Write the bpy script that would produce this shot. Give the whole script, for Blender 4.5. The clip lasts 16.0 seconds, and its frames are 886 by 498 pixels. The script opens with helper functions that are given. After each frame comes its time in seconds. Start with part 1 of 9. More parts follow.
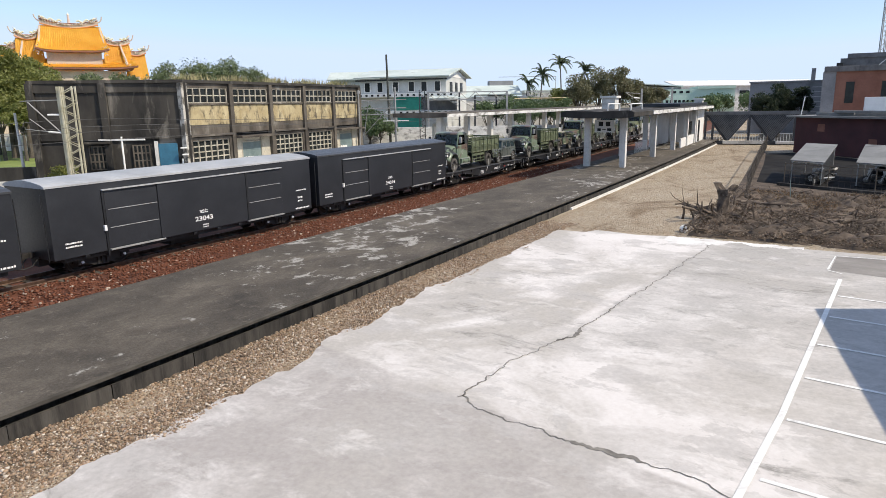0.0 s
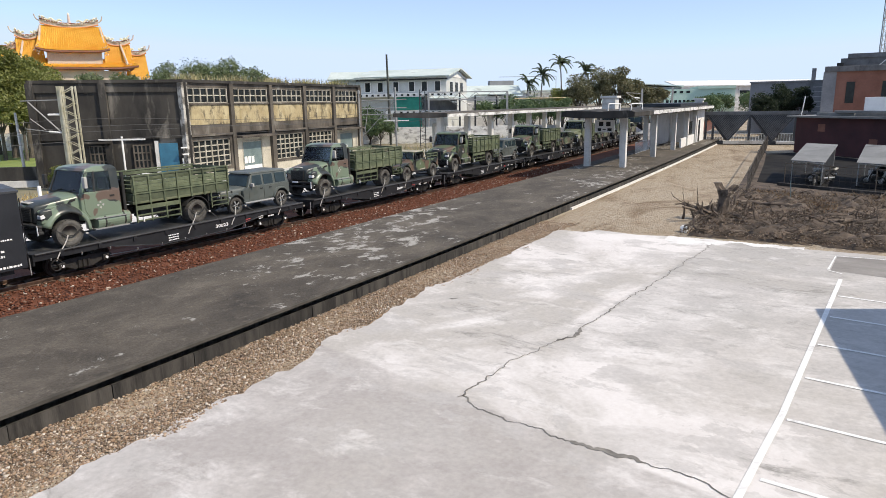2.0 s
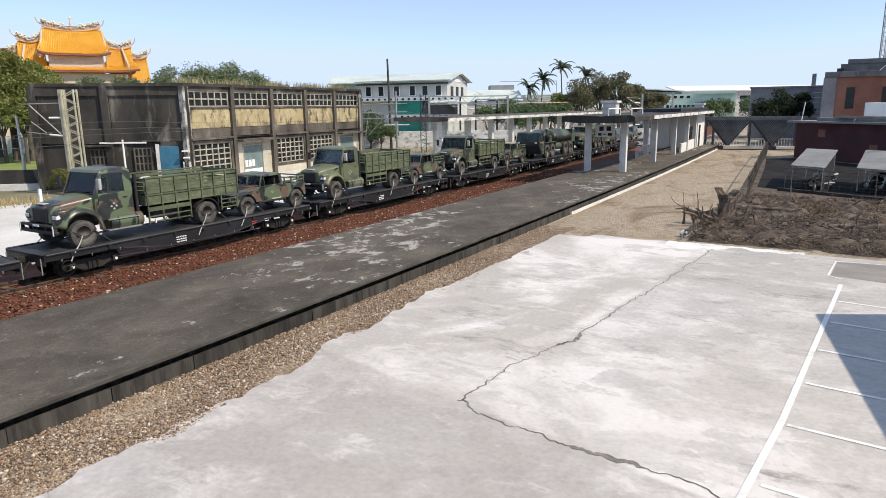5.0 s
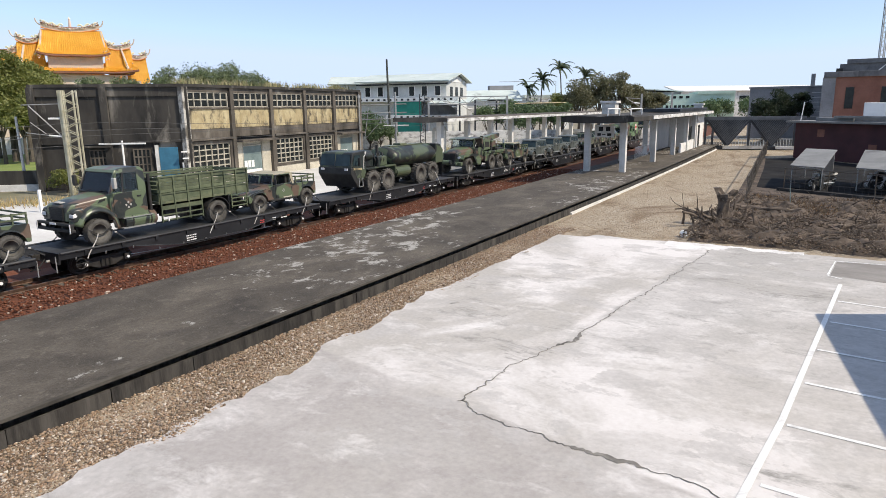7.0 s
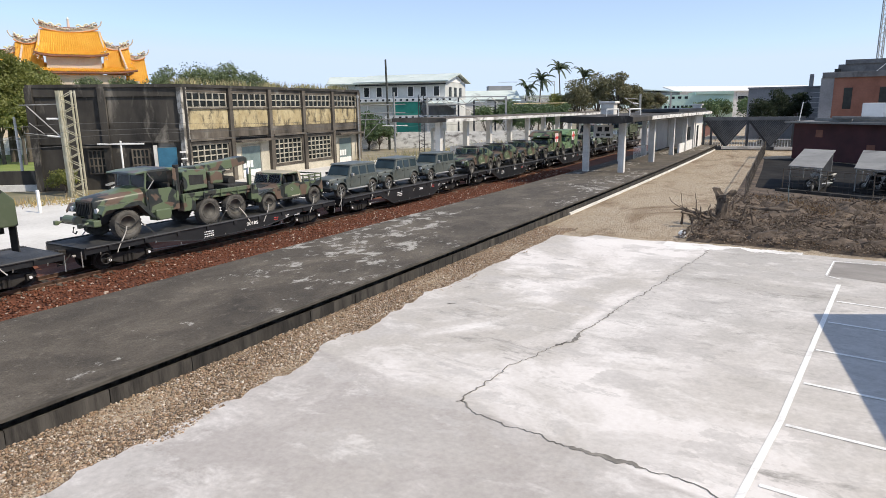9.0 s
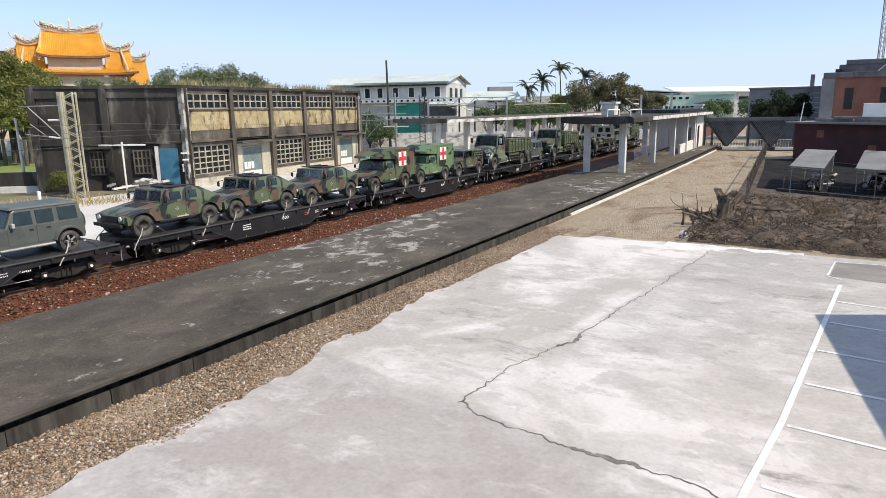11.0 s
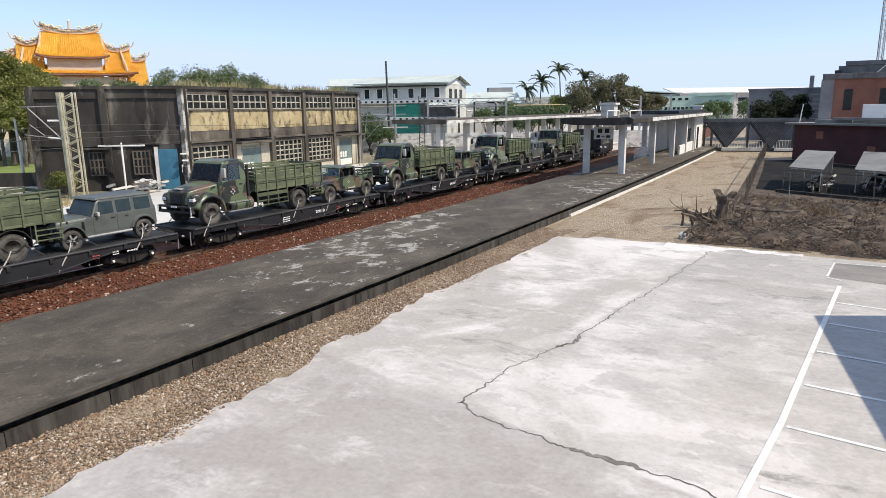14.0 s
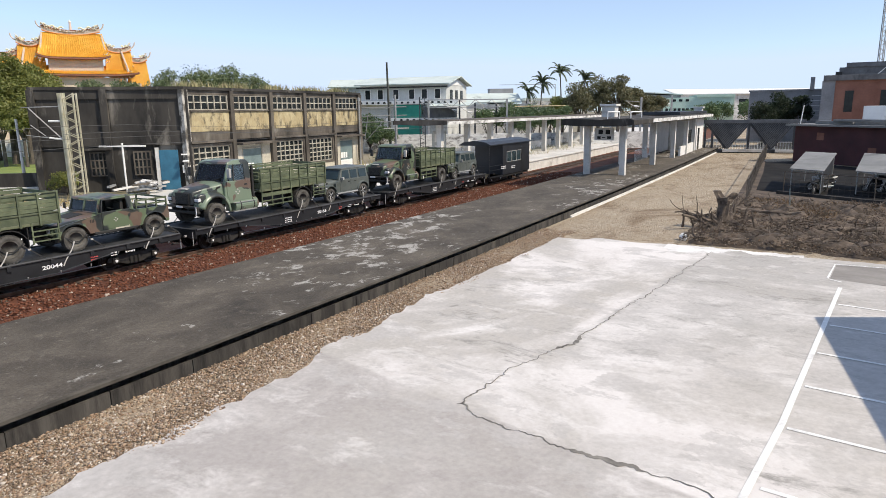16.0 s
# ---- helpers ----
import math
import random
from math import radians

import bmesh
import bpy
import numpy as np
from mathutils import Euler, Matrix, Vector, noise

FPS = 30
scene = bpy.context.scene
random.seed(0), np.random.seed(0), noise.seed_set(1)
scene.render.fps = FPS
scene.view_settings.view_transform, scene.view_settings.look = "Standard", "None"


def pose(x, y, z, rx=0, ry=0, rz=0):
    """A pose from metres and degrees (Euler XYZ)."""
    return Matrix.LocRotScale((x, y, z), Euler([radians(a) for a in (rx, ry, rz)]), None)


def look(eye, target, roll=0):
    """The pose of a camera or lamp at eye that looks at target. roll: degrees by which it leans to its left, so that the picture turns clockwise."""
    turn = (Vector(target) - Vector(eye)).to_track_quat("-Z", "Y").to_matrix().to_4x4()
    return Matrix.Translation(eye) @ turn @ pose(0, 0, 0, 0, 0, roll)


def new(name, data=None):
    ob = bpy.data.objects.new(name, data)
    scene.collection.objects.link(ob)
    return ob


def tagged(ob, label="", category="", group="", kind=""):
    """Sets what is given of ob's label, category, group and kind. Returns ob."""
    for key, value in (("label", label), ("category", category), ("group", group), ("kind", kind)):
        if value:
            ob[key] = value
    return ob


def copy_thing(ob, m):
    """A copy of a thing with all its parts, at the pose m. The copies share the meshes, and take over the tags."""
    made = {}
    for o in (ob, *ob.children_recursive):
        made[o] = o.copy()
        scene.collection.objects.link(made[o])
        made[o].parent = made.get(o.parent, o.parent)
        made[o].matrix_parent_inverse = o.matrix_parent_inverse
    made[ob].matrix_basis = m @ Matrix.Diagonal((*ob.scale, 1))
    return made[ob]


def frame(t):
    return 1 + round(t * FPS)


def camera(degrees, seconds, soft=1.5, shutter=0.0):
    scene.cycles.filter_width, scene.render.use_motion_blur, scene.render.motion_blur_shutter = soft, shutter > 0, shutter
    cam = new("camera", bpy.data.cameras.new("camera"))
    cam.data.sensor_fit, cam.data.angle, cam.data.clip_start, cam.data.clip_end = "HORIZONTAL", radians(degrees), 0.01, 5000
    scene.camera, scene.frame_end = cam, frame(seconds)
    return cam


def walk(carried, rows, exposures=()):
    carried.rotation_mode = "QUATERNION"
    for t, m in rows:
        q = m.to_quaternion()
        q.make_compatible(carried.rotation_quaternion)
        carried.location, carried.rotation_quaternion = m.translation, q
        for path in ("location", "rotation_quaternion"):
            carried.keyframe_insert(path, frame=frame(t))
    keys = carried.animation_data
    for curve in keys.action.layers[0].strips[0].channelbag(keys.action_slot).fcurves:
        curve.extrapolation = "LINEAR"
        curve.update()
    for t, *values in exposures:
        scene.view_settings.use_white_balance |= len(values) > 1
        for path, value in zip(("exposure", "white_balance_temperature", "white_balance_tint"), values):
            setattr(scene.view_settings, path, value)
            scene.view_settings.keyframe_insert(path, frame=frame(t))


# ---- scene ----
CAM_Z = 5.82
cam = camera(68.57, 16.0, soft=0.65)


def aim(yaw, pitch, roll):
    """The camera's pose: turned left of the track by yaw, tipped down by pitch, leaning by roll."""
    return pose(0, 0, CAM_Z, 90 - pitch, 0, yaw) @ pose(0, 0, 0, 0, 0, roll)


AIMS = [
    (0.0, 31.514, 12.650, -0.923), (0.5, 31.555, 12.608, -0.907), (1.0, 31.547, 12.613, -0.872),
    (1.5, 31.531, 12.653, -0.852), (2.0, 31.535, 12.657, -0.906), (2.5, 31.488, 12.640, -0.919),
    (3.0, 31.455, 12.606, -0.898), (3.5, 31.488, 12.543, -0.866), (4.0, 31.553, 12.423, -0.726),
    (6.5, 31.531, 12.240, -0.814), (7.0, 31.505, 12.261, -0.801), (7.5, 31.532, 12.238, -0.827),
    (8.0, 31.472, 12.213, -0.875), (8.5, 31.441, 12.208, -0.862), (9.0, 31.400, 12.237, -0.787),
    (11.5, 31.490, 12.146, -0.876), (12.0, 31.464, 12.135, -0.863), (12.5, 31.466, 12.139, -0.880),
    (13.0, 31.464, 12.078, -0.854), (13.5, 31.464, 12.065, -0.859), (14.0, 31.440, 12.099, -0.821),
    (14.5, 31.463, 12.097, -0.797), (15.0, 31.493, 12.031, -0.797), (15.5, 31.527, 12.043, -0.769),
    (16.0, 31.483, 12.015, -0.746)]
walk(cam, [(t, aim(a, b, c)) for t, a, b, c in AIMS])

# ---- light ----
SUN_DIR = Vector((0.8, 0.08, 0.86)).normalized()
world = bpy.data.worlds.new("sky")
scene.world = world
world.use_nodes = True
wn = world.node_tree
sky = wn.nodes.new("ShaderNodeTexSky")
sky.sky_type = "NISHITA"
sky.sun_disc = False
sky.sun_elevation = math.asin(SUN_DIR.z)
sky.sun_rotation = math.atan2(SUN_DIR.x, SUN_DIR.y)
sky.air_density, sky.dust_density, sky.ozone_density = 0.7, 0.4, 1.1
haze = wn.nodes.new("ShaderNodeMix")
haze.data_type, haze.blend_type = "RGBA", "DARKEN"
haze.inputs[0].default_value = 1.0
haze.inputs[7].default_value = (3.9, 4.75, 6.3, 1)
wn.links.new(sky.outputs[0], haze.inputs[6])
veil = wn.nodes.new("ShaderNodeMix")
veil.data_type = "RGBA"
veil.inputs[0].default_value = 0.32
veil.inputs[7].default_value = (3.95, 4.7, 6.22, 1)
wn.links.new(haze.outputs[2], veil.inputs[6])
wn.links.new(veil.outputs[2], wn.nodes["Background"].inputs[0])
wn.nodes["Background"].inputs[1].default_value = 0.118
sun_data = bpy.data.lights.new("sun", "SUN")
sun_data.energy, sun_data.angle, sun_data.color = 3.1, radians(0.5), (1.0, 0.88, 0.715)
sun = new("sun", sun_data)
sun.matrix_world = look(SUN_DIR * 200, (0, 0, 0))
scene.view_settings.exposure = 0.6

# ---- materials ----


def node(nt, kind, **values):
    n = nt.nodes.new(kind)
    for key, v in values.items():
        n.inputs[key].default_value = v
    return n


def ramp(nt, source, stops):
    n = nt.nodes.new("ShaderNodeValToRGB")
    e = n.color_ramp.elements
    e[0].position, e[0].color = stops[0][0], (*stops[0][1], 1)
    e[1].position, e[1].color = stops[-1][0], (*stops[-1][1], 1)
    for pos, col in stops[1:-1]:
        s = e.new(pos)
        s.color = (*col, 1)
    nt.links.new(source, n.inputs[0])
    return n.outputs[0]


def grey(v):
    return (v, v, v)


def mix(nt, fac, a, b, mode="MIX"):
    n = nt.nodes.new("ShaderNodeMix")
    n.data_type, n.blend_type = "RGBA", mode
    for sock, v in ((n.inputs[0], fac), (n.inputs[6], a), (n.inputs[7], b)):
        if isinstance(v, (int, float)):
            sock.default_value = v
        elif isinstance(v, tuple):
            sock.default_value = (*v, 1)
        else:
            nt.links.new(v, sock)
    return n.outputs[2]


def coords(nt, stretch=(1, 1, 1), local=True):
    """Coordinates in metres: of the thing, or of the place."""
    if local:
        source = nt.nodes.new("ShaderNodeTexCoord").outputs["Object"]
    else:
        source = nt.nodes.new("ShaderNodeNewGeometry").outputs["Position"]
    m = nt.nodes.new("ShaderNodeMapping")
    m.inputs["Scale"].default_value = stretch
    nt.links.new(source, m.inputs[0])
    return m.outputs[0]


def noise_tex(nt, vec, scale, detail=4, rough=0.55, warp=0.0):
    n = node(nt, "ShaderNodeTexNoise", Scale=scale, Detail=detail, Roughness=rough, Distortion=warp)
    nt.links.new(vec, n.inputs["Vector"])
    return n.outputs[0]


def start(name, rough=0.7, metal=0.0):
    m = bpy.data.materials.new(name)
    m.use_nodes = True
    nt = m.node_tree
    b = nt.nodes["Principled BSDF"]
    b.inputs["Roughness"].default_value, b.inputs["Metallic"].default_value = rough, metal
    return m, nt, b


def bump(nt, b, height, strength, distance=0.02):
    n = node(nt, "ShaderNodeBump", Strength=strength, Distance=distance)
    nt.links.new(height, n.inputs["Height"])
    nt.links.new(n.outputs[0], b.inputs["Normal"])


def surface(name, dark, light, scale=1.5, fine=25.0, rough=0.75, metal=0.0, relief=0.25, local=True, stretch=(1, 1, 1), spread=(0.32, 0.68), dirt=None, dirt_at=(0.58, 0.72), dirt_scale=0.7, vary=0.0):
    """A worn surface of two colours, with grain at a second scale and, where given, stains."""
    m, nt, b = start(name, rough, metal)
    v = coords(nt, stretch, local)
    big = noise_tex(nt, v, scale, 5, 0.6)
    small = noise_tex(nt, v, fine, 3, 0.6)
    col = ramp(nt, big, [(spread[0], dark), (spread[1], light)])
    col = mix(nt, 0.35, col, ramp(nt, small, [(0.3, grey(0.35)), (0.7, grey(0.65))]), "OVERLAY")
    if dirt:
        mask = ramp(nt, noise_tex(nt, v, dirt_scale, 6, 0.65, 0.4), [(dirt_at[0], grey(0)), (dirt_at[1], grey(1))])
        col = mix(nt, mask, col, dirt)
    if vary:
        info = nt.nodes.new("ShaderNodeObjectInfo")
        col = mix(nt, 1.0, col, ramp(nt, info.outputs["Random"], [(0, grey(1 - vary)), (1, grey(1.0))]), "MULTIPLY")
    nt.links.new(col, b.inputs["Base Color"])
    rr = ramp(nt, small, [(0.2, grey(max(0.05, rough - 0.12))), (0.8, grey(min(1, rough + 0.12)))])
    nt.links.new(rr, b.inputs["Roughness"])
    if relief:
        bump(nt, b, small, relief)
    return m


def stones_mat(name, cols, rough=0.85):
    """One colour for each loose stone or leaf of a joined mesh."""
    m, nt, b = start(name, rough)
    g = nt.nodes.new("ShaderNodeNewGeometry")
    n = len(cols)
    col = ramp(nt, g.outputs["Random Per Island"], [(i / (n - 1), c) for i, c in enumerate(cols)])
    small = noise_tex(nt, coords(nt, local=False), 30, 2)
    col = mix(nt, 0.4, col, ramp(nt, small, [(0.3, grey(0.3)), (0.7, grey(0.7))]), "OVERLAY")
    nt.links.new(col, b.inputs["Base Color"])
    return m


def leaf_mat(name, cols):
    """Leaves: a colour for each, and light that comes through them."""
    m = stones_mat(name, cols, 0.55)
    nt = m.node_tree
    b = nt.nodes["Principled BSDF"]
    tr = nt.nodes.new("ShaderNodeBsdfTranslucent")
    ms = nt.nodes.new("ShaderNodeMixShader")
    ms.inputs[0].default_value = 0.35
    nt.links.new(b.inputs["Base Color"].links[0].from_socket, tr.inputs[0])
    nt.links.new(b.outputs[0], ms.inputs[1])
    nt.links.new(tr.outputs[0], ms.inputs[2])
    nt.links.new(ms.outputs[0], nt.nodes["Material Output"].inputs[0])
    return m


def camo(name, base, second, third, scale=0.75, share=(0.5, 0.62), rough=0.62):
    """Camouflage paint in large soft-edged blotches, dusty on top."""
    m, nt, b = start(name, rough)
    tc = nt.nodes.new("ShaderNodeTexCoord").outputs["Object"]
    info = nt.nodes.new("ShaderNodeObjectInfo")
    add = nt.nodes.new("ShaderNodeVectorMath")
    add.operation = "ADD"
    nt.links.new(tc, add.inputs[0])
    add.inputs[1].default_value = (3.1, 7.7, 1.3)
    v = add.outputs[0]
    a = noise_tex(nt, v, scale, 2, 0.4, 0.5)
    add2 = nt.nodes.new("ShaderNodeVectorMath")
    add2.operation = "ADD"
    nt.links.new(v, add2.inputs[0])
    add2.inputs[1].default_value = (17, 5, 9)
    c = noise_tex(nt, add2.outputs[0], scale * 1.15, 2, 0.4, 0.5)
    col = mix(nt, ramp(nt, a, [(share[0], grey(0)), (share[0] + 0.015, grey(1))]), base, second)
    col = mix(nt, ramp(nt, c, [(share[1], grey(0)), (share[1] + 0.015, grey(1))]), col, third)
    dust = noise_tex(nt, v, 2.2, 5, 0.65)
    col = mix(nt, ramp(nt, dust, [(0.5, grey(0)), (0.9, grey(0.3))]), col, (0.22, 0.205, 0.16))
    nt.links.new(col, b.inputs["Base Color"])
    fine = noise_tex(nt, v, 40, 2)
    bump(nt, b, fine, 0.08)
    return m


def glass(name, tint=(0.016, 0.026, 0.03), rough=0.06):
    m, nt, b = start(name, rough)
    v = coords(nt)
    col = ramp(nt, noise_tex(nt, v, 1.2, 2), [(0.3, tint), (0.7, tuple(c * 2.2 for c in tint))])
    nt.links.new(col, b.inputs["Base Color"])
    b.inputs["Specular IOR Level"].default_value = 0.28
    return m


M_BALLAST = surface("ballast_ground", (0.075, 0.026, 0.014), (0.18, 0.062, 0.03), 0.9, 16, 0.92, relief=1.0, local=False)
M_FARGROUND = surface("yard_ground", (0.16, 0.14, 0.1), (0.3, 0.26, 0.18), 0.12, 5, 0.95, relief=0.5, local=False, dirt=(0.17, 0.16, 0.09), dirt_scale=0.06, dirt_at=(0.5, 0.6))
M_YARD = surface("yard_concrete", (0.5, 0.49, 0.465), (0.65, 0.64, 0.61), 0.25, 6, 0.85, relief=0.2, local=False)
M_LAWN = surface("lawn", (0.13, 0.19, 0.04), (0.23, 0.27, 0.07), 0.4, 12, 0.95, relief=0.8, local=False)


def lot_mat():
    """Power-floated concrete: pale, with grey clouds, streaks of grime and rubbed white spots."""
    m, nt, b = start("lot_concrete", 0.85)
    v = coords(nt, (1, 1, 1), False)
    w = coords(nt, (0.75, 1.1, 1), False)
    big = noise_tex(nt, v, 0.22, 6, 0.6, 0.6)
    fine = noise_tex(nt, v, 9, 6, 0.7)
    col = ramp(nt, big, [(0.3, (0.57, 0.537, 0.51)), (0.5, (0.655, 0.625, 0.6)), (0.7, (0.71, 0.683, 0.66))])
    wide = noise_tex(nt, v, 0.11, 6, 0.62, 1.2)
    col = mix(nt, ramp(nt, wide, [(0.43, grey(0.9)), (0.55, grey(0))]), col, (0.41, 0.385, 0.35))
    # the bay right of the long crack and the near bay were cast from greyer mixes
    sep = nt.nodes.new("ShaderNodeSeparateXYZ")
    nt.links.new(v, sep.inputs[0])
    drift = noise_tex(nt, v, 0.5, 8, 0.7, 0.5)

    def side_of(ax, ay, c, width):
        """0 to 1 across the line ax x + ay y + c = 0."""
        first = nt.nodes.new("ShaderNodeMath")
        first.operation = "MULTIPLY_ADD"
        nt.links.new(sep.outputs[0], first.inputs[0])
        first.inputs[1].default_value, first.inputs[2].default_value = ax / width, c / width
        second = nt.nodes.new("ShaderNodeMath")
        second.operation = "MULTIPLY_ADD"
        nt.links.new(sep.outputs[1], second.inputs[0])
        second.inputs[1].default_value = ay / width
        nt.links.new(first.outputs[0], second.inputs[2])
        second.use_clamp = True
        return second.outputs[0]

    far_bay = mix(nt, 1.0, side_of(1, -0.108, 7.28, 0.12), side_of(0.15, 1, -12.5, 5.0), "MULTIPLY")
    worn = mix(nt, 1.0, far_bay, ramp(nt, drift, [(0.36, grey(0.15)), (0.6, grey(0.8))]), "MULTIPLY")
    col = mix(nt, worn, col, (0.38, 0.365, 0.345))
    near_bay = mix(nt, 1.0, side_of(-0.2, -1, 9.3, 0.12), ramp(nt, drift, [(0.34, grey(0.25)), (0.56, grey(0.95))]), "MULTIPLY")
    col = mix(nt, near_bay, col, (0.36, 0.335, 0.315))
    cloud = noise_tex(nt, w, 0.36, 10, 0.7, 0.5)
    col = mix(nt, ramp(nt, cloud, [(0.52, grey(0)), (0.55, grey(0.3)), (0.63, grey(0.65))]), col, (0.42, 0.4, 0.375))
    stain = noise_tex(nt, coords(nt, (0.7, 1.0, 1), False), 0.62, 10, 0.66, 0.25)
    col = mix(nt, ramp(nt, stain, [(0.55, grey(0)), (0.562, grey(0.5)), (0.64, grey(0.75))]), col, (0.44, 0.42, 0.4))
    scuff = noise_tex(nt, coords(nt, (1.0, 1.7, 1), False), 1.1, 9, 0.72, 0.9)
    col = mix(nt, mix(nt, 1.0, far_bay, ramp(nt, scuff, [(0.55, grey(0)), (0.64, grey(0.6))]), "MULTIPLY"), col, (0.27, 0.26, 0.24))
    streak = noise_tex(nt, coords(nt, (0.6, 1.6, 1), False), 0.9, 9, 0.74, 0.9)
    where = ramp(nt, noise_tex(nt, v, 0.17, 3, 0.5), [(0.45, grey(0)), (0.58, grey(1))])
    mask = mix(nt, 1.0, ramp(nt, streak, [(0.54, grey(0)), (0.66, grey(0.9))]), where, "MULTIPLY")
    col = mix(nt, mask, col, (0.25, 0.24, 0.22))
    spot_dirt = noise_tex(nt, v, 1.7, 9, 0.75, 0.8)
    col = mix(nt, ramp(nt, spot_dirt, [(0.6, grey(0)), (0.72, grey(0.6))]), col, (0.3, 0.28, 0.25))
    rub = noise_tex(nt, coords(nt, (0.8, 1.3, 1.7), False), 0.8, 9, 0.72, 0.3)
    col = mix(nt, ramp(nt, rub, [(0.55, grey(0)), (0.66, grey(0.42))]), col, (0.74, 0.715, 0.69))
    col = mix(nt, 0.32, col, ramp(nt, fine, [(0.3, grey(0.33)), (0.7, grey(0.67))]), "OVERLAY")
    nt.links.new(col, b.inputs["Base Color"])
    bump(nt, b, fine, 0.2)
    return m


def platform_mat():
    m, nt, b = start("platform_asphalt", 0.92)
    v = coords(nt, (1, 0.6, 1), False)
    big = noise_tex(nt, v, 0.55, 9, 0.72, 0.5)
    fine = noise_tex(nt, coords(nt, (1, 1, 1), False), 16, 6, 0.8)
    col = ramp(nt, big, [(0.3, (0.036, 0.03, 0.023)), (0.5, (0.078, 0.066, 0.051)), (0.7, (0.14, 0.12, 0.094))])
    worn = noise_tex(nt, coords(nt, (1.3, 1.0, 1), False), 2.6, 10, 0.8, 0.3)
    col = mix(nt, ramp(nt, worn, [(0.54, grey(0)), (0.68, grey(0.7))]), col, (0.185, 0.16, 0.128))
    patch = noise_tex(nt, coords(nt, (1.1, 0.85, 1), False), 1.25, 10, 0.74, 0.35)
    where = noise_tex(nt, v, 0.13, 2, 0.5)
    mul = nt.nodes.new("ShaderNodeMath")
    mul.operation = "MULTIPLY"
    nt.links.new(patch, mul.inputs[0])
    sep = nt.nodes.new("ShaderNodeSeparateXYZ")
    nt.links.new(coords(nt, (1, 1, 1), False), sep.inputs[0])
    along = nt.nodes.new("ShaderNodeMath")
    along.operation, along.use_clamp = "MULTIPLY_ADD", True
    nt.links.new(sep.outputs[1], along.inputs[0])
    along.inputs[1].default_value, along.inputs[2].default_value = 0.1, -0.8
    spread = mix(nt, 1.0, ramp(nt, where, [(0.4, grey(0.86)), (0.6, grey(1.1))]), ramp(nt, along.outputs[0], [(0.0, grey(0.9)), (1.0, grey(1.03))]), "MULTIPLY")
    nt.links.new(spread, mul.inputs[1])
    col = mix(nt, ramp(nt, mul.outputs[0], [(0.585, grey(0)), (0.635, grey(1))]), col, (0.34, 0.325, 0.295))
    col = mix(nt, 0.75, col, ramp(nt, fine, [(0.3, grey(0.22)), (0.7, grey(0.78))]), "OVERLAY")
    nt.links.new(col, b.inputs["Base Color"])
    bump(nt, b, fine, 0.8)
    return m


def pebble_mat(name, cols, size, under, grass):
    """Ground of small pebbles trodden into earth, with dry grass in places."""
    m, nt, b = start(name, 0.95)
    v = coords(nt, (1, 1, 1), False)
    vor = node(nt, "ShaderNodeTexVoronoi", Scale=size)
    nt.links.new(v, vor.inputs["Vector"])
    sep = nt.nodes.new("ShaderNodeSeparateColor")
    nt.links.new(vor.outputs["Color"], sep.inputs[0])
    n = len(cols)
    col = ramp(nt, sep.outputs[0], [(i / (n - 1), c) for i, c in enumerate(cols)])
    gap = ramp(nt, vor.outputs["Distance"], [(0.3, grey(0)), (0.7, grey(1))])
    col = mix(nt, gap, col, under)
    col = mix(nt, ramp(nt, noise_tex(nt, v, 0.5, 8, 0.7, 0.6), [(0.36, grey(0)), (0.62, grey(0.9))]), col, under)
    col = mix(nt, ramp(nt, noise_tex(nt, coords(nt, (1, 0.5, 1), False), 0.33, 8, 0.72, 0.8), [(0.49, grey(0)), (0.62, grey(0.85))]), col, grass)
    fine = noise_tex(nt, v, 30, 4, 0.8)
    col = mix(nt, 0.7, col, ramp(nt, fine, [(0.3, grey(0.22)), (0.7, grey(0.78))]), "OVERLAY")
    nt.links.new(col, b.inputs["Base Color"])
    bump(nt, b, vor.outputs["Distance"], 0.8, 0.03)
    return m


M_GRAVEL = pebble_mat("gravel_ground", [(0.22, 0.17, 0.115), (0.46, 0.4, 0.31), (0.15, 0.12, 0.088), (0.62, 0.56, 0.47), (0.34, 0.28, 0.2), (0.52, 0.44, 0.32)], 11, (0.34, 0.28, 0.2), (0.15, 0.1, 0.055))
M_LOT = lot_mat()
M_PLATFORM = platform_mat()
M_LIP = surface("platform_lip_concrete", (0.035, 0.031, 0.026), (0.1, 0.09, 0.076), 0.9, 14, 0.95, relief=0.5, local=False)
M_WALL = surface("platform_wall_concrete", (0.034, 0.03, 0.026), (0.095, 0.087, 0.076), 0.9, 9, 0.9, relief=0.3, local=False, stretch=(3, 3, 0.5), dirt=(0.02, 0.018, 0.016), dirt_scale=1.1, dirt_at=(0.46, 0.62), vary=0.5)
M_PALE = surface("pale_concrete", (0.5, 0.49, 0.46), (0.68, 0.67, 0.64), 0.8, 9, 0.85, relief=0.2, local=False, dirt=(0.3, 0.28, 0.25), dirt_scale=0.5)
M_WHITE = surface("white_paint", (0.7, 0.695, 0.67), (0.84, 0.83, 0.8), 0.8, 12, 0.6, relief=0.1, dirt=(0.45, 0.42, 0.36), dirt_scale=0.8, dirt_at=(0.6, 0.75))
M_LINE = surface("road_paint", (0.72, 0.72, 0.7), (0.85, 0.85, 0.83), 3, 25, 0.6, relief=0.1, local=False, dirt=(0.5, 0.49, 0.47), dirt_scale=2.5)
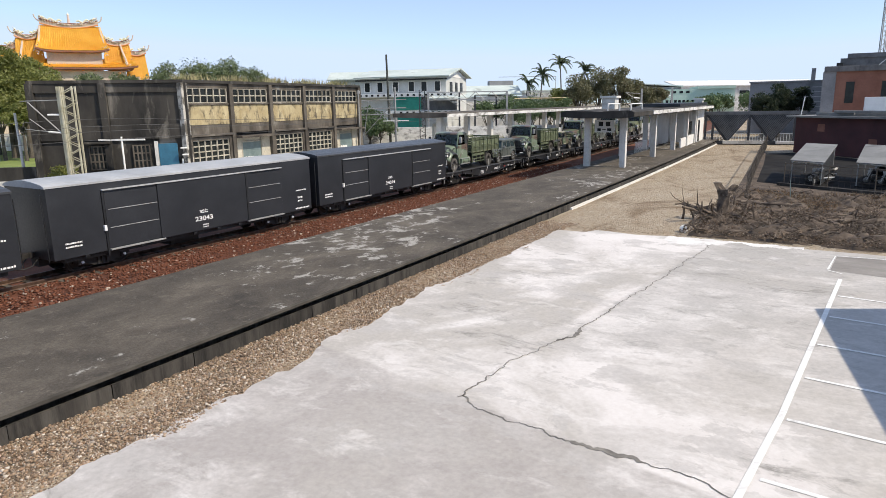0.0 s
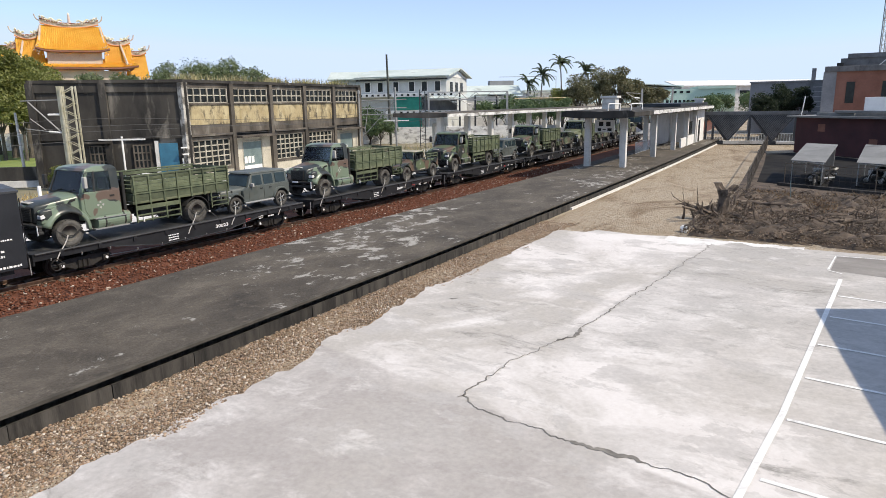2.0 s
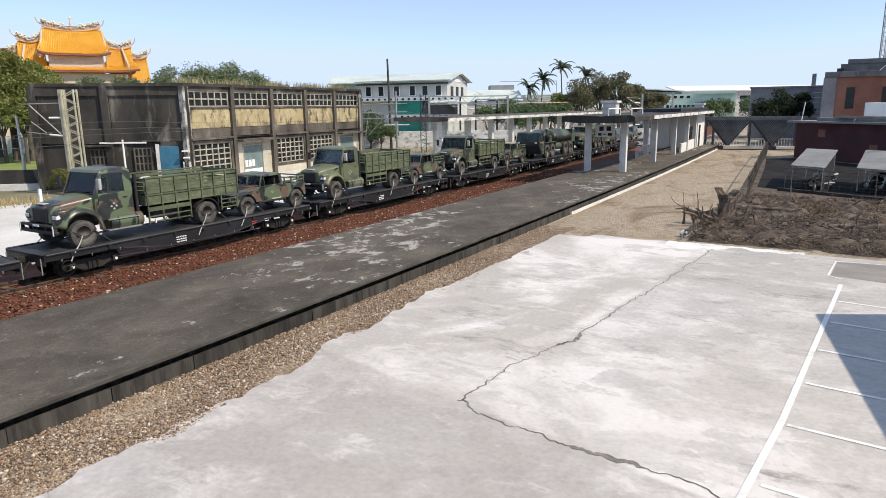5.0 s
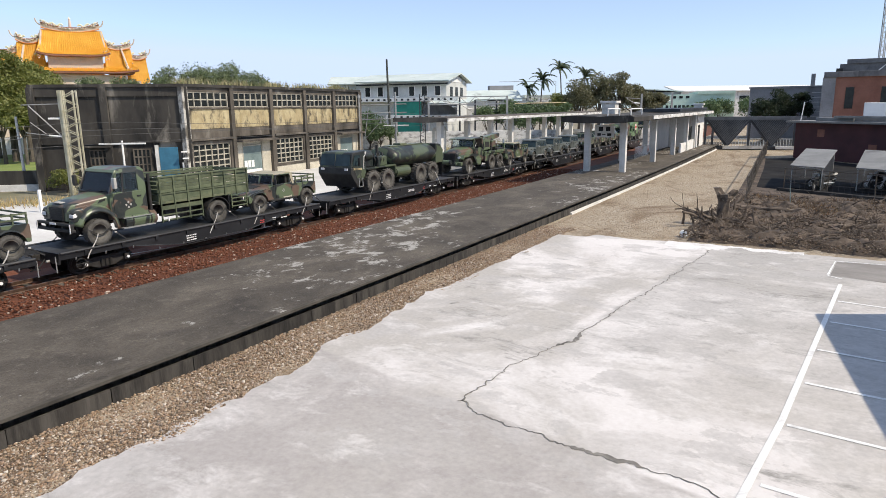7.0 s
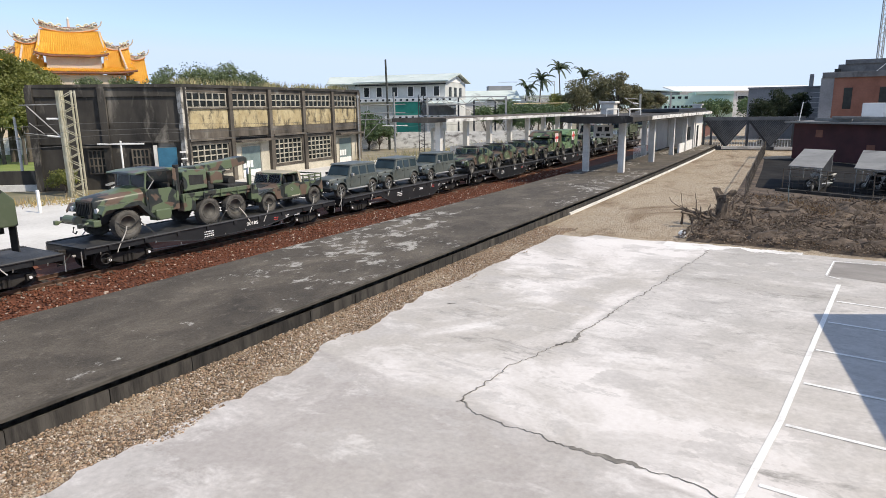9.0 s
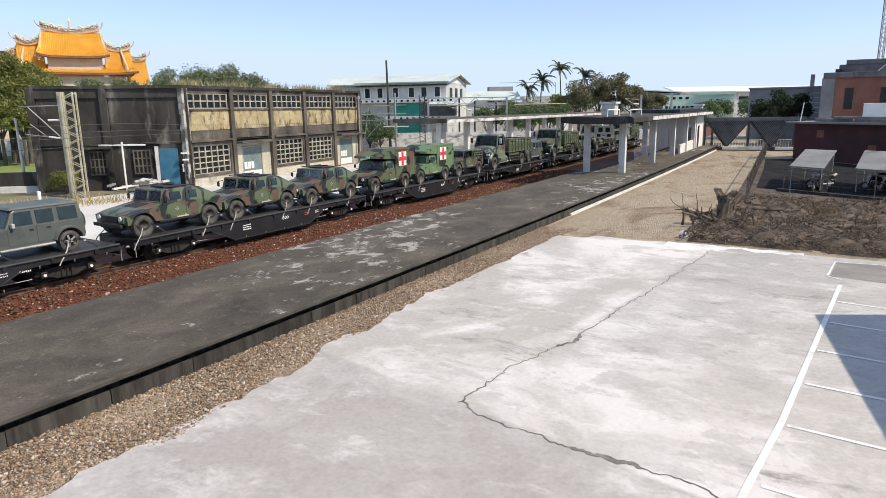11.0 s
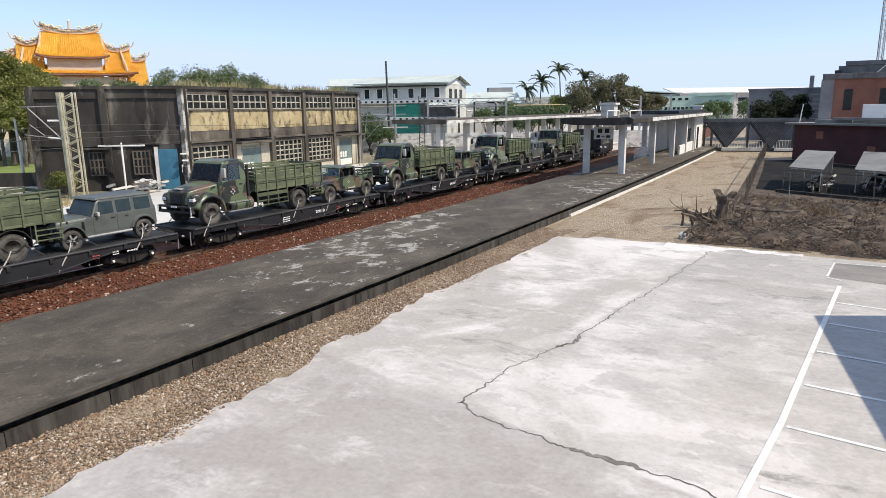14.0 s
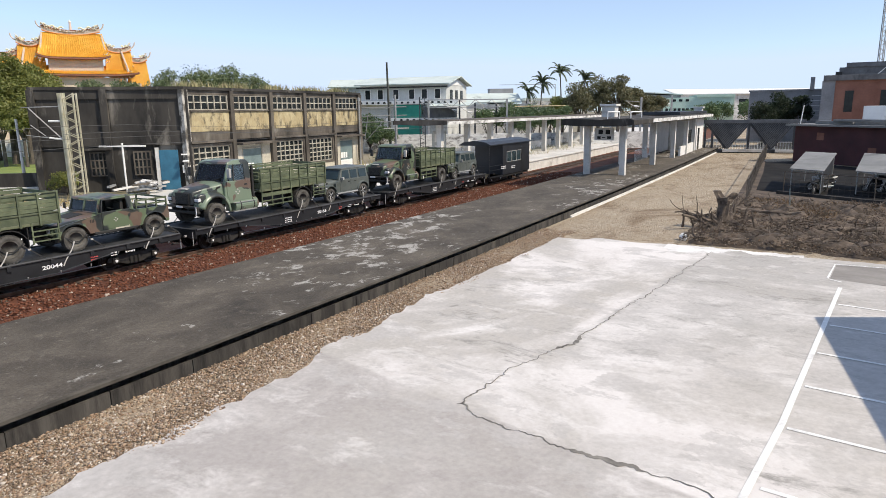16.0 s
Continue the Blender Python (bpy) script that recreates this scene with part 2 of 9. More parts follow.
M_CRACK = surface("crack_fill", (0.1, 0.094, 0.085), (0.24, 0.225, 0.2), 3, 20, 0.95, relief=0.5, local=False)
M_STONE = stones_mat("loose_gravel", [(0.22, 0.14, 0.085), (0.39, 0.28, 0.18), (0.1, 0.07, 0.05), (0.47, 0.37, 0.27), (0.16, 0.11, 0.075), (0.62, 0.56, 0.48), (0.3, 0.19, 0.115), (0.12, 0.085, 0.06), (0.42, 0.32, 0.22), (0.24, 0.16, 0.105)])
M_REDSTONE = stones_mat("ballast_stone", [(0.08, 0.026, 0.013), (0.14, 0.046, 0.022), (0.19, 0.07, 0.034), (0.1, 0.034, 0.018), (0.16, 0.055, 0.026), (0.12, 0.045, 0.024), (0.15, 0.052, 0.025), (0.14, 0.05, 0.025), (0.17, 0.06, 0.03), (0.12, 0.042, 0.02), (0.5, 0.42, 0.34)])
M_RAIL = surface("rail_steel", (0.06, 0.035, 0.025), (0.16, 0.1, 0.07), 4, 30, 0.5, 0.6, relief=0.1, local=False)
M_BLACK = surface("black_wagon_paint", (0.009, 0.0095, 0.011), (0.022, 0.023, 0.025), 1.0, 12, 0.45, relief=0.05)
M_BOX = surface("boxcar_paint", (0.014, 0.0155, 0.019), (0.026, 0.028, 0.033), 0.5, 10, 0.42, relief=0.04)
# lightened grey: sunlight put into the colour of one roof and the door rails
M_SUNLITGREY = surface("boxcar_sunlit_grey", (0.3, 0.31, 0.32), (0.42, 0.43, 0.44), 0.8, 8, 0.45, relief=0.05)
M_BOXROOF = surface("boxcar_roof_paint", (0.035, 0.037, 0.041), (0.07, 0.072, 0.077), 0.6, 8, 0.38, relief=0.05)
M_BOGIE = surface("bogie_iron", (0.01, 0.009, 0.008), (0.03, 0.027, 0.024), 3, 20, 0.7, relief=0.2)
M_MARK = surface("white_lettering", (0.7, 0.7, 0.7), (0.82, 0.82, 0.82), 4, 30, 0.6, relief=0)
M_REDMARK = surface("red_marking", (0.45, 0.06, 0.06), (0.55, 0.09, 0.08), 4, 30, 0.6, relief=0)
M_DECK = surface("wagon_deck_steel", (0.02, 0.021, 0.023), (0.05, 0.052, 0.056), 1.2, 9, 0.6, relief=0.2, dirt=(0.09, 0.085, 0.08), dirt_scale=0.8)
M_TYRE = surface("tyre_rubber", (0.03, 0.03, 0.029), (0.06, 0.058, 0.054), 3, 25, 0.9, relief=0.3)
M_TYREDUST = surface("dusty_tyre_rubber", (0.042, 0.04, 0.036), (0.12, 0.114, 0.103), 3, 25, 0.95, relief=0.3)
M_GLASS = glass("vehicle_glass")
M_RIM = surface("dusty_steel_rim", (0.05, 0.047, 0.04), (0.13, 0.122, 0.105), 3, 20, 0.7, relief=0.1)


def clear_glass():
    """Thin tinted pane: light passes, and the sky gleams on it at a slant."""
    m, nt, b = start("clear_vehicle_glass", 0.05)
    tr = nt.nodes.new("ShaderNodeBsdfTransparent")
    tr.inputs[0].default_value = (0.72, 0.78, 0.77, 1)
    gl = node(nt, "ShaderNodeBsdfGlossy", Roughness=0.04)
    fr = node(nt, "ShaderNodeFresnel", IOR=1.45)
    ms = nt.nodes.new("ShaderNodeMixShader")
    nt.links.new(fr.outputs[0], ms.inputs[0])
    nt.links.new(tr.outputs[0], ms.inputs[1])
    nt.links.new(gl.outputs[0], ms.inputs[2])
    nt.links.new(ms.outputs[0], nt.nodes["Material Output"].inputs[0])
    return m


M_CLEAR = clear_glass()
M_WINDOW = glass("window_glass", (0.012, 0.014, 0.014), 0.2)
M_STRAP = surface("webbing_strap", (0.34, 0.33, 0.31), (0.5, 0.49, 0.46), 3, 30, 0.8, relief=0.1)
M_OLIVE = camo("olive_truck_paint", (0.125, 0.14, 0.08), (0.08, 0.095, 0.058), (0.15, 0.162, 0.1), 0.7, (0.5, 0.62), 0.42)
M_CAMO = camo("camouflage_paint", (0.108, 0.142, 0.082), (0.024, 0.029, 0.028), (0.125, 0.086, 0.064), 0.95, (0.5, 0.56), 0.35)
M_CAMO_TANK = camo("tanker_camouflage", (0.07, 0.09, 0.05), (0.022, 0.03, 0.025), (0.016, 0.018, 0.017), 0.8, (0.5, 0.56), 0.45)
M_CAMO_LIGHT = camo("pale_camouflage_paint", (0.165, 0.215, 0.155), (0.034, 0.04, 0.039), (0.13, 0.094, 0.075), 0.9, (0.52, 0.55), 0.32)
M_GREYGREEN = camo("grey_green_paint", (0.09, 0.103, 0.096), (0.074, 0.086, 0.08), (0.105, 0.118, 0.11), 0.8, (0.5, 0.6), 0.4)
M_AMB = camo("ambulance_camouflage", (0.085, 0.13, 0.06), (0.016, 0.018, 0.017), (0.12, 0.07, 0.045), 1.0, (0.54, 0.56))
M_AMB_LIGHT = camo("pale_ambulance_camouflage", (0.12, 0.21, 0.1), (0.016, 0.018, 0.017), (0.13, 0.2, 0.1), 1.05, (0.57, 0.56))
M_DARKTRIM = surface("dark_trim", (0.012, 0.012, 0.012), (0.03, 0.03, 0.028), 3, 20, 0.7, relief=0.1)
M_TANCLOTH = surface("tan_canvas", (0.26, 0.24, 0.17), (0.38, 0.35, 0.27), 1.5, 18, 0.9, relief=0.3)
M_SLAT = surface("olive_timber_slat", (0.07, 0.09, 0.05), (0.155, 0.182, 0.105), 2, 18, 0.7, relief=0.2, vary=0.35)
M_CHROME = surface("lamp_lens", (0.6, 0.6, 0.6), (0.8, 0.8, 0.8), 3, 20, 0.2, relief=0)
M_CROSS = surface("red_cross_paint", (0.6, 0.03, 0.04), (0.7, 0.05, 0.05), 3, 20, 0.55, relief=0)
M_MOULD = surface("mould_stained_concrete", (0.01, 0.0095, 0.009), (0.06, 0.055, 0.048), 0.55, 5, 0.92, relief=0.3, local=False, stretch=(1, 1, 0.35), dirt=(0.2, 0.185, 0.16), dirt_scale=0.7, dirt_at=(0.56, 0.72))
M_FRAME = surface("weathered_concrete_frame", (0.032, 0.027, 0.022), (0.155, 0.135, 0.11), 0.6, 6, 0.92, relief=0.3, local=False, stretch=(1, 1, 0.45), dirt=(0.26, 0.25, 0.22), dirt_scale=0.6, dirt_at=(0.6, 0.75))
M_YELLOW = surface("yellow_render", (0.3, 0.235, 0.12), (0.48, 0.41, 0.25), 1.1, 7, 0.9, relief=0.2, local=False, stretch=(1.2, 1.2, 0.7), dirt=(0.085, 0.07, 0.048), dirt_scale=1.2, dirt_at=(0.49, 0.64))
M_PEEL = surface("peeling_whitewash", (0.12, 0.108, 0.09), (0.46, 0.44, 0.4), 1.6, 9, 0.9, relief=0.3, local=False, stretch=(1, 1, 0.7), spread=(0.44, 0.56), dirt=(0.06, 0.055, 0.048), dirt_scale=1.4, dirt_at=(0.52, 0.6))
M_CREAM = surface("cream_render", (0.4, 0.37, 0.29), (0.56, 0.525, 0.44), 0.7, 7, 0.9, relief=0.2, local=False, dirt=(0.24, 0.22, 0.17), dirt_scale=0.6)
M_MULLION = surface("window_mullion_paint", (0.27, 0.25, 0.2), (0.5, 0.465, 0.39), 1.2, 12, 0.85, relief=0.1, local=False)
M_BLUE = surface("blue_door_paint", (0.02, 0.1, 0.17), (0.035, 0.15, 0.24), 1.2, 14, 0.6, relief=0.1, local=False)
M_GREYDOOR = surface("grey_green_door_paint", (0.11, 0.155, 0.155), (0.18, 0.235, 0.235), 1.2, 14, 0.6, relief=0.1, local=False)
M_BRANCH = surface("dead_wood", (0.035, 0.026, 0.02), (0.19, 0.15, 0.115), 2, 14, 0.95, relief=0.6)
M_BARK = surface("bark", (0.06, 0.05, 0.04), (0.14, 0.12, 0.1), 2, 16, 0.95, relief=0.6)
M_LEAF = leaf_mat("tree_leaf", [(0.11, 0.135, 0.032), (0.19, 0.215, 0.052), (0.25, 0.26, 0.07), (0.15, 0.18, 0.045), (0.28, 0.285, 0.095)])
# olive leaves with distance haze mixed into the colour: paler, less saturated
M_LEAF_HAZED = leaf_mat("hazed_olive_leaf", [(0.11, 0.12, 0.06), (0.18, 0.17, 0.09), (0.15, 0.155, 0.08), (0.22, 0.19, 0.11), (0.13, 0.15, 0.075)])
M_PALM = leaf_mat("palm_leaf", [(0.06, 0.085, 0.05), (0.1, 0.13, 0.07), (0.14, 0.16, 0.09)])
M_SHRUB = leaf_mat("shrub_leaf", [(0.07, 0.12, 0.055), (0.12, 0.18, 0.08), (0.16, 0.22, 0.1), (0.09, 0.15, 0.07)])
M_LEAF_DARK = leaf_mat("dark_leaf", [(0.02, 0.034, 0.016), (0.038, 0.055, 0.024), (0.03, 0.048, 0.024)])
M_DRYGRASS = stones_mat("dry_grass", [(0.3, 0.26, 0.13), (0.4, 0.34, 0.2), (0.2, 0.22, 0.09), (0.34, 0.31, 0.17)], 0.9)
M_WEED = stones_mat("withered_weed", [(0.42, 0.3, 0.12), (0.5, 0.4, 0.2), (0.3, 0.2, 0.08), (0.38, 0.33, 0.18), (0.22, 0.2, 0.08)], 0.9)
M_DEADWEED = stones_mat("dead_weed", [(0.16, 0.095, 0.05), (0.24, 0.16, 0.09), (0.1, 0.065, 0.04), (0.3, 0.22, 0.13)], 0.95)
M_GREEN = surface("lattice_green_sheet", (0.015, 0.2, 0.15), (0.03, 0.3, 0.22), 0.6, 9, 0.6, relief=0.1, local=False)
M_HOUSE = surface("house_render", (0.46, 0.475, 0.46), (0.6, 0.61, 0.59), 0.4, 6, 0.85, relief=0.1, local=False)
M_TINROOF = surface("sheet_roof", (0.46, 0.53, 0.49), (0.62, 0.68, 0.64), 0.3, 5, 0.5, relief=0.1, local=False, dirt=(0.3, 0.33, 0.3), dirt_scale=0.4)
M_MINT = surface("mint_wall", (0.42, 0.56, 0.47), (0.52, 0.66, 0.56), 0.2, 4, 0.7, relief=0.1, local=False)
M_GREYWALL = surface("grey_block_wall", (0.2, 0.205, 0.215), (0.31, 0.315, 0.325), 0.3, 5, 0.9, relief=0.2, local=False, dirt=(0.12, 0.12, 0.12), dirt_scale=0.25, dirt_at=(0.52, 0.75))
M_BRICKRED = surface("red_brick_wall", (0.19, 0.082, 0.058), (0.29, 0.14, 0.1), 0.4, 6, 0.9, relief=0.2, local=False)
M_MAROON = surface("maroon_wall", (0.05, 0.018, 0.021), (0.09, 0.031, 0.035), 0.4, 6, 0.8, relief=0.15, local=False)
M_LATTICE = surface("dark_steel_paint", (0.018, 0.021, 0.026), (0.04, 0.045, 0.052), 1, 12, 0.5, relief=0.1, local=False)
M_TILE = surface("orange_glazed_tile", (0.85, 0.44, 0.035), (0.95, 0.58, 0.08), 0.3, 6, 0.45, relief=0.2, local=False)
M_TILE_RED = surface("red_orange_tile", (0.55, 0.17, 0.03), (0.7, 0.26, 0.05), 0.3, 6, 0.5, relief=0.2, local=False)
M_TEMPLE = surface("temple_plaster", (0.5, 0.4, 0.32), (0.64, 0.54, 0.44), 0.5, 6, 0.85, relief=0.2, local=False)
M_CERAMIC = surface("ridge_ceramic", (0.6, 0.6, 0.42), (0.78, 0.74, 0.52), 1.2, 8, 0.4, relief=0.6, dirt=(0.2, 0.28, 0.2), dirt_scale=2.0)
M_ORNAMENT = stones_mat("ceramic_ornament", [(0.72, 0.68, 0.6), (0.55, 0.3, 0.2), (0.78, 0.76, 0.72), (0.35, 0.42, 0.36), (0.75, 0.6, 0.35), (0.8, 0.78, 0.74)], 0.5)
M_STEEL = surface("galvanised_steel", (0.26, 0.265, 0.26), (0.42, 0.42, 0.41), 1.5, 14, 0.5, 0.4, relief=0.1)
M_MASTPAINT = surface("weathered_mast_paint", (0.34, 0.31, 0.2), (0.55, 0.52, 0.4), 1.2, 10, 0.75, relief=0.1)
M_DARKPOLE = surface("dark_pole", (0.035, 0.04, 0.035), (0.07, 0.075, 0.065), 1, 10, 0.8, relief=0.1)
M_WIRE = surface("wire", (0.05, 0.05, 0.05), (0.1, 0.1, 0.1), 1, 10, 0.6, 0.3, relief=0)
# near-black colour of the shelters' apron and floors
M_NEARBLACK = surface("near_black_paving", (0.012, 0.012, 0.0125), (0.032, 0.031, 0.03), 0.5, 8, 0.95, relief=0.3, local=False)
M_NEARBLACK.node_tree.nodes["Principled BSDF"].inputs["Specular IOR Level"].default_value = 0.1
M_SHELTER = surface("shelter_sheet", (0.15, 0.15, 0.145), (0.25, 0.25, 0.24), 0.6, 9, 0.7, relief=0.15, local=False, dirt=(0.12, 0.115, 0.11), dirt_scale=0.8)
M_SOIL = surface("dug_soil", (0.036, 0.027, 0.02), (0.16, 0.12, 0.088), 1.2, 14, 0.95, relief=1.0, local=False, dirt=(0.035, 0.026, 0.019), dirt_scale=0.8, dirt_at=(0.54, 0.66))
M_CLOD = stones_mat("soil_clod", [(0.03, 0.021, 0.015), (0.07, 0.05, 0.035), (0.16, 0.12, 0.085), (0.04, 0.028, 0.02), (0.34, 0.28, 0.22), (0.06, 0.042, 0.03), (0.14, 0.085, 0.05), (0.24, 0.19, 0.14)])

M_LEAF_PALE = leaf_mat("pale_leaf", [(0.1, 0.14, 0.06), (0.17, 0.21, 0.1), (0.22, 0.26, 0.14), (0.13, 0.17, 0.08)])
M_SLATSTEEL = surface("grey_steel_slat", (0.06, 0.066, 0.075), (0.12, 0.128, 0.14), 1, 12, 0.5, relief=0.1, local=False)
M_FASCIA = surface("stained_fascia", (0.52, 0.52, 0.5), (0.76, 0.755, 0.73), 0.8, 9, 0.8, relief=0.2, local=False, stretch=(1, 1, 2), dirt=(0.16, 0.15, 0.14), dirt_scale=0.9, dirt_at=(0.5, 0.66))
M_GREYDARK = surface("sooty_concrete", (0.1, 0.1, 0.102), (0.22, 0.22, 0.222), 0.5, 6, 0.9, relief=0.2, local=False, stretch=(1, 1, 0.6), dirt=(0.05, 0.05, 0.05), dirt_scale=0.5, dirt_at=(0.5, 0.7))
M_GREYSLAB = surface("grey_cast_concrete", (0.2, 0.185, 0.17), (0.31, 0.29, 0.27), 0.7, 12, 0.9, relief=0.2, local=False, stretch=(0.6, 1.4, 1), dirt=(0.22, 0.21, 0.19), dirt_scale=0.9, dirt_at=(0.52, 0.66))
M_SCREED = surface("cement_screed", (0.6, 0.585, 0.565), (0.8, 0.79, 0.77), 1.2, 14, 0.9, relief=0.3, local=False, dirt=(0.5, 0.475, 0.45), dirt_scale=0.9, dirt_at=(0.5, 0.6))

# ---- building helpers ----
K = 0.0004667  # the track's curvature
TRACK = -24.9  # offset of the train's track
RAIL = -0.2


def arc(off, s, z=0.0):
    """A point at that offset from the baseline and that length along it; the baseline bends gently to the left."""
    th = K * s
    return Vector((-(1 - math.cos(th)) / K + off * math.cos(th), math.sin(th) / K + off * math.sin(th), z))


def arc_pose(off, s, z=0.0):
    p = arc(off, s, z)
    return pose(p.x, p.y, p.z, 0, 0, math.degrees(K * s))


def link(name, bm, material, smooth=False):
    me = bpy.data.meshes.new(name)
    bm.normal_update()
    bm.to_mesh(me)
    bm.free()
    for m in material if isinstance(material, (list, tuple)) else [material]:
        me.materials.append(m)
    if smooth:
        for p in me.polygons:
            p.use_smooth = True
    return new(name, me)


def part(name, bm, material, parent, label="", smooth=False):
    ob = link(name, bm, material, smooth)
    ob.parent = parent
    if label:
        tagged(ob, label)
    return ob


def thing(name, label, category, m=None, group="", kind=""):
    ob = new(name)
    ob.empty_display_size = 0.2
    if m is not None:
        ob.matrix_basis = m
    return tagged(ob, label, category, group, kind)


def B():
    return bmesh.new()


def box(bm, x0, x1, y0, y1, z0, z1, bevel=0.0, m=None):
    vs = [bm.verts.new((x, y, z)) for z in (z0, z1) for y in (y0, y1) for x in (x0, x1)]
    for f in ((0, 2, 3, 1), (4, 5, 7, 6), (0, 1, 5, 4), (2, 6, 7, 3), (0, 4, 6, 2), (1, 3, 7, 5)):
        bm.faces.new([vs[i] for i in f])
    if m is not None:
        for v in vs:
            v.co = m @ v.co
    if bevel:
        edges = list({e for v in vs for e in v.link_edges})
        bmesh.ops.bevel(bm, geom=edges, offset=bevel, segments=2, affect="EDGES", profile=0.5)
    return bm


def cyl(bm, a, b, r, n=10, r2=None, cap=True):
    """A round bar from a to b, tapering to r2."""
    a, b = Vector(a), Vector(b)
    d = (b - a).normalized()
    u = d.orthogonal().normalized()
    w = d.cross(u)
    r2 = r if r2 is None else r2
    lo, hi = [], []
    for i in range(n):
        t = i * math.tau / n
        q = u * math.cos(t) + w * math.sin(t)
        lo.append(bm.verts.new(a + q * r))
        hi.append(bm.verts.new(b + q * r2))
    for i in range(n):
        k = (i + 1) % n
        bm.faces.new((lo[i], lo[k], hi[k], hi[i]))
    if cap:
        bm.faces.new(lo[::-1])
        bm.faces.new(hi)
    return bm


def prism(bm, poly, x0, x1, inset=0.0, bevel=0.0):
    """A side outline of (y, z) points carried across from x0 to x1; inset narrows what lies above the waist."""
    n = len(poly)
    zs = [z for _, z in poly]
    lo, hi = min(zs), max(zs)
    rows = []
    for sx, x in ((1, x0), (-1, x1)):
        rows.append([bm.verts.new((x + sx * inset * (z - lo) / (hi - lo + 1e-9), y, z)) for y, z in poly])
    fs = [bm.faces.new(rows[0]), bm.faces.new(rows[1][::-1])]
    for i in range(n):
        j = (i + 1) % n
        fs.append(bm.faces.new((rows[0][j], rows[0][i], rows[1][i], rows[1][j])))
    bmesh.ops.recalc_face_normals(bm, faces=fs)
    if bevel:
        edges = list({e for f in fs for e in f.edges})
        bmesh.ops.bevel(bm, geom=edges, offset=bevel, segments=2, affect="EDGES", profile=0.5)
    return bm


def ring(bm, profile, cx, cy, cz, n=20, lugs=0.0):
    """A turned body about an axis along x: profile is (x, radius) pairs."""
    loops = []
    for x, r in profile:
        loops.append([bm.verts.new((cx + x, cy + (r + (lugs if (i % 2 and abs(r) > 0.8 * max(q for _, q in profile)) else 0)) * math.cos(i * math.tau / n), cz + (r + (lugs if (i % 2 and r > 0.8 * max(q for _, q in profile)) else 0)) * math.sin(i * math.tau / n))) for i in range(n)])
    for a, b in zip(loops, loops[1:]):
        for i in range(n):
            bm.faces.new((a[i], a[(i + 1) % n], b[(i + 1) % n], b[i]))
    for lp in (loops[0], loops[-1]):
        bm.faces.new(lp)
    bmesh.ops.recalc_face_normals(bm, faces=bm.faces[:])
    return bm


def panel(bm, s, x, pts, d=0.012):
    """A flat pane or plate on a side: (y, z) outline, proud of x by d."""
    a = [bm.verts.new((x, y, z)) for y, z in pts]
    b = [bm.verts.new((x + s * d, y, z)) for y, z in pts]
    n = len(pts)
    fs = [bm.faces.new(a), bm.faces.new(b)]
    for i in range(n):
        fs.append(bm.faces.new((a[i], a[(i + 1) % n], b[(i + 1) % n], b[i])))
    bmesh.ops.recalc_face_normals(bm, faces=fs)
    return bm


def slab(bm, corners, d):
    """A thin plate over four corners, thickened along its normal."""
    c = [Vector(p) for p in corners]
    nrm = (c[1] - c[0]).cross(c[-1] - c[0]).normalized() * d
    a = [bm.verts.new(p) for p in c]
    b = [bm.verts.new(p + nrm) for p in c]
    n = len(c)
    fs = [bm.faces.new(a), bm.faces.new(b)]
    for i in range(n):
        fs.append(bm.faces.new((a[i], a[(i + 1) % n], b[(i + 1) % n], b[i])))
    bmesh.ops.recalc_face_normals(bm, faces=fs)
    return bm


def loft(name, section, ss, material, closed=False, mats=None, parent=None):
    """A cross-section of (offset, z) points carried along the line of the track."""
    verts, faces, idx = [], [], []
    n = len(section)
    for s in ss:
        verts += [arc(o, s, z) for o, z in section]
    m = n if closed else n - 1
    for i in range(len(ss) - 1):
        for j in range(m):
            a, b = i * n + j, i * n + (j + 1) % n
            faces.append((a, b, b + n, a + n))
            idx.append(mats[j] if mats else 0)
    if closed:
        faces.append(tuple(range(n)))
        faces.append(tuple(range((len(ss) - 1) * n, len(ss) * n))[::-1])
        idx += [0, 0]
    me = bpy.data.meshes.new(name)
    me.from_pydata(verts, [], faces)
    for mt in material if isinstance(material, list) else [material]:
        me.materials.append(mt)
    for p, k in zip(me.polygons, idx):
        p.material_index = k
    bm = bmesh.new()
    bm.from_mesh(me)
    bmesh.ops.recalc_face_normals(bm, faces=bm.faces[:])
    bm.to_mesh(me)
    bm.free()
    ob = new(name, me)
    if parent:
        ob.parent = parent
    return ob


def rim(bm, x0, x1, z0, z1, t, y0, y1):
    """A square frame in one piece round an opening, in a wall's own axes."""
    def loop(a, y):
        return [bm.verts.new(p) for p in ((x0 - a, y, z0 - a), (x1 + a, y, z0 - a), (x1 + a, y, z1 + a), (x0 - a, y, z1 + a))]
    loops = [loop(t, y0), loop(0, y0), loop(0, y1), loop(t, y1)]
    fs = []
    for k in range(4):
        a, b = loops[k], loops[(k + 1) % 4]
        for i in range(4):
            fs.append(bm.faces.new((a[i], a[(i + 1) % 4], b[(i + 1) % 4], b[i])))
    bmesh.ops.recalc_face_normals(bm, faces=fs)
    return bm


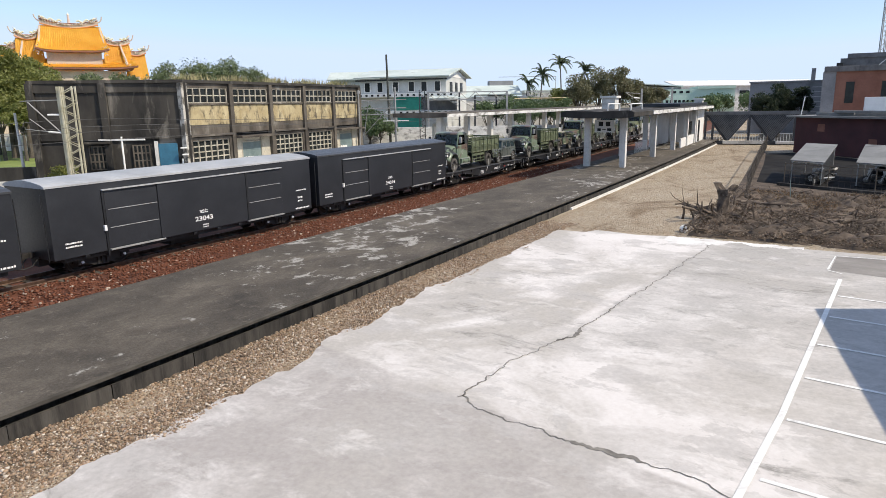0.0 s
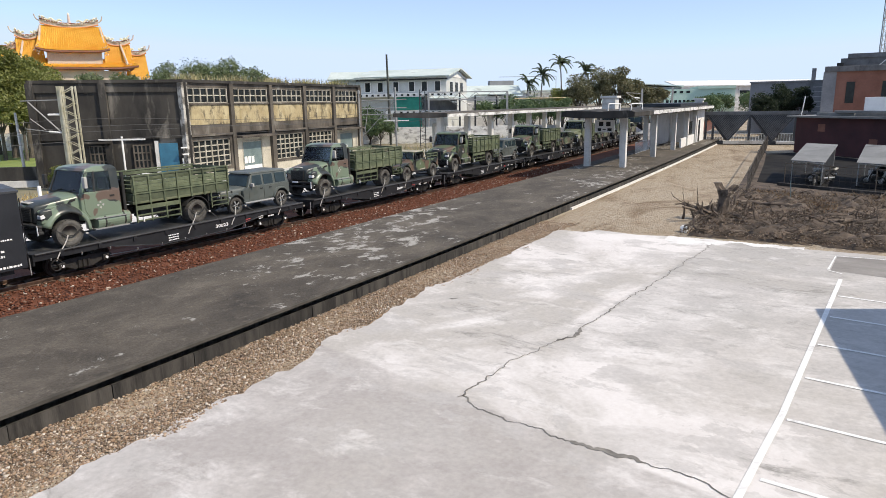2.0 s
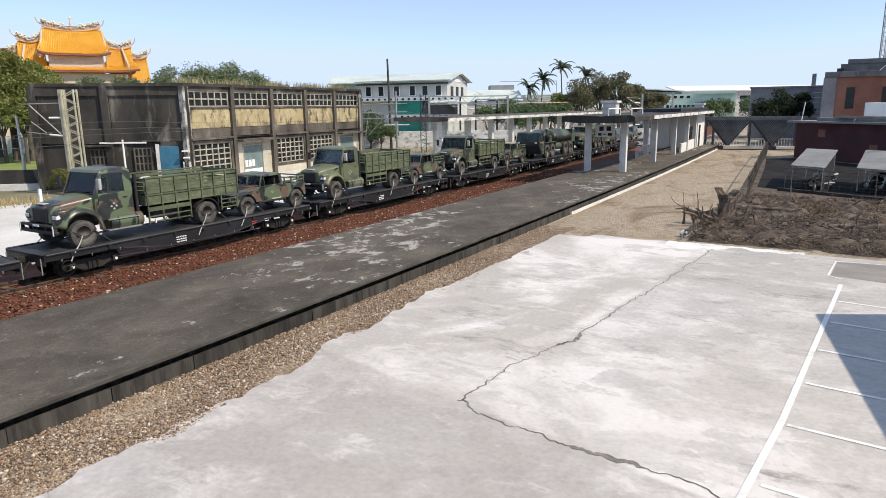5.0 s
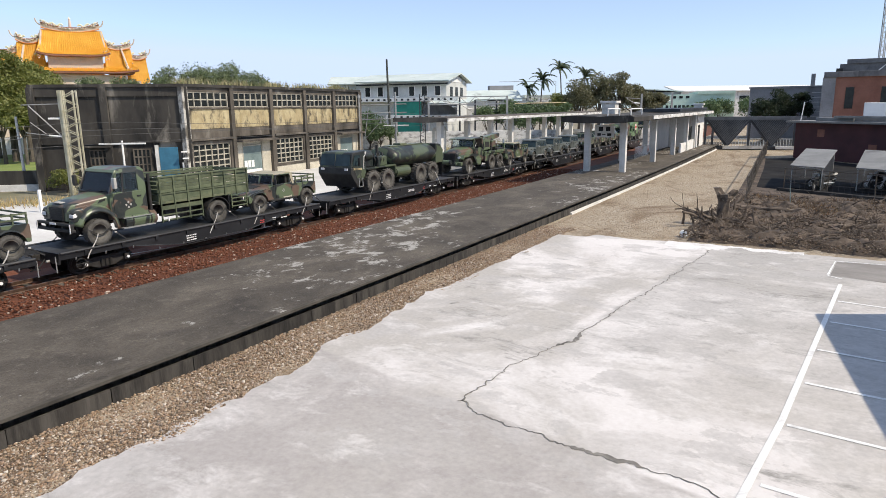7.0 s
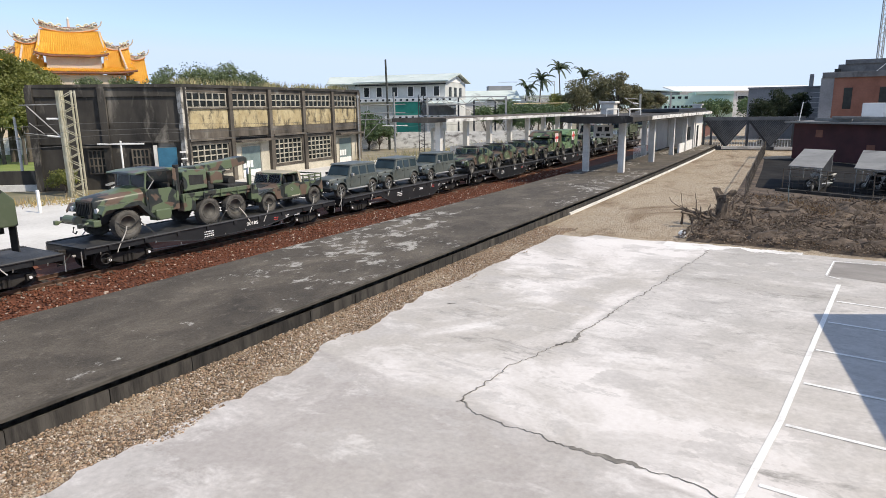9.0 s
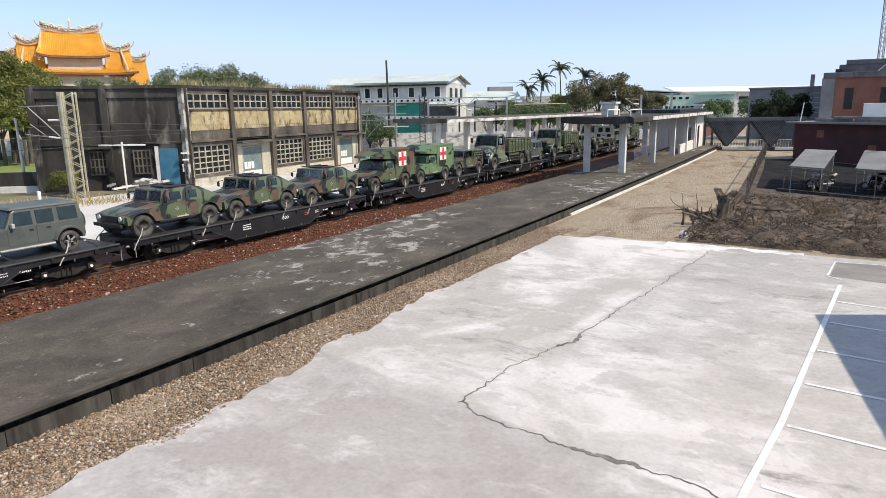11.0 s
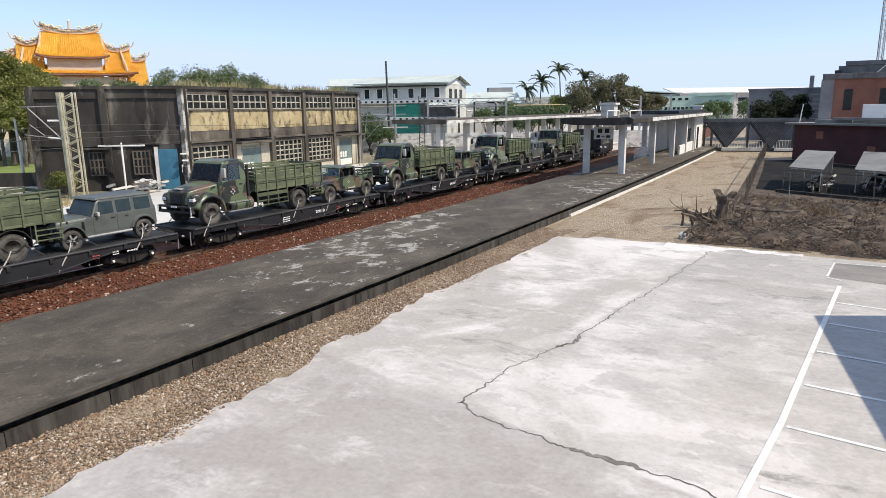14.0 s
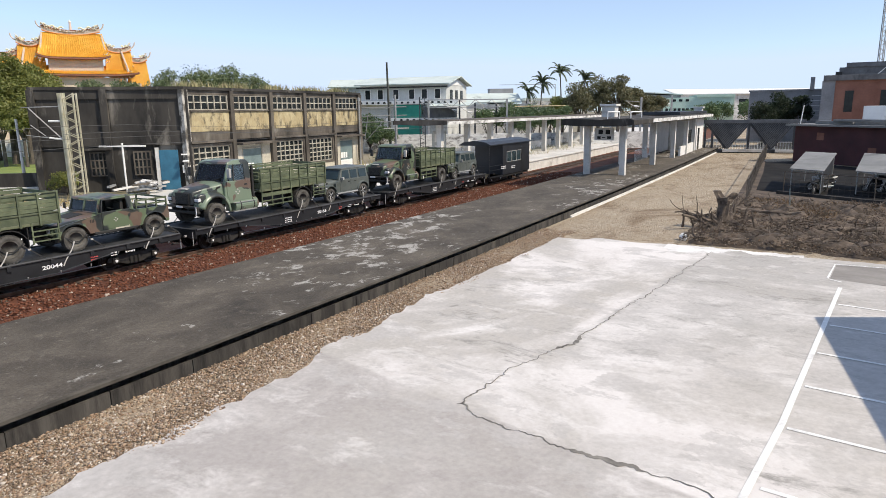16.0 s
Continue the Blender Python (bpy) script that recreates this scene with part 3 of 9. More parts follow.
def tube(bm, pts, r, n=5):
    """A bent bar through the points, in one piece."""
    pts = [Vector(p) for p in pts]
    prev = None
    for i, p in enumerate(pts):
        d = (pts[min(i + 1, len(pts) - 1)] - pts[max(i - 1, 0)]).normalized()
        u = d.cross(Vector((0.13, 0.2, 1))).normalized()
        w = d.cross(u)
        cur = [bm.verts.new(p + (u * math.cos(k * math.tau / n) + w * math.sin(k * math.tau / n)) * r) for k in range(n)]
        if prev:
            for k in range(n):
                bm.faces.new((prev[k], prev[(k + 1) % n], cur[(k + 1) % n], cur[k]))
        else:
            bm.faces.new(cur[::-1])
        prev = cur
    bm.faces.new(prev)
    return bm


def steps(a, b, d):
    n = max(1, int(math.ceil((b - a) / d)))
    return [a + (b - a) * i / n for i in range(n + 1)]


def scatter(name, material, places, sizes, flat=0.6, seed=1, tris="stone"):
    """Many small loose bodies in one mesh: crumpled octahedra or leaves at the given places."""
    rng = np.random.default_rng(seed)
    n = len(places)
    if tris == "stone":
        base = np.array([(1, 0, 0), (0, 1, 0), (-1, 0, 0), (0, -1, 0), (0, 0, 1), (0, 0, -1)], float)
        tri = np.array([(0, 1, 4), (1, 2, 4), (2, 3, 4), (3, 0, 4), (1, 0, 5), (2, 1, 5), (3, 2, 5), (0, 3, 5)])
    else:
        base = np.array([(-1, 0, 0), (0, -0.42, 0.1), (1, 0, 0), (0, 0.42, 0.1)], float)
        tri = np.array([(0, 1, 2), (0, 2, 3)])
    q = rng.normal(size=(n, 4))
    q /= np.linalg.norm(q, axis=1)[:, None]
    w, x, y, z = q.T
    R = np.stack([1 - 2 * (y * y + z * z), 2 * (x * y - z * w), 2 * (x * z + y * w), 2 * (x * y + z * w), 1 - 2 * (x * x + z * z), 2 * (y * z - x * w), 2 * (x * z - y * w), 2 * (y * z + x * w), 1 - 2 * (x * x + y * y)], 1).reshape(n, 3, 3)
    v = base[None] * rng.uniform(0.6, 1.3, (n, len(base), 1))
    v = np.einsum("nij,nvj->nvi", R, v)
    if tris == "stone":
        v[:, :, 2] *= flat
    v = v * np.asarray(sizes)[:, None, None] + np.asarray(places)[:, None, :]
    f = tri[None] + (np.arange(n) * len(base))[:, None, None]
    me = bpy.data.meshes.new(name)
    V, F = v.reshape(-1, 3), f.reshape(-1, 3)
    me.vertices.add(len(V))
    me.vertices.foreach_set("co", V.ravel())
    me.loops.add(F.size)
    me.loops.foreach_set("vertex_index", F.ravel())
    me.polygons.add(len(F))
    me.polygons.foreach_set("loop_start", np.arange(0, F.size, 3))
    me.polygons.foreach_set("loop_total", np.full(len(F), 3))
    me.update(calc_edges=True)
    me.materials.append(material)
    return new(name, me)


def arcs(off, s, z):
    """Many points at once."""
    th = K * s
    return np.stack([-(1 - np.cos(th)) / K + off * np.cos(th), np.sin(th) / K + off * np.sin(th), z], 1)


# ---- ground, track bed, lot ----
SECTION = [(-900, 0), (-120, 0), (-62, 0), (-45.5, 0), (-36, -0.02), (-29, -0.1), (-28.4, -0.15), (-27.6, -0.42), (-22.0, -0.36), (-18.0, -0.3), (-17.9, -0.03), (-9, -0.03), (12, -0.03), (80, -0.03), (900, -0.03)]
GMATS = [2, 2, 2, 3, 3, 3, 1, 1, 1, 1, 0, 0, 0, 2]
ground = loft("ground", SECTION, [-250, -120, -60] + steps(-40, 120, 8) + [160, 240, 400, 700, 1100, 1500], [M_GRAVEL, M_BALLAST, M_FARGROUND, M_YARD], mats=GMATS)
tagged(ground, "dusty gravel, red ballast and bare yard ground", "ground", kind="structure")


def edge_wobble(y, seed):
    return 0.32 * noise.noise(Vector((y * 0.55, seed, 0))) + 0.14 * noise.noise(Vector((y * 2.1, seed, 5))) + 0.05 * noise.noise(Vector((y * 7.0, seed, 9)))


def build_lot():
    """The cast slab of the car park, with ragged edges, in three bays parted by open cracks."""
    bm = B()

    def west(y):
        base = -10.15 if y < 11 else -10.15 - 0.6 * min(1, (y - 11) / 1.2) if y < 13 else -10.75 + 0.35 * math.exp(-((y - 13.6) / 1.3) ** 2)
        return base + edge_wobble(y, 1.0) * (1.0 if y < 24 else 0.7)

    def north(x):
        return 28.55 + 0.3 * noise.noise(Vector((x * 0.6, 3, 0))) + 0.12 * noise.noise(Vector((x * 2.7, 4, 0))) - (0.6 if x < -9.5 else 0)

    nx, ny = 60, 300
    rows = []
    for j in range(ny + 1):
        row = []
        for i in range(nx + 1):
            fy = j / ny
            x0 = west(-30 + 58.5 * fy)
            x = x0 + (14 - x0) * (i / nx) ** 1.3
            if i < 2:
                x -= (0.06 + 0.12 * noise.noise(Vector((fy * 340, 2, 9))) + 0.08 * noise.noise(Vector((fy * 900, 5, 3)))) * (2 - i) / 2
            y = -30 + (north(x) + 30) * fy
            row.append(bm.verts.new((x, y, 0.025 + 0.004 * noise.noise(Vector((x * 0.3, y * 0.3, 2))))))
        rows.append(row)
    for j in range(ny):
        for i in range(nx):
            bm.faces.new((rows[j][i], rows[j][i + 1], rows[j + 1][i + 1], rows[j + 1][i]))
    rim = [e for e in bm.edges if e.is_boundary]
    r = bmesh.ops.extrude_edge_only(bm, edges=rim)
    for g in r["geom"]:
        if isinstance(g, bmesh.types.BMVert):
            g.co.z -= 0.09
    return tagged(link("parking_lot_slab", bm, M_LOT), "pale stained concrete parking slab with ragged edges", "parking lot", kind="structure")


lot = build_lot()


def ribbon(bm, pts, widths, z, wob=0.0):
    prev = None
    for i, (p, w) in enumerate(zip(pts, widths)):
        a = Vector(pts[max(0, i - 1)])
        b = Vector(pts[min(len(pts) - 1, i + 1)])
        d = (b - a).normalized()
        nrm = Vector((-d.y, d.x))
        q = Vector(p)
        l, rr = q + nrm * w * (0.5 + wob * random.random()), q - nrm * w * (0.5 + wob * random.random())
        cur = (bm.verts.new((l.x, l.y, z)), bm.verts.new((rr.x, rr.y, z)))
        if prev:
            bm.faces.new((prev[0], prev[1], cur[1], cur[0]))
        prev = cur


def wander(pts, step=0.18, amp=0.07, seed=0.0):
    out = []
    for a, b in zip(pts, pts[1:]):
        a, b = Vector(a), Vector(b)
        n = max(1, int((b - a).length / step))
        nrm = Vector((-(b - a).y, (b - a).x)).normalized()
        for i in range(n):
            q = a + (b - a) * i / n
            k = noise.noise(Vector((q.x * 1.3, q.y * 1.3, seed))) + 0.5 * noise.noise(Vector((q.x * 5, q.y * 5, seed + 3))) + 0.35 * noise.noise(Vector((q.x * 15, q.y * 15, seed + 9)))
            q = q + nrm * amp * k
            out.append((q.x, q.y))
    out.append(tuple(pts[-1]))
    return out


CRACK_A = [(-4.27, 27.9), (-4.47, 24.4), (-4.76, 21.0), (-5.13, 18.5), (-5.34, 15.2), (-6.0, 12.6), (-6.15, 10.5)]
CRACK_B = [(-6.15, 10.5), (-5.73, 10.25), (-4.77, 10.02), (-3.63, 9.92), (-2.63, 9.9), (-1.71, 9.8), (-1.18, 9.68), (0.6, 9.1)]
for pts, wide in ((CRACK_A, 0.018), (CRACK_B, 0.022)):
    bm = B()
    line = wander(pts, 0.07, 0.15, seed=wide * 60)
    ribbon(bm, line, [wide * (0.35 + 0.9 * abs(noise.noise(Vector((x * 0.9, y * 0.9, 4))))) * (4.5 if abs(y - 15) < 0.6 or abs(x + 2.9) < 0.6 else 1) for x, y in line], 0.0335, 1.3)
    tagged(link("slab_crack", bm, M_CRACK), "dark open crack across the concrete slab", "crack", kind="structure")


def painted(name, pts, w, label):
    bm = B()
    ribbon(bm, pts, [w] * len(pts), 0.035)
    return tagged(link(name, bm, M_LINE), label, "road marking", kind="structure")


painted("parking_line", [(-1.5, 3.0), (-0.78, 9.91), (-0.47, 12.82), (0.36, 24.1)], 0.12, "long white painted parking line on concrete")
for y, x0 in ((21.95, 0.22), (19.67, 0.05), (17.2, -0.15), (14.9, -0.3), (12.65, -0.48), (10.28, -0.68), (8.0, -0.95)):
    painted("parking_bay_line", [(x0 + 0.1, y), (6.0, y - 0.55)], 0.1, "white painted parking bay line on concrete")
painted("slab_border_line", [(-0.02, 25.3), (0.17, 27.7), (4.5, 28.1)], 0.07, "thin pale border line of a slab panel")
painted("slab_border_line", [(-0.02, 25.2), (0.4, 24.9)], 0.07, "thin pale border line of a slab panel")
bm = B()
bm.faces.new([bm.verts.new((x, y, 0.031)) for x, y in ((0.05, 25.25), (1.6, 25.0), (4.4, 24.6), (7.0, 24.4), (7.4, 27.9), (4.4, 28.0), (0.22, 27.6))])
tagged(link("grey_slab_panel", bm, M_GREYSLAB), "darker grey concrete panel of the parking slab", "concrete panel", kind="structure")

# fresh white screed at the slab's far edge
def screed():
    """A poured patch with ragged rims, thin over the slab."""
    bm = B()
    prev = None
    n = 260
    for i in range(n + 1):
        x = -6.1 + 5.2 * i / n
        k = noise.noise(Vector((x * 1.7, 1, 3))) + 0.5 * noise.noise(Vector((x * 6, 1, 8)))
        y1 = 28.75 + 0.14 * k
        y0 = (27.1 if x < -4.7 else 27.1 + 1.15 * min(1, (x + 4.7) / 1.1)) + 0.55 * noise.noise(Vector((x * 1.4, 7, 3))) + 0.2 * noise.noise(Vector((x * 5.2, 2, 3))) + 0.12 * noise.noise(Vector((x * 17, 2, 3))) + 1.1 * max(0, -5.6 - x)
        cur = (bm.verts.new((x, y0, 0.0315)), bm.verts.new((x, max(y1, y0 + 0.05), 0.0315)))
        if prev:
            bm.faces.new((prev[0], cur[0], cur[1], prev[1]))
        prev = cur
    tagged(link("white_screed", bm, M_SCREED), "fresh white cement screed on the slab edge", "screed", kind="structure")


screed()

# ---- platforms ----
NEAR = -12.12
PTOP = 0.61


def build_platform():
    ss = steps(-25, 99, 3)
    body = loft("platform", [(NEAR - 0.5, -0.1), (NEAR - 0.5, PTOP - 0.13), (-17.95, PTOP - 0.13), (-17.95, -0.5)], ss, M_WALL, closed=True)
    tagged(body, "old railway platform of dark worn asphalt and concrete", "platform", kind="structure")
    sec = [(NEAR, PTOP - 0.1), (NEAR, PTOP - 0.03), (NEAR - 0.05, PTOP), (NEAR - 0.6, PTOP + 0.006), (-15, PTOP + 0.02), (-17.6, PTOP + 0.005), (-18.1, PTOP - 0.02), (-18.12, PTOP - 0.1)]
    loft("platform_top", sec, steps(-25, 99, 1.5), [M_PLATFORM, M_LIP], closed=True, mats=[1, 1, 0, 0, 0, 0, 1, 1], parent=body)
    return body


platform = build_platform()

FAR = -26.6
far_platform = loft("far_platform", [(FAR, -0.4), (FAR, 0.5), (FAR + 0.1, 0.52), (FAR + 0.1, 0.62), (FAR - 0.2, 0.64), (-35, 0.64), (-35, -0.1)], steps(54, 170, 4), M_PALE, closed=True)
tagged(far_platform, "pale concrete station platform across the tracks", "platform", kind="structure")
kerb = loft("platform_kerb", [(NEAR - 0.1, -0.05), (NEAR - 0.1, 0.1), (NEAR - 0.01, 0.09), (NEAR + 0.01, -0.05)], steps(34, 98, 3), M_PALE, closed=True)
tagged(kerb, "pale concrete kerb at the foot of the platform", "kerb", kind="structure")

# rails: the train's track and the far one, on sleepers
for centre in (TRACK,):
    for side in (-0.555, 0.555):
        o = centre + side
        rail = loft("rail", [(o - 0.06, RAIL - 0.15), (o - 0.03, RAIL - 0.12), (o - 0.035, RAIL - 0.02), (o - 0.03, RAIL), (o + 0.03, RAIL), (o + 0.035, RAIL - 0.02), (o + 0.03, RAIL - 0.12), (o + 0.06, RAIL - 0.15)], steps(-60, 240, 6), M_RAIL, closed=True)
        tagged(rail, "rusty steel rail on ballast", "rail", kind="structure")
bm = B()
box(bm, -1.05, 1.05, -0.11, 0.11, -0.16, 0.0, 0.02)
sleeper = tagged(link("sleeper", bm, M_FRAME), "grey concrete sleeper in red ballast", "sleeper", group="sleepers of the track")
sleeper.matrix_basis = arc_pose(TRACK, 0, RAIL - 0.15)
for i in range(1, 150):
    copy_thing(sleeper, arc_pose(TRACK, 0.7 * i, RAIL - 0.15))

# ---- train geometry ----
DECK = 0.88
HALF = 1.3

# ---- surroundings: helpers ----
FWD, SIDE = Vector((-0.52225, 0.85279)), Vector((0.85279, 0.52225))


def out(d, x):
    """A spot d metres out across the yard and x metres to its side."""
    p = FWD * d + SIDE * x
    return p.x, p.y


def frame_at(a, b):
    """A wall's own axes: x along it from a to b, y inward (to the left of that way), z up."""
    e = (Vector(b) - Vector(a)).normalized()
    return Matrix(((e.x, -e.y, 0, a[0]), (e.y, e.x, 0, a[1]), (0, 0, 1, 0), (0, 0, 0, 1)))


def spot(d, x, turn=0.0, z=0.0):
    """Axes at a spot: x to the side, y outward."""
    p = out(d, x)
    return pose(p[0], p[1], z, 0, 0, 31.483 + turn)


def vprism(bm, poly, z0, z1):
    a = [bm.verts.new((x, y, z0)) for x, y in poly]
    b = [bm.verts.new((x, y, z1)) for x, y in poly]
    n = len(poly)
    fs = [bm.faces.new(a), bm.faces.new(b)]
    for i in range(n):
        fs.append(bm.faces.new((a[i], a[(i + 1) % n], b[(i + 1) % n], b[i])))
    bmesh.ops.recalc_face_normals(bm, faces=fs)
    return bm


def put(name, bm, material, parent, m, label="", smooth=False):
    """A part whose mesh is in a wall's own axes, under a thing that stands at the origin."""
    bm.transform(m)
    return part(name, bm, material, parent, label, smooth)


# ---- the old depot ----
def grid_window(parent, m, x0, x1, z0, z1, cols, rows, depth=0.22, frame=M_MULLION):
    """A recessed multi-pane window: dark panes behind a grid of bars."""
    w = put("window", box(B(), x0, x1, depth, depth + 0.02, z0, z1), M_WINDOW, parent, m)
    t = 0.045
    for i in range(cols + 1):
        x = x0 + (x1 - x0) * i / cols
        put("mullion", box(B(), x - t, x + t, depth - 0.1, depth - 0.004, z0, z1), frame, w, m)
    for j in range(rows + 1):
        z = z0 + (z1 - z0) * j / rows
        put("transom", box(B(), x0 - t, x1 + t, depth - 0.08, depth - 0.006, z - t, z + t), frame, w, m)
    return w


def depot():
    A, Bp, C, D = (-43.7, 33.5), (-47.0, 59.1), (-51.6, 26.2), (-60.5, 57.4)
    d = thing("depot_building", "derelict two-storey depot with yellow panels and mould-black concrete", "building")
    m = frame_at(A, Bp)
    L, H = 25.81, 7.9
    # core set back from the facade, roof slab over all
    e = Vector(Bp) - Vector(A)
    inw = Vector((-e.y, e.x)).normalized() * 0.34
    e2 = Vector(A) - Vector(C)
    inw2 = Vector((-e2.y, e2.x)).normalized() * 0.3
    core = [(A[0] + inw.x + inw2.x, A[1] + inw.y + inw2.y), (Bp[0] + inw.x, Bp[1] + inw.y), D, (C[0] + inw2.x, C[1] + inw2.y)]
    part("core", vprism(B(), core, 0, H - 0.2), M_MOULD, d)
    k = 0.12
    part("roof_slab", vprism(B(), [(A[0] + k, A[1] - k), (Bp[0] + k, Bp[1] + k), (D[0], D[1] + k), (C[0] - k, C[1] - k)], H - 0.22, H), M_MOULD, d)
    w = L / 5
    for i in range(6):
        x = i * w
        wide = 0.22 if 0 < i < 5 else 0.3
        put("pilaster", box(B(), x - wide, x + wide, -0.1, 0.36, 0, H - 0.22, 0.02), M_PEEL if i == 0 else M_FRAME, d, m)
    for i in range(5):
        x0, x1 = i * w + 0.24, (i + 1) * w - 0.24
        put("head_beam", box(B(), x0, x1, 0.1, 0.36, 7.3, H - 0.22), M_FRAME, d, m)
        grid_window(d, m, x0 + 0.12, x1 - 0.12, 6.15, 7.28, 6, 2)
        put("window_sill", box(B(), x0, x1, 0.02, 0.36, 5.98, 6.12, 0.02), M_FRAME, d, m)
        put("yellow_panel", box(B(), x0, x1, 0.14, 0.36, 4.42, 5.98), M_YELLOW, d, m)
        put("spandrel", box(B(), x0, x1, 0.18, 0.36, 3.66, 4.42), M_FRAME, d, m)
        z = 3.62 if i in (0, 2, 3) else 3.3
        put("canopy_slab", box(B(), x0 - 0.05, x1 + 0.05, -0.22 if i in (0, 2, 3) else -0.75, 0.36, z - 0.12, z + 0.06, 0.02), M_FRAME, d, m)
        if i in (0, 2, 3):
            put("window_frame", rim(B(), x0 + 0.26, x1 - 0.26, 0.93, 3.2, 0.24, 0.02, 0.35), M_FRAME, d, m)
            grid_window(d, m, x0 + 0.28, x1 - 0.28, 0.95, 3.18, 6, 5)
            put("dado", box(B(), x0, x1, 0.08, 0.36, 0, 0.85), M_CREAM, d, m)
        else:
            put("shop_wall", box(B(), x0, x0 + 0.9, 0.2, 0.36, 0, 3.18), M_CREAM, d, m)
            put("shop_wall", box(B(), x1 - 1.2, x1, 0.2, 0.36, 0, 3.18), M_CREAM, d, m)
            dr = put("door", box(B(), x0 + 0.95, x1 - 1.25, 0.24, 0.33, 0, 2.75, 0.02), M_GREYDOOR, d, m)
            put("door_frame", box(box(box(B(), x0 + 0.88, x0 + 0.95, 0.16, 0.36, 0, 2.82), x1 - 1.25, x1 - 1.18, 0.16, 0.36, 0, 2.82), x0 + 0.88, x1 - 1.18, 0.16, 0.36, 2.75, 2.85), M_MULLION, dr, m)
            put("door_pane", box(box(box(box(B(), x0 + 1.1, x0 + 1.45, 0.22, 0.25, 0.9, 1.5), x0 + 1.55, x0 + 1.9, 0.22, 0.25, 0.9, 1.5), x0 + 2.0, x0 + 2.35, 0.22, 0.25, 0.9, 1.5), x0 + 1.0, x1 - 1.3, 0.22, 0.245, 0.05, 0.7), M_WHITE, dr, m)
            put("transom_panel", box(B(), x0 + 0.9, x1 - 1.2, 0.26, 0.36, 2.82, 3.2), M_CREAM, d, m)
    put("drain_pipe", cyl(cyl(B(), (25.2, -0.3, 0), (25.2, -0.3, 7.4), 0.09, 10), (25.2, -0.3, 7.0), (25.2, -0.3, 7.3), 0.2, 10), M_STEEL, d, m, "pale drain pipe")
    # end wall
    m = frame_at(C, A)
    L2 = (Vector(A) - Vector(C)).length
    for x in (0.0, L2 * 0.46, L2 - 0.05):
        put("pilaster", box(B(), x - 0.25, x + 0.25, -0.12, 0.4, 0, H - 0.22, 0.02), M_MOULD, d, m)
    put("wall_band", box(B(), 0.25, L2 - 0.3, 0.05, 0.4, 3.5, 4.6), M_MOULD, d, m)
    put("wall_band", box(B(), 0.25, L2 - 0.3, 0.05, 0.4, 7.0, H - 0.22), M_MOULD, d, m)
    put("upper_panel", box(B(), 0.3, L2 * 0.46 - 0.3, 0.2, 0.4, 4.6, 7.0), M_MOULD, d, m)
    put("upper_panel", box(B(), L2 * 0.46 + 0.3, L2 - 0.35, 0.2, 0.4, 4.6, 7.0), M_MOULD, d, m)
    put("lower_wall", box(B(), 0.25, L2 - 0.3, 0.26, 0.4, 0, 3.5), M_MOULD, d, m)
    for f0, f1 in ((0.33, 0.44), (0.62, 0.73)):
        grid_window(d, m, L2 * f0, L2 * f1, 1.25, 3.0, 4, 3, 0.16, M_FRAME)
    put("lintel", box(B(), L2 * 0.3, L2 * 0.48, -0.35, 0.3, 3.2, 3.34, 0.02), M_MOULD, d, m)
    dr = put("blue_door", box(B(), L2 * 0.79, L2 * 0.92, 0.12, 0.25, 0, 3.1, 0.02), M_BLUE, d, m, "tall blue painted metal door")
    put("door_frame", box(B(), L2 * 0.765, L2 * 0.788, 0.05, 0.3, 0, 3.3), M_PALE, dr, m)
    put("notice", box(B(), L2 * 0.945, L2 * 0.965, 0.0, 0.04, 1.3, 1.9), M_WHITE, d, m)
    put("hood_lamp", box(box(B(), L2 * 0.95, L2 * 0.99, -0.5, -0.2, 2.7, 2.8, 0.03), L2 * 0.96, L2 * 1.0, -0.7, -0.3, 2.2, 2.3, 0.03), M_WHITE, d, m)
    return d


depot()


def grass_patch(name, label, centres, h, material, seed, wide=0.015):
    """Blades of grass or weed, joined."""
    rng = np.random.default_rng(seed)
    c = np.asarray(centres, float)
    n = len(c)
    a = rng.uniform(0, math.tau, n)
    hh = h * rng.uniform(0.4, 1.2, n)
    lean = rng.normal(0, 0.35, (n, 2)) * hh[:, None]
    w = np.stack([np.cos(a), np.sin(a), np.zeros(n)], 1) * wide * rng.uniform(0.6, 1.6, n)[:, None]
    tip = c + np.concatenate([lean, hh[:, None]], 1)
    V = np.stack([c - w, c + w, tip], 1).reshape(-1, 3)
    me = bpy.data.meshes.new(name)
    me.vertices.add(len(V))
    me.vertices.foreach_set("co", V.ravel())
    me.loops.add(3 * n)
    me.loops.foreach_set("vertex_index", np.arange(3 * n))
    me.polygons.add(n)
    me.polygons.foreach_set("loop_start", np.arange(0, 3 * n, 3))
    me.polygons.foreach_set("loop_total", np.full(n, 3))
    me.update(calc_edges=True)
    me.materials.append(material)
    return tagged(new(name, me), label, "grass", kind="stuff")


rng = np.random.default_rng(5)
n = 2600
f = rng.uniform(0, 1, n)
roofpts = np.stack([-43.7 - 3.3 * f - rng.uniform(0.1, 1.6, n), 33.5 + 25.6 * f, np.full(n, 7.9)], 1)
grass_patch("roof_grass", "dry grass growing along the depot roof edge", roofpts[(np.sin(f * 31) + rng.normal(0, 0.5, n)) > -0.2], 0.55, M_DRYGRASS, 6, 0.03)

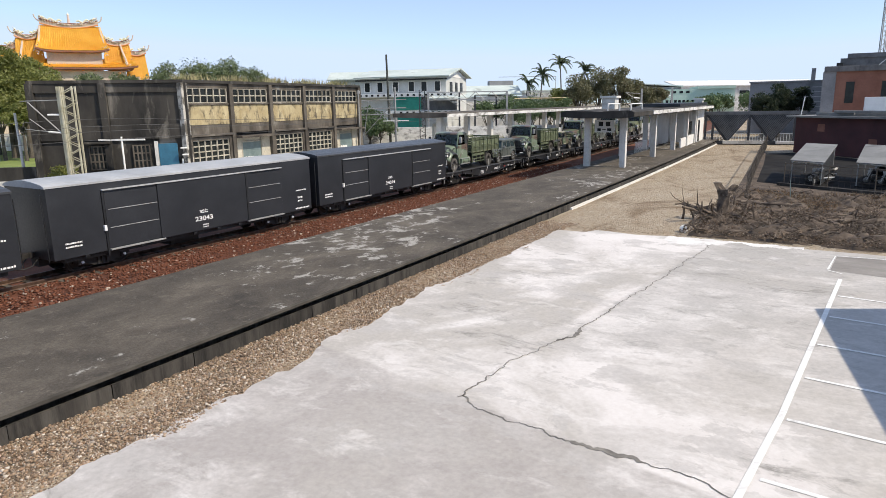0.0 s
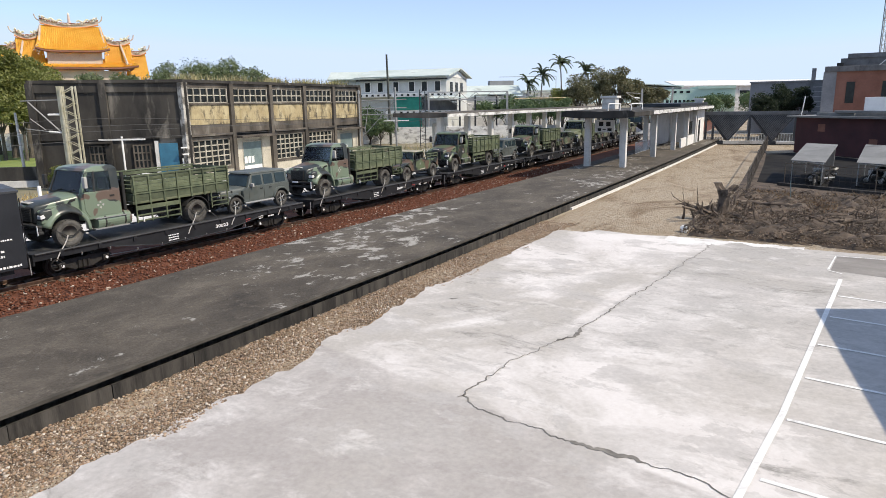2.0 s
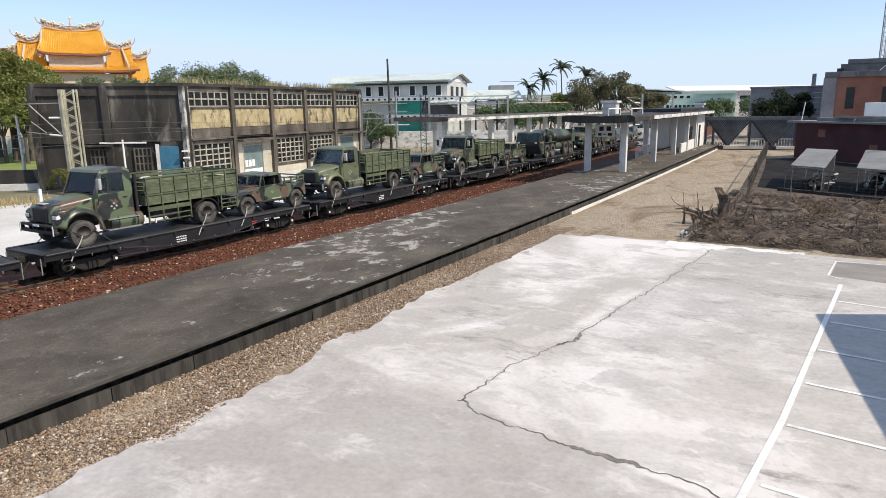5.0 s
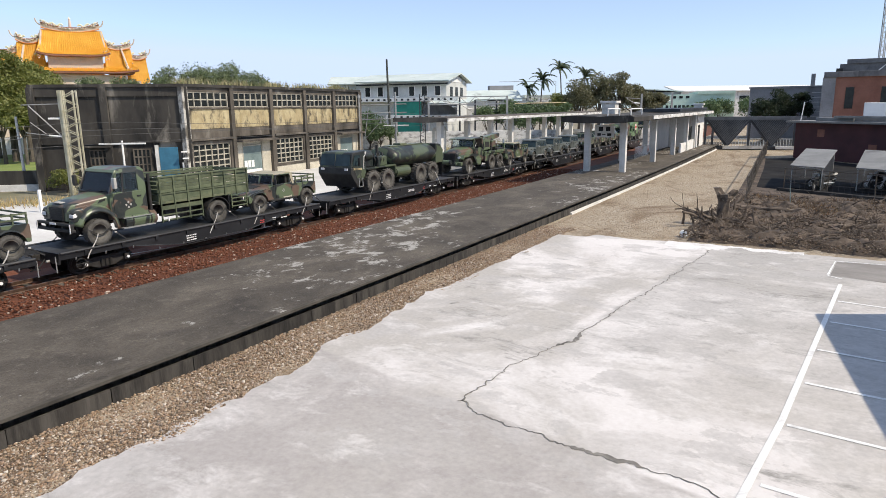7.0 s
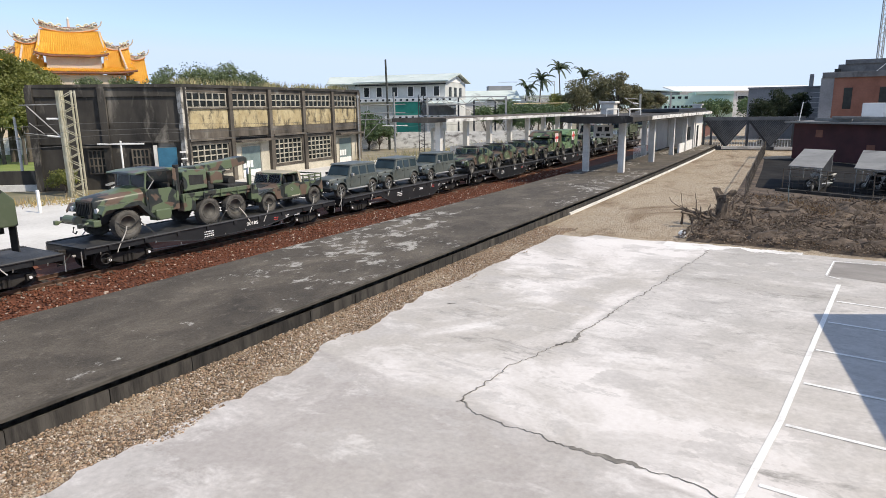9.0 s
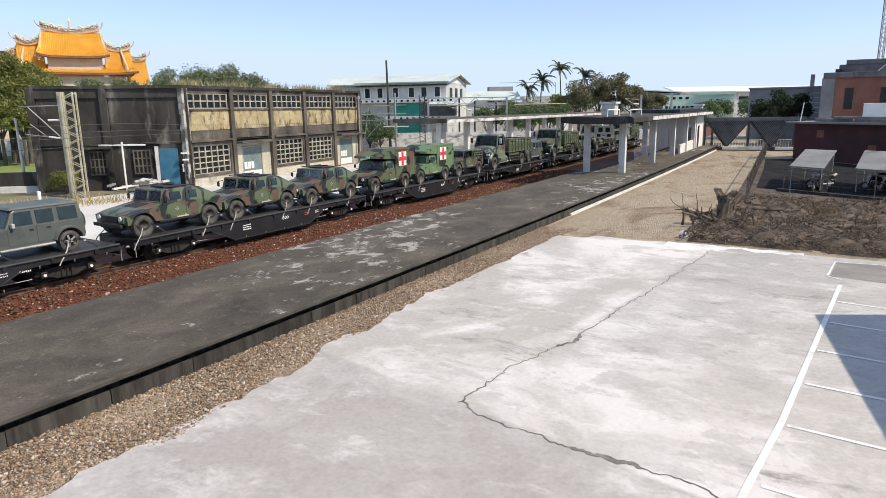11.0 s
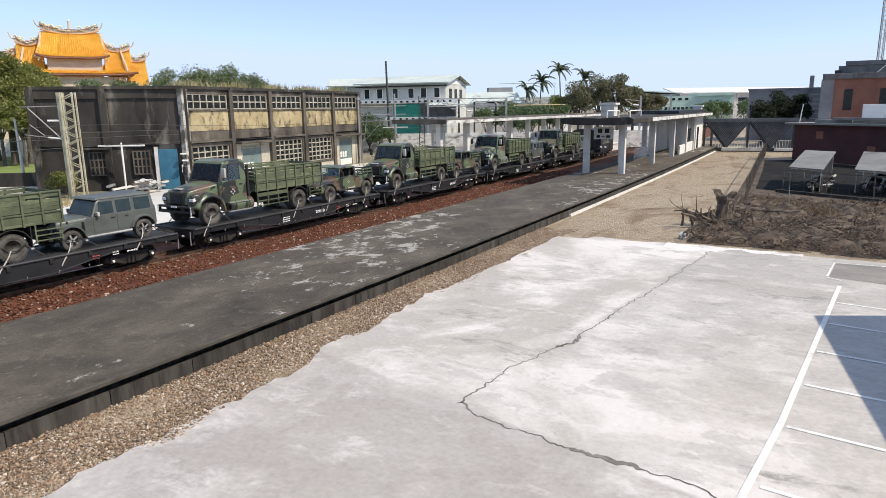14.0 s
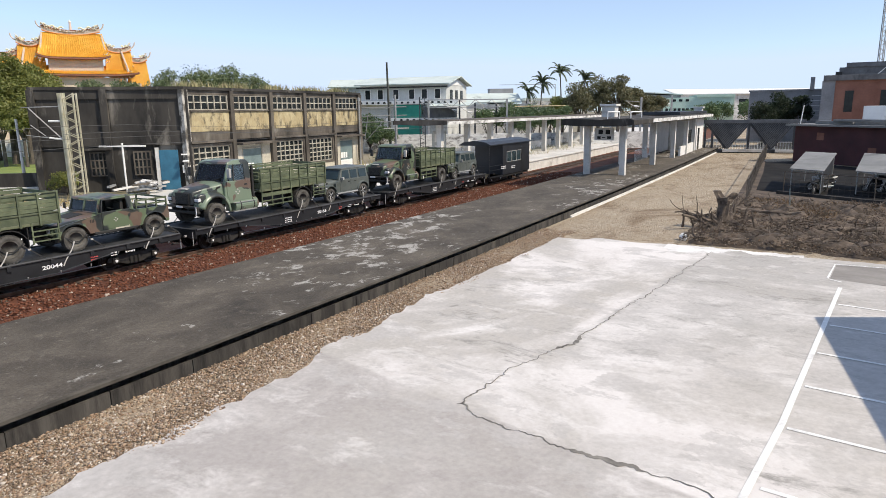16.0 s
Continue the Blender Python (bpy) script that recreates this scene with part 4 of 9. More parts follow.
# ---- low wall, lawn, yard clutter ----
m = frame_at((-80.0, 5.0), (-52.5, 26.6))
wall = tagged(link("yard_wall", box(B(), 0, 34.9, -0.1, 0.15, -0.1, 1.55, 0.02), M_MOULD), "low mould-stained concrete yard wall", "wall", kind="structure")
wall.matrix_basis = m
cap = tagged(link("yard_wall_base", box(B(), 0, 34.9, -0.22, -0.1, -0.1, 0.5, 0.02), M_PALE), "pale footing of the yard wall", "wall", kind="structure")
cap.matrix_basis = m
bm = B()
vprism(bm, [(-150, 20), (-62, 22), (-54, 30), (-62, 55), (-100, 110), (-170, 100)], -0.05, 0.12)
tagged(link("lawn", bm, M_LAWN), "mown green lawn behind the yard wall", "lawn", kind="structure")
rng = np.random.default_rng(8)
n = 5000
pts = np.stack([rng.uniform(-55, -41, n), rng.uniform(14, 27, n), np.zeros(n)], 1)
grass_patch("dry_weeds", "tall dry yellow weeds along the yard wall", pts[(pts[:, 0] + 0.75 * (27 - pts[:, 1]) * 0 > -56) & (np.abs(pts[:, 0] + 47 + (20 - pts[:, 1]) * 0.9) < 1.7 + rng.normal(0, 0.7, n))], 0.5, M_WEED, 9, 0.03)
n = 6000
o, s = rng.uniform(-44, -29, n), rng.uniform(57, 92, n)
grass_patch("tall_grass", "tall pale grass beside the far track", arcs(o, s, np.zeros(n))[(np.sin(s * 0.7) + np.sin(o * 0.9) + rng.normal(0, 0.8, n)) > -0.6], 1.3, M_DRYGRASS, 11, 0.03)

# scrap heap by the depot
rng2 = random.Random(3)
for i in range(16):
    x, y = -45.2 + rng2.uniform(-2.2, 1.2), 29.3 + rng2.uniform(-1.6, 3.2)
    l = rng2.uniform(0.7, 2.2)
    bm = box(B(), -l / 2, l / 2, -0.12, 0.12, 0, 0.14, 0.01)
    ob = tagged(link("scrap_plank", bm, rng2.choice((M_FRAME, M_STEEL, M_PALE))), "weathered scrap plank piled beside the depot", "scrap", group="scrap heap by the depot")
    ob.matrix_basis = pose(x, y, 0.02 + 0.05 * i, rng2.uniform(-4, 4), rng2.uniform(-6, 6), rng2.uniform(0, 180))
bm = B()
bmesh.ops.create_icosphere(bm, subdivisions=4, radius=1.0)
for v in bm.verts:
    k = 1 + 0.35 * noise.noise(v.co * 2.1) + 0.2 * noise.noise(v.co * 5.0) + 0.1 * noise.noise(v.co * 11.0)
    v.co = Vector((-44.7 + 1.0 * v.co.x * k, 30.2 + 0.55 * v.co.y * k, 0.72 + 0.3 * v.co.z * k))
tagged(link("tarpaulin_heap", bm, M_FASCIA), "crumpled stained white tarpaulin on the scrap heap", "tarpaulin")
post = tagged(link("marker_post", box(B(), -0.08, 0.08, -0.08, 0.08, -0.1, 1.35, 0.02), M_WHITE), "short white painted marker post", "post")
post.matrix_basis = pose(-40.9, 20.5, 0)


# ---- masts, poles, wires ----
def lattice_mast(name, label, m, h, w, n, material, solid=False):
    v = thing(name, label, "mast", m)
    for x in (-w / 2, w / 2):
        for y in ((-w / 4, w / 4) if not solid else (0,)):
            part("leg", box(B(), x - 0.05, x + 0.05, y - 0.04, y + 0.04, -0.1, h), material, v)
    for i in range(n):
        z0, z1 = h * i / n, h * (i + 1) / n
        s = 1 if i % 2 else -1
        for y in ((-w / 4, w / 4) if not solid else (0,)):
            part("brace", cyl(B(), (-w / 2 * s, y, z0 + 0.05), (w / 2 * s, y, z1 - 0.05), 0.028, 6), material, v)
    return v


p = (-46.2, 26.0)
mast = lattice_mast("catenary_mast", "weathered cream lattice railway mast with side arms", pose(p[0], p[1], 0, 0, 0, 31), 7.35, 0.85, 14, M_MASTPAINT)
part("flange", box(B(), -0.75, -0.36, -0.1, 0.1, -0.1, 7.35, 0.01), M_MASTPAINT, mast)
arm = B()
cyl(arm, (-0.4, 0, 6.45), (-3.4, 0, 6.4), 0.035, 6)
cyl(arm, (-0.5, 0, 3.9), (-2.9, 0, 6.35), 0.045, 6)
part("cantilever_arm", arm, M_STEEL, mast)
part("insulator", cyl(B(), (-0.5, 0, 5.45), (-1.6, 0, 5.45), 0.07, 8), M_WHITE, mast)
arm = B()
cyl(arm, (-0.9, 0, 4.2), (-3.3, 0, 4.5), 0.03, 6)
cyl(arm, (-1.9, 0, 4.4), (-2.9, 0, 5.2), 0.03, 6)
part("registration_arm", arm, M_STEEL, mast)
part("insulator", cyl(B(), (-0.8, 0, 4.2), (-1.7, 0, 4.3), 0.06, 8), M_WHITE, mast)
x, y = out(50, -32)
op = tagged(link("wooden_pole", cyl(B(), (0, 0, -0.1), (-0.55, 0.2, 5.6), 0.13, 10, 0.09), M_PALE), "old grey leaning pole at the wall", "pole")
op.matrix_basis = pose(x, y, 0)


def tee_pole(x, y, turn):
    v = thing("tee_pole", "white painted steel pole with a crossbar", "lamp pole", pose(x, y, 0, 0, 0, turn), group="white crossbar poles")
    part("post", cyl(B(), (0, 0, -0.1), (0, 0, 3.75), 0.07, 10), M_WHITE, v)
    part("crossbar", box(B(), -1.75, 1.75, -0.06, 0.06, 3.46, 3.58, 0.02), M_WHITE, v)
    return v


tee_pole(-46.1, 29.5, 31)
x, y = out(92, -6.3)
tee_pole(x, y, 31)
x, y = out(95, -7.6)
pole = tagged(link("utility_pole", cyl(B(), (0.25, 0, -0.1), (0, 0, 12.6), 0.2, 12, 0.13), M_DARKPOLE), "tall dark wooden utility pole", "pole")
pole.matrix_basis = pose(x, y, 0, 0, 0, 31)
x, y = out(90, -6.2)
v = thing("signal_mast", "slender galvanised mast with cross arms", "mast", pose(x, y, 0, 0, 0, 31))
part("post", cyl(B(), (0, 0, 0), (0, 0, 8.0), 0.13, 8), M_STEEL, v)
for z in (6.3, 5.2, 4.4):
    part("cross_arm", cyl(B(), (-5.0, 0, z), (1.5, 0, z + 0.1), 0.06, 6), M_STEEL, v)
part("stay", cyl(B(), (-5.0, 0, 1.0), (0, 0, 6.3), 0.04, 6), M_STEEL, v)
part("stay", cyl(B(), (-3.6, 0, 6.3), (-4.6, 0, 0), 0.05, 6), M_STEEL, v)
x, y = out(88, -2.5)
lattice_mast("catenary_mast", "dark lattice railway mast", pose(x, y, 0, 0, 0, 31), 7.6, 0.7, 16, M_LATTICE)
for d, sx, h in ((105, 2.9, 7.4), (110, 5.6, 7.0), (112, 9.3, 7.0), (125, 27.2, 8.0), (118, 31.5, 6.8), (108, 32.5, 7.6), (122, 18.7, 6.8), (122, 20.8, 7.0), (118, 30.2, 7.2), (120, 41.6, 8.0), (119, 37.0, 7.0)):
    x, y = out(d, sx)
    v = thing("catenary_mast", "slim grey railway mast with short arm", "mast", pose(x, y, 0, 0, 0, 31), group="grey masts beyond the station")
    part("post", box(B(), -0.14, 0.14, -0.12, 0.12, 0, h), M_LATTICE if sx < 12 else M_STEEL, v)
    part("cantilever_arm", cyl(cyl(B(), (0, 0, h - 0.8), (-2.6, 0, h - 0.6), 0.05, 6), (0, 0, h - 2.2), (-2.4, 0, h - 0.7), 0.05, 6), M_STEEL, v)
    part("insulator", cyl(B(), (-0.3, 0, h - 1.5), (-1.2, 0, h - 1.4), 0.1, 8), M_WHITE, v)


def portal(d, x0, x1, z, label):
    """A lattice portal beam over the tracks on its two legs."""
    p = out(d, x0)
    w = x1 - x0
    v = thing("portal_gantry", label, "gantry", pose(p[0], p[1], 0, 0, 0, 31.5))
    for zz in (z, z + 1.1):
        part("chord", box(B(), 0, w, -0.08, 0.08, zz - 0.07, zz + 0.07), M_STEEL, v)
    n = int(w / 1.1)
    for i in range(n):
        a, b = w * i / n, w * (i + 1) / n
        part("brace", cyl(B(), (a, 0, z if i % 2 else z + 1.1), (b, 0, z + 1.1 if i % 2 else z), 0.05, 6), M_STEEL, v)
    for x in (0.1, w - 0.1):
        part("leg", box(B(), x - 0.14, x + 0.14, -0.14, 0.14, -0.1, z + 1.1), M_STEEL, v)


portal(125, 16.2, 30.5, 6.6, "grey lattice portal gantry over the tracks")
portal(100, -2.0, 10.0, 6.3, "pale lattice portal gantry over the yard")


def wire(off, z, s0, s1, sag, r=0.012, name="overhead_wire"):
    pts = []
    span = 38.0
    n = int((s1 - s0) / 5)
    for i in range(n + 1):
        s = s0 + (s1 - s0) * i / n
        k = ((s - s0) % span) / span
        pts.append(arc(off, s, z - sag * 4 * k * (1 - k)))
    return tagged(link(name, tube(B(), pts, r), M_WIRE), "thin dark overhead railway wire", "wire", group="overhead wires")


for off, z, sag in ((-40.5, 3.9, 0.15), (-40.5, 4.9, 0.7), (-42.5, 4.35, 0.1), (-42.5, 5.3, 0.6)):
    wire(off, z, -12, 140, sag)
for off in (-40.5, -38):
    bm = cyl(B(), arc(off, 92, 6.3), arc(off - 2, 150, 6.6), 0.09, 6)
    tagged(link("yellow_cable_sleeve", bm, M_YELLOW), "yellow insulating sleeve on an overhead cable", "cable")


# ---- station: near canopy ----
def column(name, off, s, z0, z1, w, label, group):
    v = tagged(link(name, box(B(), -w / 2, w / 2, -w / 2, w / 2, z0 - 0.03, z1, 0.02), M_PALE), label, "column", group=group)
    v.matrix_basis = arc_pose(off, s)
    return v


for s, offs in ((52.0, (-14.2, -17.1)), (62.8, (-14.2, -17.1)), (72.5, (-14.2, -17.1)), (79.0, (-14.0,)), (84.5, (-14.0,))):
    for o in offs:
        column("canopy_column", o, s, PTOP, 4.5, 0.46, "whitewashed square concrete canopy column", "columns of the near canopy")
roof = loft("platform_canopy", [(-12.9, 4.62), (-12.9, 4.95), (-13.3, 5.08), (-15.5, 5.0), (-18.2, 5.08), (-18.6, 4.95), (-18.6, 4.62), (-17.4, 4.5), (-13.8, 4.5)], steps(49.8, 92.5, 4), M_MOULD, closed=True)
tagged(roof, "dark weathered concrete platform canopy roof", "canopy", kind="structure")
fascia = loft("canopy_fascia", [(-12.84, 4.66), (-12.84, 4.96), (-12.895, 4.96), (-12.895, 4.66)], steps(56, 92.5, 4), M_FASCIA, closed=True)
tagged(fascia, "stained pale fascia of the canopy", "fascia", kind="structure")
bm = B()
for o in (-13.6, -15.4):
    a = [arc(o, 51.5, 5.0), arc(o, 51.5, 5.55), arc(o, 55.0, 5.55), arc(o, 55.0, 5.0)]
    for p, q in zip(a, a[1:]):
        cyl(bm, p, q, 0.05, 6)
tagged(link("roof_handrail", bm, M_WHITE), "white pipe handrail on the canopy roof", "handrail")
for s, o, sx, sz in ((60, -17.6, 0.6, 1.2), (91, -14.5, 0.5, 0.9)):
    ob = tagged(link("roof_tank_stand", box(box(B(), -sx, sx, -sx, sx, 0, sz, 0.03), -sx - 0.15, sx + 0.15, -sx - 0.15, sx + 0.15, sz - 0.2, sz, 0.02), M_PALE), "pale concrete block on the canopy roof", "block")
    ob.matrix_basis = arc_pose(o, s, 5.02)
deckslab = loft("canopy_upper_roof", [(-13.6, 5.1), (-13.6, 5.4), (-17.6, 5.4), (-17.6, 5.1)], steps(72, 92, 5), M_LATTICE, closed=True)
tagged(deckslab, "raised dark roof deck over the station room", "roof", kind="structure")
room = thing("station_room", "small whitewashed station room on the platform", "station room")
for o0, o1, s0, s1, z0, z1 in ((-14.1, -13.9, 86.5, 92.2, PTOP, 4.5), (-17.4, -14.1, 92.0, 92.2, PTOP, 4.5), (-17.4, -17.2, 76, 92.2, PTOP, 4.5), (-14.1, -13.9, 75.5, 79, PTOP, 1.6), (-14.1, -13.9, 79.5, 84.3, PTOP, 1.7), (-17.2, -14.1, 86.3, 86.5, PTOP, 4.5)):
    pl = [arc(o0, s0), arc(o1, s0), arc(o1, s1), arc(o0, s1)]
    part("wall", vprism(B(), [(p.x, p.y) for p in pl], z0, z1), M_WHITE, room)
for s0, s1 in ((80.2, 82.2), (87.3, 88.6)):
    pl = [arc(-13.9, s0), arc(-13.87, s0), arc(-13.87, s1), arc(-13.9, s1)]
    part("opening_panel", vprism(B(), [(p.x, p.y) for p in pl], PTOP + 0.05 if s0 > 85 else 1.8, 3.3), M_WINDOW, room)
# railing and name board under the canopy
v = thing("platform_railing", "pale metal railing under the platform canopy", "railing")
for i in range(14):
    p = arc(-16.6, 66 + i * 0.45, PTOP)
    part("baluster", cyl(B(), p, p + Vector((0, 0, 1.1)), 0.03, 6), M_WHITE, v)
part("top_rail", cyl(B(), arc(-16.6, 66, 1.71), arc(-16.6, 71.9, 1.71), 0.04, 6), M_WHITE, v)
sign = thing("station_sign", "white station name board with dark lettering", "sign", arc_pose(-16.9, 56.0, 0))
part("board", box(B(), -0.85, 0.85, -0.05, 0.05, 3.15, 4.2, 0.02), M_WHITE, sign)
bm = B()
for x0, x1, z0, z1 in ((-0.5, -0.12, 3.68, 4.05), (0.12, 0.5, 3.68, 4.05), (-0.6, -0.3, 3.27, 3.5), (0.25, 0.6, 3.27, 3.5), (-0.18, 0.12, 3.36, 3.42)):
    box(bm, x0, x1, -0.062, -0.052, z0, z1)
tagged(part("lettering_bar", bm, M_DARKTRIM, sign), kind="stuff")
for x in (-0.7, 0.7):
    part("hanger", cyl(B(), (x, 0, 4.15), (x, 0, 4.56), 0.03, 6), M_STEEL, sign)

# ---- station: far canopy ----
roof = loft("far_canopy", [(-29.6, 4.6), (-29.6, 4.95), (-32, 5.02), (-35.4, 4.95), (-35.4, 4.6), (-32, 4.5)], steps(51, 108, 4), M_FRAME, closed=True)
tagged(roof, "long weathered concrete canopy of the far platform", "canopy", kind="structure")
fascia = loft("far_canopy_fascia", [(-29.54, 4.6), (-29.54, 4.88), (-29.595, 4.88), (-29.595, 4.6)], steps(51, 108, 4), M_FASCIA, closed=True)
tagged(fascia, "whitewashed fascia of the far canopy", "fascia", kind="structure")
for i in range(11):
    column("canopy_column", -31.2, 52.5 + i * 5.4, 0.64 if i else 0.0, 4.55, 0.5, "whitewashed square concrete canopy column", "columns of the far canopy")
bm = B()
for i, (s0, s1, z1) in enumerate(((60, 71, 1.9), (74, 90, 1.7), (92, 106, 2.0))):
    pl = [arc(-34.2, s0), arc(-34.0, s0), arc(-34.0, s1), arc(-34.2, s1)]
    tagged(link("platform_wall", vprism(B(), [(p.x, p.y) for p in pl], 0.62, z1), M_WHITE), "low whitewashed wall on the far platform", "wall", group="low walls of the far platform")
bm = box(B(), -0.06, 0.06, -1.3, 1.3, 1.2, 3.4, 0.02)
kiosk = thing("notice_board", "grey notice board under the far canopy", "notice board", arc_pose(-33.6, 56.5, 0.5))
part("board", bm, M_HOUSE, kiosk)
part("notice", box(box(box(box(B(), 0.062, 0.07, -1.0, -0.2, 2.3, 3.1), 0.062, 0.07, 0.2, 1.0, 2.3, 3.1), 0.062, 0.07, -1.0, -0.2, 1.4, 2.0), 0.062, 0.07, 0.2, 1.0, 1.4, 2.0), M_WHITE, kiosk)
part("leg", box(box(B(), -0.05, 0.05, -1.2, -1.1, 0, 1.2), -0.05, 0.05, 1.1, 1.2, 0, 1.2), M_STEEL, kiosk)


# ---- lattice screen, sheds, shelters ----
def lattice_screen():
    p0, p1 = out(86.5, 34.6), out(82.5, 45.2)
    m = frame_at(p0, p1)
    w = (Vector(p1) - Vector(p0)).length
    v = thing("lattice_screen", "dark steel truss screen with slatted triangles", "screen", m)
    part("top_beam", box(B(), -0.3, w + 0.3, -0.2, 0.2, 3.75, 4.2, 0.02), M_SLATSTEEL, v)
    part("bottom_beam", box(B(), -0.3, w + 0.3, -0.2, 0.2, 0.0, 0.45, 0.02), M_LATTICE, v)
    part("sill", box(B(), 2.2, w * 0.62, -0.5, -0.2, 0.1, 0.5, 0.02), M_PALE, v)
    part("sill", box(B(), w * 0.74, w, -0.5, -0.2, 0.1, 0.45, 0.02), M_PALE, v)
    for x in (0, 0.9, w * 0.46, w * 0.92, w):
        part("post", box(B(), x - 0.14, x + 0.14, -0.14, 0.14, 0, 4.0), M_LATTICE, v)
    for c in (w * 0.235, w * 0.69):
        hw = w * 0.225
        for s in (-1, 1):
            part("diagonal", cyl(B(), (c + s * hw, 0, 3.75), (c, 0, 0.4), 0.13, 6), M_LATTICE, v)
        for i in range(1, 24):
            f = i / 24
            xa, xb, zb = c - hw + 2 * hw * f, c + hw * f, 3.75 - 3.3 * (1 - f)
            part("slat", slab(B(), [(xa, -0.1, 3.75), (xb, -0.1, zb), (xb + 0.1, -0.1, zb + 0.06), (xa + 0.1, -0.1, 3.75)], 0.05), M_SLATSTEEL, v)
        part("backing_sheet", slab(B(), [(c - hw, 0.06, 3.75), (c, 0.06, 0.45), (c + hw, 0.06, 3.75)], 0.03), M_LATTICE, v)
    for i in range(34):
        x = 0.2 + i * (w - 0.4) / 33
        part("rail_bar", cyl(B(), (x, 1.5, 0), (x, 1.5, 1.3), 0.03, 5), M_WHITE, v)
    part("guard_rail", box(B(), 0, w, 1.46, 1.54, 1.25, 1.35), M_WHITE, v)


lattice_screen()
p0, p1 = (-4.6, 80.8), (16.0, 61.0)
m = frame_at(p0, p1)
shed = thing("maroon_shed", "long maroon walled shed with pale flat eaves", "shed", m)
part("wall", box(B(), 0, 28, 0, 9, 0, 3.75), M_MAROON, shed)
part("roof", box(B(), -0.6, 28.6, -0.8, 9.6, 3.75, 3.95, 0.02), M_SHELTER, shed)
part("roof_deck", box(B(), 3.0, 28.6, 0.4, 9.6, 3.95, 4.25, 0.03), M_GREYWALL, shed)
for x, z in ((3.0, 2.35), (11.5, 2.3), (9.2, 1.1)):
    part("vent_panel", box(B(), x, x + 0.9, -0.03, 0.0, z, z + 0.75), M_BRICKRED, shed)
part("roof_post", cyl(B(), (0.9, -0.3, 3.9), (1.2, -0.3, 5.9), 0.05, 6), M_WHITE, shed)
part("roof_duct", box(box(B(), 2.4, 7.0, 0.2, 0.9, 3.96, 4.3, 0.03), 5.0, 12.0, -0.2, 0.2, 4.26, 4.5, 0.03), M_SHELTER, shed)


def shelter(ax, ay, bx, by, depth):
    """A low lean-to for motorcycles: sheet roof rising to the back, thin posts, a slab floor."""
    v = thing("motorcycle_shelter", "low grey sheet-roofed motorcycle shelter", "shelter", None, group="motorcycle shelters")
    zf, zb = 1.58, 2.32

    def q(f, g, z):
        return (ax + (bx - ax) * f + 0.55 * g, ay + (by - ay) * f + depth * g, z)
    part("roof", slab(B(), [q(-0.05, -0.03, zf), q(1.05, -0.03, zf), q(1.05, 1, zb), q(-0.05, 1, zb)], 0.05), M_SHELTER, v)
    for f in (0.02, 0.98):
        part("post", cyl(B(), q(f, 0, 0), q(f, 0, zf), 0.035, 6), M_STEEL, v)
        part("post", cyl(B(), q(f, 0.97, 0), q(f, 0.97, zb), 0.035, 6), M_STEEL, v)
    part("side_sheet", slab(B(), [q(0.98, 0.03, 0.05), q(0.98, 0.95, 0.05), q(0.98, 0.95, zb - 0.08), q(0.98, 0.03, zf - 0.05)], 0.02), M_LATTICE, v)
    part("front_rail", cyl(B(), q(0, 0, zf - 0.06), q(1, 0, zf - 0.06), 0.035, 6), M_WHITE, v)
    part("floor_slab", vprism(B(), [q(-0.02, -0.03, 0)[:2], q(1.02, -0.03, 0)[:2], q(1.02, 1, 0)[:2], q(-0.02, 1, 0)[:2]], -0.05, 0.1), M_NEARBLACK, v)


def motorcycle(m, seat_mat, label):
    v = thing("motorcycle", label, "motorcycle", m, group="parked motorcycles")
    for y in (0.0, 1.3):
        bm = B()
        n = 20
        for i in range(n):
            a, b = i * math.tau / n, (i + 1) * math.tau / n
            cyl(bm, (0, y + 0.27 * math.cos(a), 0.3 + 0.27 * math.sin(a)), (0, y + 0.27 * math.cos(b), 0.3 + 0.27 * math.sin(b)), 0.05, 6)
        w = part("wheel", bm, M_TYRE, v)
        part("hub", cyl(B(), (-0.06, y, 0.3), (0.06, y, 0.3), 0.14, 12), M_STEEL, w)
    part("engine", box(B(), -0.16, 0.16, 0.45, 0.95, 0.25, 0.6, 0.06), M_DARKTRIM, v)
    part("tank", prism(B(), [(0.3, 0.7), (0.4, 0.95), (0.75, 0.95), (0.85, 0.7)], -0.16, 0.16, 0.05, 0.05), seat_mat, v)
    part("seat", prism(B(), [(0.8, 0.72), (0.85, 0.86), (1.5, 0.9), (1.55, 0.8)], -0.14, 0.14, 0.02, 0.04), M_DARKTRIM, v)
    part("tail", prism(B(), [(1.2, 0.6), (1.5, 0.82), (1.75, 0.75), (1.6, 0.62)], -0.1, 0.1, 0.02, 0.02), seat_mat, v)
    part("fork", cyl(cyl(B(), (0.09, 0, 0.3), (0.09, 0.3, 1.0), 0.03, 6), (-0.09, 0, 0.3), (-0.09, 0.3, 1.0), 0.03, 6), M_CHROME, v)
    part("handlebar", cyl(B(), (-0.36, 0.38, 1.05), (0.36, 0.38, 1.05), 0.02, 6), M_CHROME, v)
    part("headlight", cyl(B(), (0, 0.12, 0.88), (0, 0.26, 0.9), 0.1, 10), M_CHROME, v)
    part("exhaust", cyl(B(), (0.18, 0.5, 0.28), (0.2, 1.5, 0.36), 0.05, 8), M_CHROME, v)
    return v


